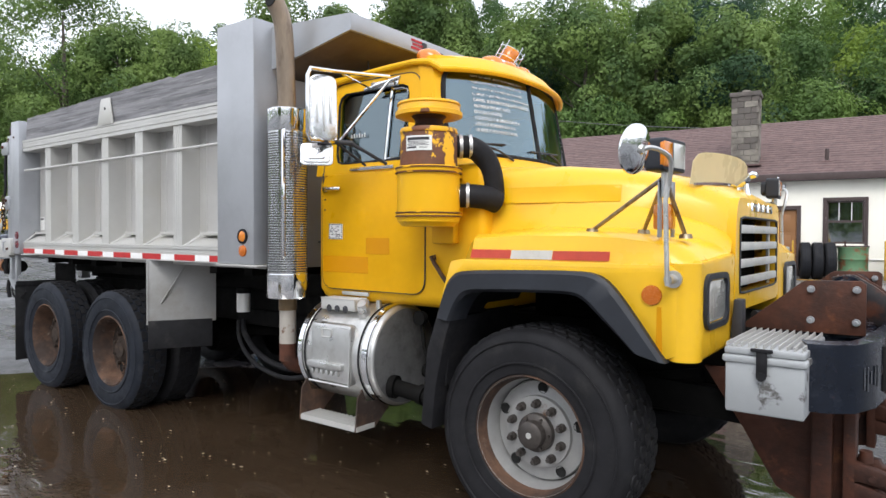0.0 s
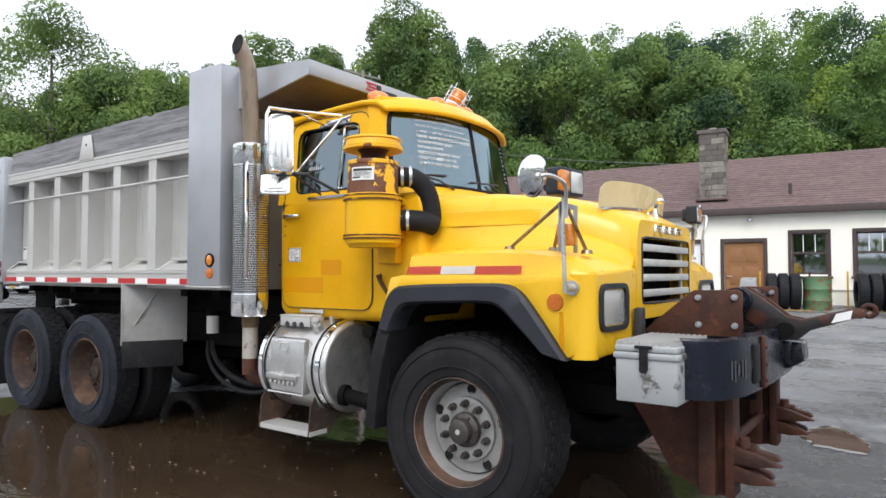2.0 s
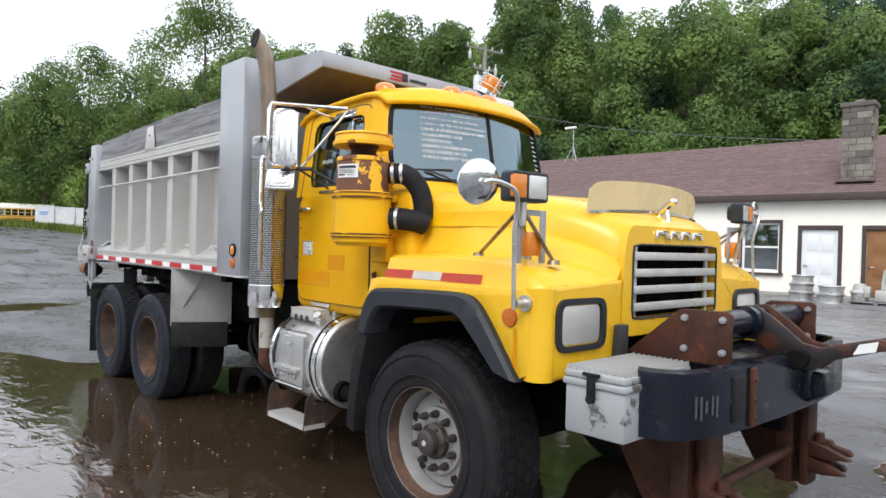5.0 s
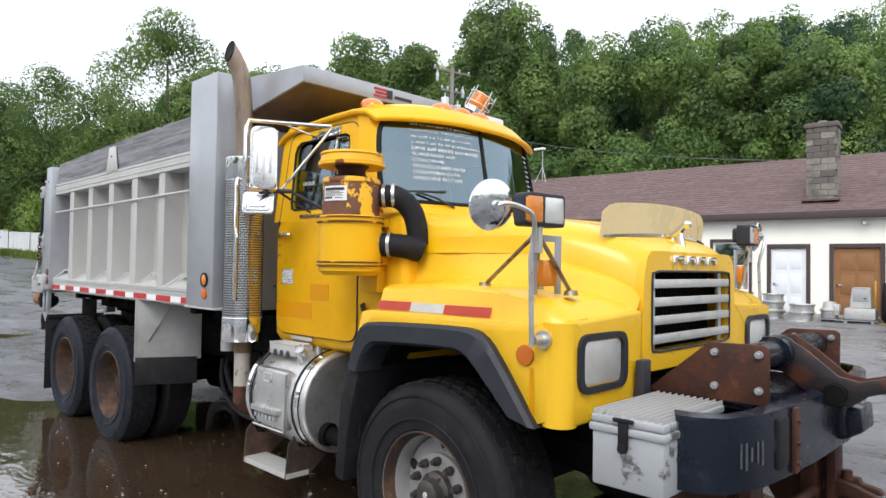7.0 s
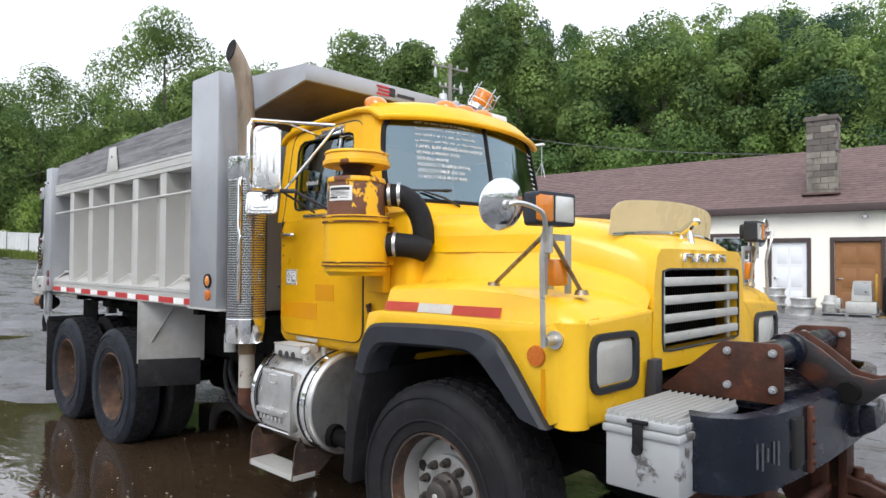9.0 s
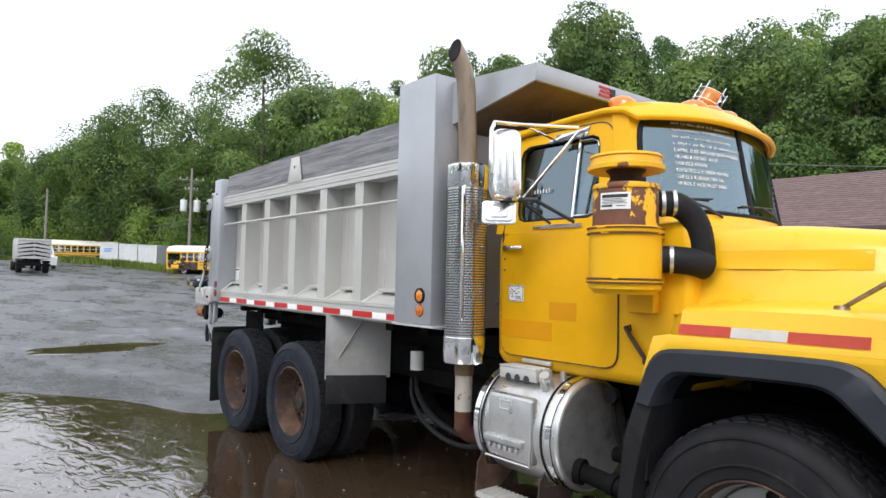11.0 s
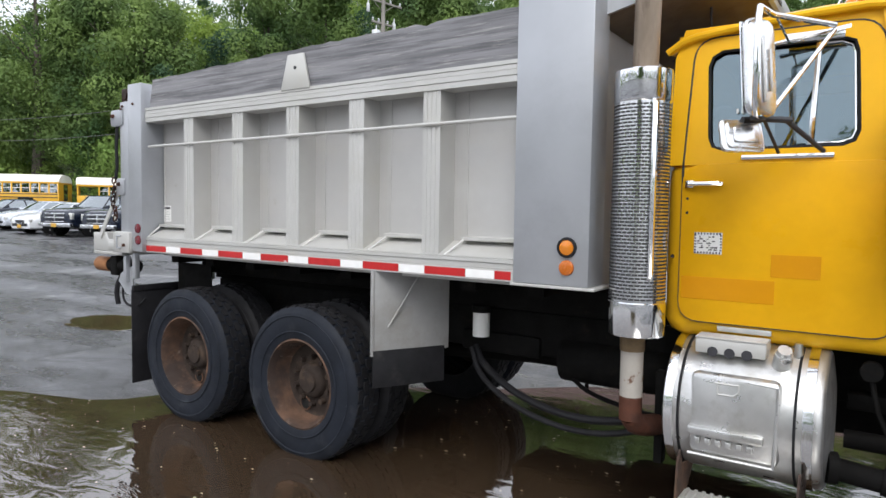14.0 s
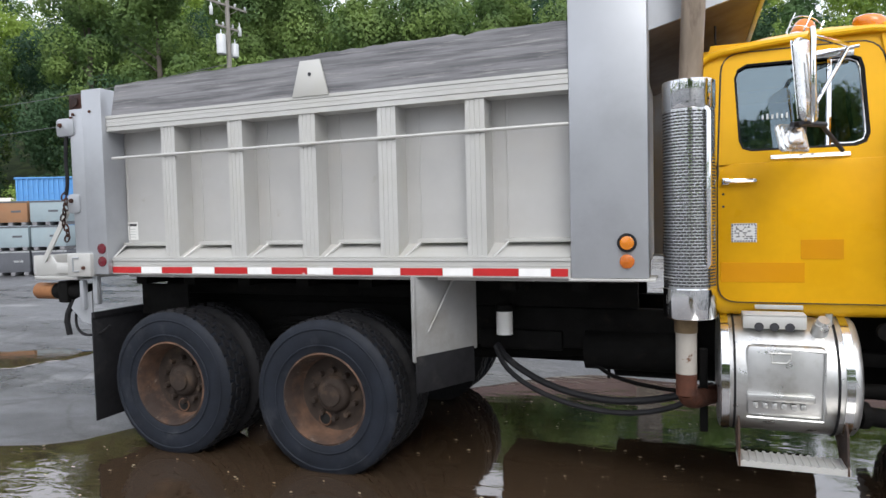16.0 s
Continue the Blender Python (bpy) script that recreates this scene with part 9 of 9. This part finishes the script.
box(b, -2.42, -2.20, -1.2, 1.2, 0.55, 0.78, 0.03), box(b, -2.30, -2.24, -1.15, -0.6, 0.82, 1.02, 0.01), box(b, -2.30, -2.24, 0.6, 1.15, 0.82, 1.02, 0.01)
put("rear_bumper", b, FRAME_BLACK, gt, m)
b = bm_()
box(b, 2.4, 3.9, -1.05, 1.05, 0.9, 2.7, 0.12), box(b, 3.9, 5.2, -0.85, 0.85, 0.9, 1.7, 0.15)
put("cab", b, TIPPER_GREY, gt, m)
for x in (-1.3, 4.4):
    for s in (-1, 1):
        road_wheel(gt, m, x, s * 0.95, 0.5, 0.4, s, RUST_RIM)
b = bm_()
box(b, -2.2, 4.8, -0.45, 0.45, 0.65, 1.14, 0.02)
put("chassis", b, FRAME_BLACK, gt, m)

# white van
m = spot(-66.0, 6.3, 4)
vn = thing("white_van", m.translation, "plain white van parked beside a grey tipper", "van")
b = bm_()
loft(b, [[Vector((x, y, z)) for y, z in ((-0.95, 0.35), (0.95, 0.35), (1.0, 1.2), (0.88, zt - 0.1), (0.7, zt), (-0.7, zt), (-0.88, zt - 0.1), (-1.0, 1.2))] for x, zt in ((-2.7, 2.1), (-2.6, 2.25), (1.2, 2.28), (1.7, 1.9), (2.1, 1.35), (2.75, 1.2), (2.85, 1.15))])
put("body", b, CAR_WHITE, vn, m)
b = bm_()
prism(b, [(1.27, 2.235), (1.73, 1.915), (2.125, 1.38), (2.09, 1.30), (1.20, 1.45)], "y", -0.74, 0.74), box(b, -2.72, -2.68, -0.7, 0.7, 1.35, 1.9)
put("glass", b, CAR_GLASS, vn, m)
for x in (-1.7, 1.8):
    for s in (-1, 1):
        road_wheel(vn, m, x, s * 0.9, 0.35, 0.24, s)

# low white building far off
m = spot(-106, 9, 80, -0.3)
lb_ = thing("low_building", m.translation, "low flat roofed white building beyond the yard", "building")
b = bm_()
box(b, -9, 9, 0, 8, 0, 4.2)
put("wall", b, FAR_WHITE, lb_, m)
b = bm_()
box(b, -9.4, 9.4, -0.5, 8.4, 4.21, 4.6, 0.04)
put("roof", b, FAR_WHITE, lb_, m, "flat roof edge")
for k in range(5):
    b = bm_()
    box(b, -7.5 + k * 3.2, -6.1 + k * 3.2, -0.04, 0.02, 1.2, 2.6)
    put("window", b, CAR_GLASS, lb_, m)


# ---- utility poles and cables ----
def pole(x, y, top, label, arms=(), cans=(), turn=20, r=0.16):
    z = ground_height(x, y)
    u = thing("utility_pole", (x, y, z), label, "pole", "utility poles")
    b = bm_()
    cyl(b, (x, y, z - 0.5), (x, y, top), r, r * 0.62, 12)
    part("shaft", b, POLE_WOOD, u, "grey timber shaft")
    d = Vector((math.cos(radians(turn)), math.sin(radians(turn)), 0))
    for za, ln_ in arms:
        b = bm_()
        c = Vector((x, y, za))
        m = Matrix.Translation(c) @ Matrix.Rotation(radians(turn), 4, "Z")
        box(b, -ln_ / 2, ln_ / 2, -0.05, 0.05, -0.06, 0.06, 0.01, m), tube(b, [c - Vector((0, 0, 0.6)), c + d * ln_ * 0.3], 0.02, 5), tube(b, [c - Vector((0, 0, 0.6)), c - d * ln_ * 0.3], 0.02, 5)
        arm = part("crossarm", b, POLE_WOOD, u)
        for f in (-0.46, -0.2, 0.2, 0.46):
            b = bm_()
            p = c + d * (ln_ * f)
            loft(b, [ring(p + Vector((0, 0, h)), (0, 0, 1), rr, 8) for h, rr in ((0.05, 0.03), (0.12, 0.075), (0.16, 0.04), (0.22, 0.075), (0.27, 0.03))])
            part("insulator", b, INSULATOR, arm)
    for za, off, rr, hh in cans:
        b = bm_()
        p = Vector((x, y, za)) + d * off
        loft(b, [ring(p + Vector((0, 0, h)), (0, 0, 1), q, 16) for h, q in ((0.0, rr * 0.8), (0.03, rr), (hh - 0.05, rr), (hh, rr * 0.92), (hh + 0.04, 0.02))])
        cyl(b, p + Vector((0, 0, hh)), p + Vector((0, 0, hh + 0.3)), 0.05, 0.03, 8)
        part("transformer", b, INSULATOR, u, "pale grey pole transformer")
    return u


PA, PB, PC = turned(-67.6, 21.0), turned(-115.0, 16.4), (-21.7, 27.8)
pole(*PA, 13.3, "timber utility pole with crossarm and two transformers", ((12.0, 2.6), (10.9, 1.4)), ((8.4, -0.75, 0.36, 1.3), (8.4, 0.65, 0.38, 1.35)), 75, 0.2)
pole(*PB, 14.7, "timber utility pole far across the yard", ((13.9, 2.4),), (), 80, 0.2)
pole(*turned(-83.2, 9.3), 11.2, "bare grey timber pole", (), (), 80, 0.18)
pole(*PC, 14.9, "pole with crossarm, switches and two transformers", ((14.6, 3.0), (13.3, 1.8)), ((11.65, -0.55, 0.27, 1.15), (11.65, 0.48, 0.22, 0.8), (13.8, -1.2, 0.10, 0.5), (13.0, 0.9, 0.11, 0.5)), 80, 0.2)


def wire(p, q, sag, name="overhead_cable", r=0.022):
    p, q = Vector(p), Vector(q)
    pts = [p.lerp(q, f) - Vector((0, 0, sag * 4 * f * (1 - f))) for f in np.linspace(0, 1, 15)]
    b = bm_()
    tube(b, pts, r, 5)
    w = thing(name, pts[7], "thin grey cable strung between poles", "cable", "overhead cables")
    part("strand", b, CABLE, w)


for dz, o in ((11.9, 1.1), (11.9, -1.1), (9.2, 0.0), (7.4, 0.15), (6.9, 0.1)):
    wire((PA[0] + 0.26 * o, PA[1] + 0.96 * o, dz + 0.2), (PB[0] + 0.2 * o, PB[1] + o, dz + 1.4), 0.9, r=0.035 if dz < 10 else 0.022)
    if dz < 9.5 and dz != 6.9:
        wire((PA[0] + 0.26 * o, PA[1] + 0.96 * o, dz + 0.2), (PC[0] + 0.15 * o, PC[1] + 0.8 * o, dz + 2.0), 1.1, r=0.02)
wire((*PC, 11.0), (WALL @ Vector((-4.0, 4.2, roof_z(4.2) + 0.1)))[:], 0.5, r=0.014)

# roof mast with a bar lamp
s_, y_ = -13.65, 4.30
mast = thing("roof_mast", WALL @ Vector((s_, y_, roof_z(y_))), "small tripod mast with white bar lamp on roof", "mast")
b = bm_()
zz = roof_z(y_)
tube(b, [(s_, y_, zz - 0.05), (s_, y_, zz + 1.45)], 0.022, 7)
for dx, dy in ((-0.28, -0.2), (0.28, -0.2), (0.0, 0.3)):
    tube(b, [(s_ + dx, y_ + dy, roof_z(y_ + dy)), (s_, y_, zz + 0.62)], 0.016, 6)
part("tripod", on_wall(b), GREY_METAL, mast)
b = bm_()
box(b, s_ - 0.42, s_ + 0.12, y_ - 0.08, y_ + 0.08, zz + 1.40, zz + 1.50, 0.02)
part("bar_lamp", on_wall(b), WHITE_PAINT, mast, "white bar lamp")

# ---- stacked crates and skip ----
cr = Vector((*turned(-15.6, 10.1), 0))
z = ground_height(cr.x, cr.y)
for k, (mt, lab) in enumerate(((CRATE_DARK, "dark grey bulk crate at the bottom of a stack"), (CRATE_BLUE, "pale blue-grey bulk crate with a torn label"), (CRATE_ORANGE, "faded orange plywood bulk crate on top of a stack"))):
    for j in range(2):
        m = Matrix.Translation(cr + Vector((0, 0, z + k * 0.775))) @ Matrix.Rotation(radians(24), 4, "Z") @ Matrix.Translation((j * 1.12 - 0.1, 0, 0)) @ Matrix.Scale(0.785, 4)
        c = thing("bulk_crate", m.translation, lab, "crate", "stacked crates")
        b = bm_()
        box(b, -0.66, 0.66, -0.6, 0.6, 0.13, 0.97, 0.015)
        put("crate_body", b, mt if j == 0 or k != 2 else CRATE_BLUE, c, m)
        b = bm_()
        for x in (-0.5, 0, 0.5):
            box(b, x - 0.09, x + 0.09, -0.6, 0.6, 0.001, 0.128, 0.01)
        put("skid", b, WOOD_GREY, c, m)
        b = bm_()
        box(b, -0.67, 0.67, -0.612, -0.601, 0.90, 0.965, 0.004), box(b, 0.05, 0.42, -0.608, -0.601, 0.52, 0.60, 0.003)
        put("rim_and_label", b, CRATE_DARK if k else GREY_BOX, c, m)
sk = Vector((*turned(-35.6, 28.4), 0))
m = Matrix.Translation((sk.x, sk.y, ground_height(sk.x, sk.y))) @ Matrix.Rotation(radians(24), 4, "Z")
skp = thing("roll_off_skip", m.translation, "tall bright blue ribbed steel skip", "skip")
b = bm_()
h_ = 5.04 - ground_height(sk.x, sk.y)
box(b, -2.4, 2.4, -1.1, 1.1, 0.15, h_ - 0.1)
put("skip_body", b, SKIP_BLUE, skp, m)
for k in range(15):
    b = bm_()
    box(b, -2.36 + k * 0.33, -2.26 + k * 0.33, -1.17, -1.101, 0.16, h_ - 0.12, 0.01)
    put("rib", b, SKIP_BLUE, skp, m)
b = bm_()
box(b, -2.45, 2.45, -1.2, 1.15, h_ - 0.12, h_, 0.02), box(b, -2.3, 2.3, -0.9, 0.9, 0.0, 0.15)
put("rail", b, SKIP_BLUE, skp, m)

# ---- things along the workshop wall ----
WZ = 0.0


def w_thing(name, s, y, label, category, group=""):
    return thing(name, WALL @ Vector((s, y, WZ)), label, category, group)


def loose_tyre(s, y, z, r, w, axis, label, group):
    t = thing("tyre", WALL @ Vector((s, y, z)), label, "tyre", group)
    b = bm_()
    lathe(b, [(r * 0.56, -w * 0.40), (r * 0.60, -w * 0.5), (r * 0.82, -w * 0.52), (r * 0.95, -w * 0.46), (r, -w * 0.36), (r, w * 0.36), (r * 0.95, w * 0.46), (r * 0.82, w * 0.52), (r * 0.60, w * 0.5), (r * 0.56, w * 0.40), (r * 0.64, w * 0.3), (r * 0.64, -w * 0.3), (r * 0.56, -w * 0.40)], (0, 0, 0), axis, 40)
    mt = WALL @ Matrix.Translation((s, y, z)) @ (Matrix.Rotation(radians(7), 4, "Z") if axis != "z" else Matrix.Identity(4))
    put("casing", b, RUBBER, t, mt)
    b = bm_()
    for g in (-0.22, 0.0, 0.22):
        lathe(b, [(r + 0.001, g * w - 0.006), (r + 0.004, g * w), (r + 0.001, g * w + 0.006)], (0, 0, 0), axis, 40)
    put("tread_rib", b, RUBBER_FADED, t, mt)
    return t


for s0 in (-0.28, 1.95):
    r_ = 0.52
    for k in range(3):
        loose_tyre(s0 + k * 0.30, -0.95, WZ + 0.06 + r_, r_, 0.27, "x", "used black truck tyre standing in a rack", "tyres in the racks")
    rk = w_thing("tyre_rack", s0 + 0.3, -0.95, "yellow steel rail rack holding tyres", "rack", "tyre racks")
    b = bm_()
    for y in (-1.22, -0.68):
        box(b, s0 - 0.35, s0 + 1.0, y - 0.03, y + 0.03, 0.0, 0.06, 0.006)
    part("rail", on_wall(b), YELLOW_STEEL, rk)
    for x in (s0 - 0.32, s0 + 0.97):
        b = bm_()
        box(b, x - 0.025, x + 0.025, -0.71, -0.66, 0.061, 1.15, 0.004), box(b, x - 0.025, x + 0.025, -1.22, -0.68, 0.01, 0.055, 0.004)
        part("post", on_wall(b), YELLOW_STEEL if x < s0 else RUST, rk)


def barrel(s, y, r, h, mt, label, bung=False):
    t = w_thing("barrel", s, y, label, "barrel")
    b = bm_()
    prof = [(0.0, 0.01), (r * 0.95, 0.01), (r, 0.03)]
    for f in (0.33, 0.66):
        prof += [(r, h * f - 0.03), (r + 0.018, h * f), (r, h * f + 0.03)]
    prof += [(r, h - 0.04), (r * 1.02, h - 0.01), (r * 0.96, h), (r * 0.94, h - 0.02), (0.0, h - 0.02)]
    lathe(b, prof, (s, y, WZ), "z", 32)
    part("drum", on_wall(b), mt, t)
    b = bm_()
    lathe(b, [(r * 1.025, h - 0.03), (r * 1.035, h - 0.015), (r * 1.025, h)], (s, y, WZ), "z", 32)
    part("lid_band", on_wall(b), mt, t)
    if bung:
        b = bm_()
        box(b, s - 0.10, s + 0.06, y - r - 0.006, y - r + 0.02, h * 0.68, h * 0.86, 0.002)
        part("paper_label", on_wall(b), WHITE_PAINT, t, "white paper label")
    return t


barrel(0.88, -0.85, 0.36, 0.98, GREEN_RUSTY, "rusty green steel drum by the wall")
barrel(3.18, -0.45, 0.34, 0.98, BLUE_PLASTIC, "bright blue plastic barrel with white label", True)
t = w_thing("bin", 3.02, -1.25, "small dull green plastic bin", "bin")
b = bm_()
loft(b, [[Vector((3.02 + x, -1.25 + y, z)) for x, y in ((-q, -q), (q, -q), (q, q), (-q, q))] for q, z in ((0.17, 0.0), (0.21, 0.42), (0.23, 0.43), (0.23, 0.46), (0.19, 0.46), (0.15, 0.04))])
part("tub", on_wall(b), GREEN_RUSTY, t)
# lying tyre stack
for k in range(4):
    loose_tyre(9.6 + 0.03 * (k % 2), -0.9, WZ + 0.14 + k * 0.275, 0.53, 0.27, "z", "black truck tyre lying in a stack", "stacked tyres")
for k in range(3):
    loose_tyre(10.8 + 0.04 * (k % 2), -1.0, WZ + 0.14 + k * 0.275, 0.52, 0.27, "z", "black truck tyre lying in a stack", "stacked tyres")
# polished wheels in front of the white door


def loose_wheel(s, y, z, r, w):
    t = thing("alloy_wheel", WALL @ Vector((s, y, z)), "polished aluminium truck wheel lying on the ground", "wheel", "loose alloy wheels")
    b = bm_()
    lathe(b, [(r, 0.0), (r + 0.015, 0.01), (r, 0.025), (r * 0.90, 0.04), (r * 0.88, w * 0.4), (r * 0.93, w - 0.04), (r, w - 0.025), (r + 0.015, w - 0.01), (r, w), (r * 0.92, w - 0.03), (r * 0.85, w * 0.75), (r * 0.45, w * 0.80), (r * 0.42, w * 0.6), (0.0, w * 0.6)], (s, y, z), "z", 36)
    rim = part("rim", on_wall(b), DULL_CHROME, t)
    # holes are black discs, shade painted on rather than cut
    for k in range(8):
        a = 2 * math.pi * k / 8
        b = bm_()
        cyl(b, (s + r * 0.63 * math.cos(a), y + r * 0.63 * math.sin(a), z + w * 0.775), (s + r * 0.63 * math.cos(a), y + r * 0.63 * math.sin(a), z + w * 0.80), r * 0.10, None, 10)
        part("hand_hole", on_wall(b), DARK, rim)


for s, y, z in ((-3.05, -1.0, 0.0), (-3.05, -1.0, 0.245), (-3.02, -1.02, 0.49), (-2.25, -1.45, 0.0), (-2.22, -1.45, 0.245)):
    loose_wheel(s, y, WZ + z, 0.30 if z > 0.4 else 0.33, 0.24)
pal = w_thing("pallet", -1.2, -1.1, "low grey pallet carrying machine parts", "pallet")
for k in range(5):
    b = bm_()
    box(b, -1.85, -0.5, -1.5 + k * 0.2, -1.36 + k * 0.2, 0.09, 0.11, 0.003)
    part("slat", on_wall(b), WOOD_GREY, pal)
for s in (-1.8, -1.2, -0.6):
    b = bm_()
    box(b, s - 0.04, s + 0.04, -1.5, -0.55, 0.0, 0.088, 0.004)
    part("bearer", on_wall(b), WOOD_GREY, pal)
mc = w_thing("machine", -0.95, -1.0, "pale grey cast machine housing on a base", "machine")
b = bm_()
box(b, -1.25, -0.55, -1.3, -0.7, 0.115, 0.42, 0.03)
part("base", on_wall(b), GREY_MACHINE, mc)
b = bm_()
loft(b, [[Vector((s, y, z)) for s, y in ((-1.12 + i, -1.2), (-0.66 - i * 0.4, -1.2), (-0.66 - i * 0.4, -0.8), (-1.12 + i, -0.8))] for i, z in ((0.0, 0.43), (0.0, 0.62), (0.04, 0.95), (0.06, 0.97))])
part("hood_casting", on_wall(b), GREY_MACHINE, mc)
b = bm_()
box(b, -1.06, -0.72, -1.21, -1.195, 0.60, 0.90, 0.01)
part("cover_plate", on_wall(b), GREY_BOX, mc)
mo = w_thing("gear_housing", -1.6, -1.05, "dull alloy gear housing on the pallet", "housing")
b = bm_()
lathe(b, [(0.0, 0.115), (0.19, 0.115), (0.21, 0.16), (0.21, 0.30), (0.24, 0.31), (0.24, 0.35), (0.18, 0.40), (0.15, 0.56), (0.0, 0.58)], (-1.62, -1.05, 0), "z", 26), box(b, -1.52, -1.36, -1.25, -0.9, 0.2, 0.5, 0.04)
part("casting", on_wall(b), GREY_MACHINE, mo)
b = bm_()
for k in range(8):
    a = 2 * math.pi * k / 8
    cyl(b, (-1.62 + 0.215 * math.cos(a), -1.05 + 0.215 * math.sin(a), 0.35), (-1.62 + 0.215 * math.cos(a), -1.05 + 0.215 * math.sin(a), 0.375), 0.015, None, 6)
part("bolt_ring", on_wall(b), DULL_CHROME, mo)

# ---- weeds at the edge of the asphalt ----
WEED = leaf_mat("yellow_green_weeds", (0.09, 0.13, 0.025), (0.20, 0.25, 0.05), 0.4)
rgw = np.random.default_rng(19)
wq = []


def weeds(x0, y0, x1, y1, wide, count, hmin, hmax, broad):
    f = rgw.uniform(0, 1, count)
    g = rgw.normal(0, wide, (count, 2))
    for k in range(count):
        x, y = x0 + (x1 - x0) * f[k] + g[k, 0], y0 + (y1 - y0) * f[k] + g[k, 1]
        z = ground_height(x, y) - 0.02
        h = rgw.uniform(hmin, hmax)
        a = rgw.uniform(0, 6.28)
        dx, dy = math.cos(a) * broad, math.sin(a) * broad
        lx, ly = rgw.normal(0, h * 0.3, 2)
        wq.append(np.array([[(x - dx, y - dy, z), (x + dx, y + dy, z), (x + lx + dx * 0.3, y + ly + dy * 0.3, z + h), (x + lx - dx * 0.3, y + ly - dy * 0.3, z + h * 0.95)]]))


weeds(-98, 6, -74, 15.5, 1.1, 2600, 0.25, 0.9, 0.09)
weeds(-80, 13.2, -62, 17.5, 0.7, 2200, 0.2, 0.8, 0.08)
weeds(-62, 17.5, -50, 27, 1.0, 900, 0.2, 0.6, 0.07)
tagged(new("weeds", leaf_mesh("weeds", wq, WEED)), "yellow-green weeds and grass along the asphalt edge", "weeds", kind="stuff")
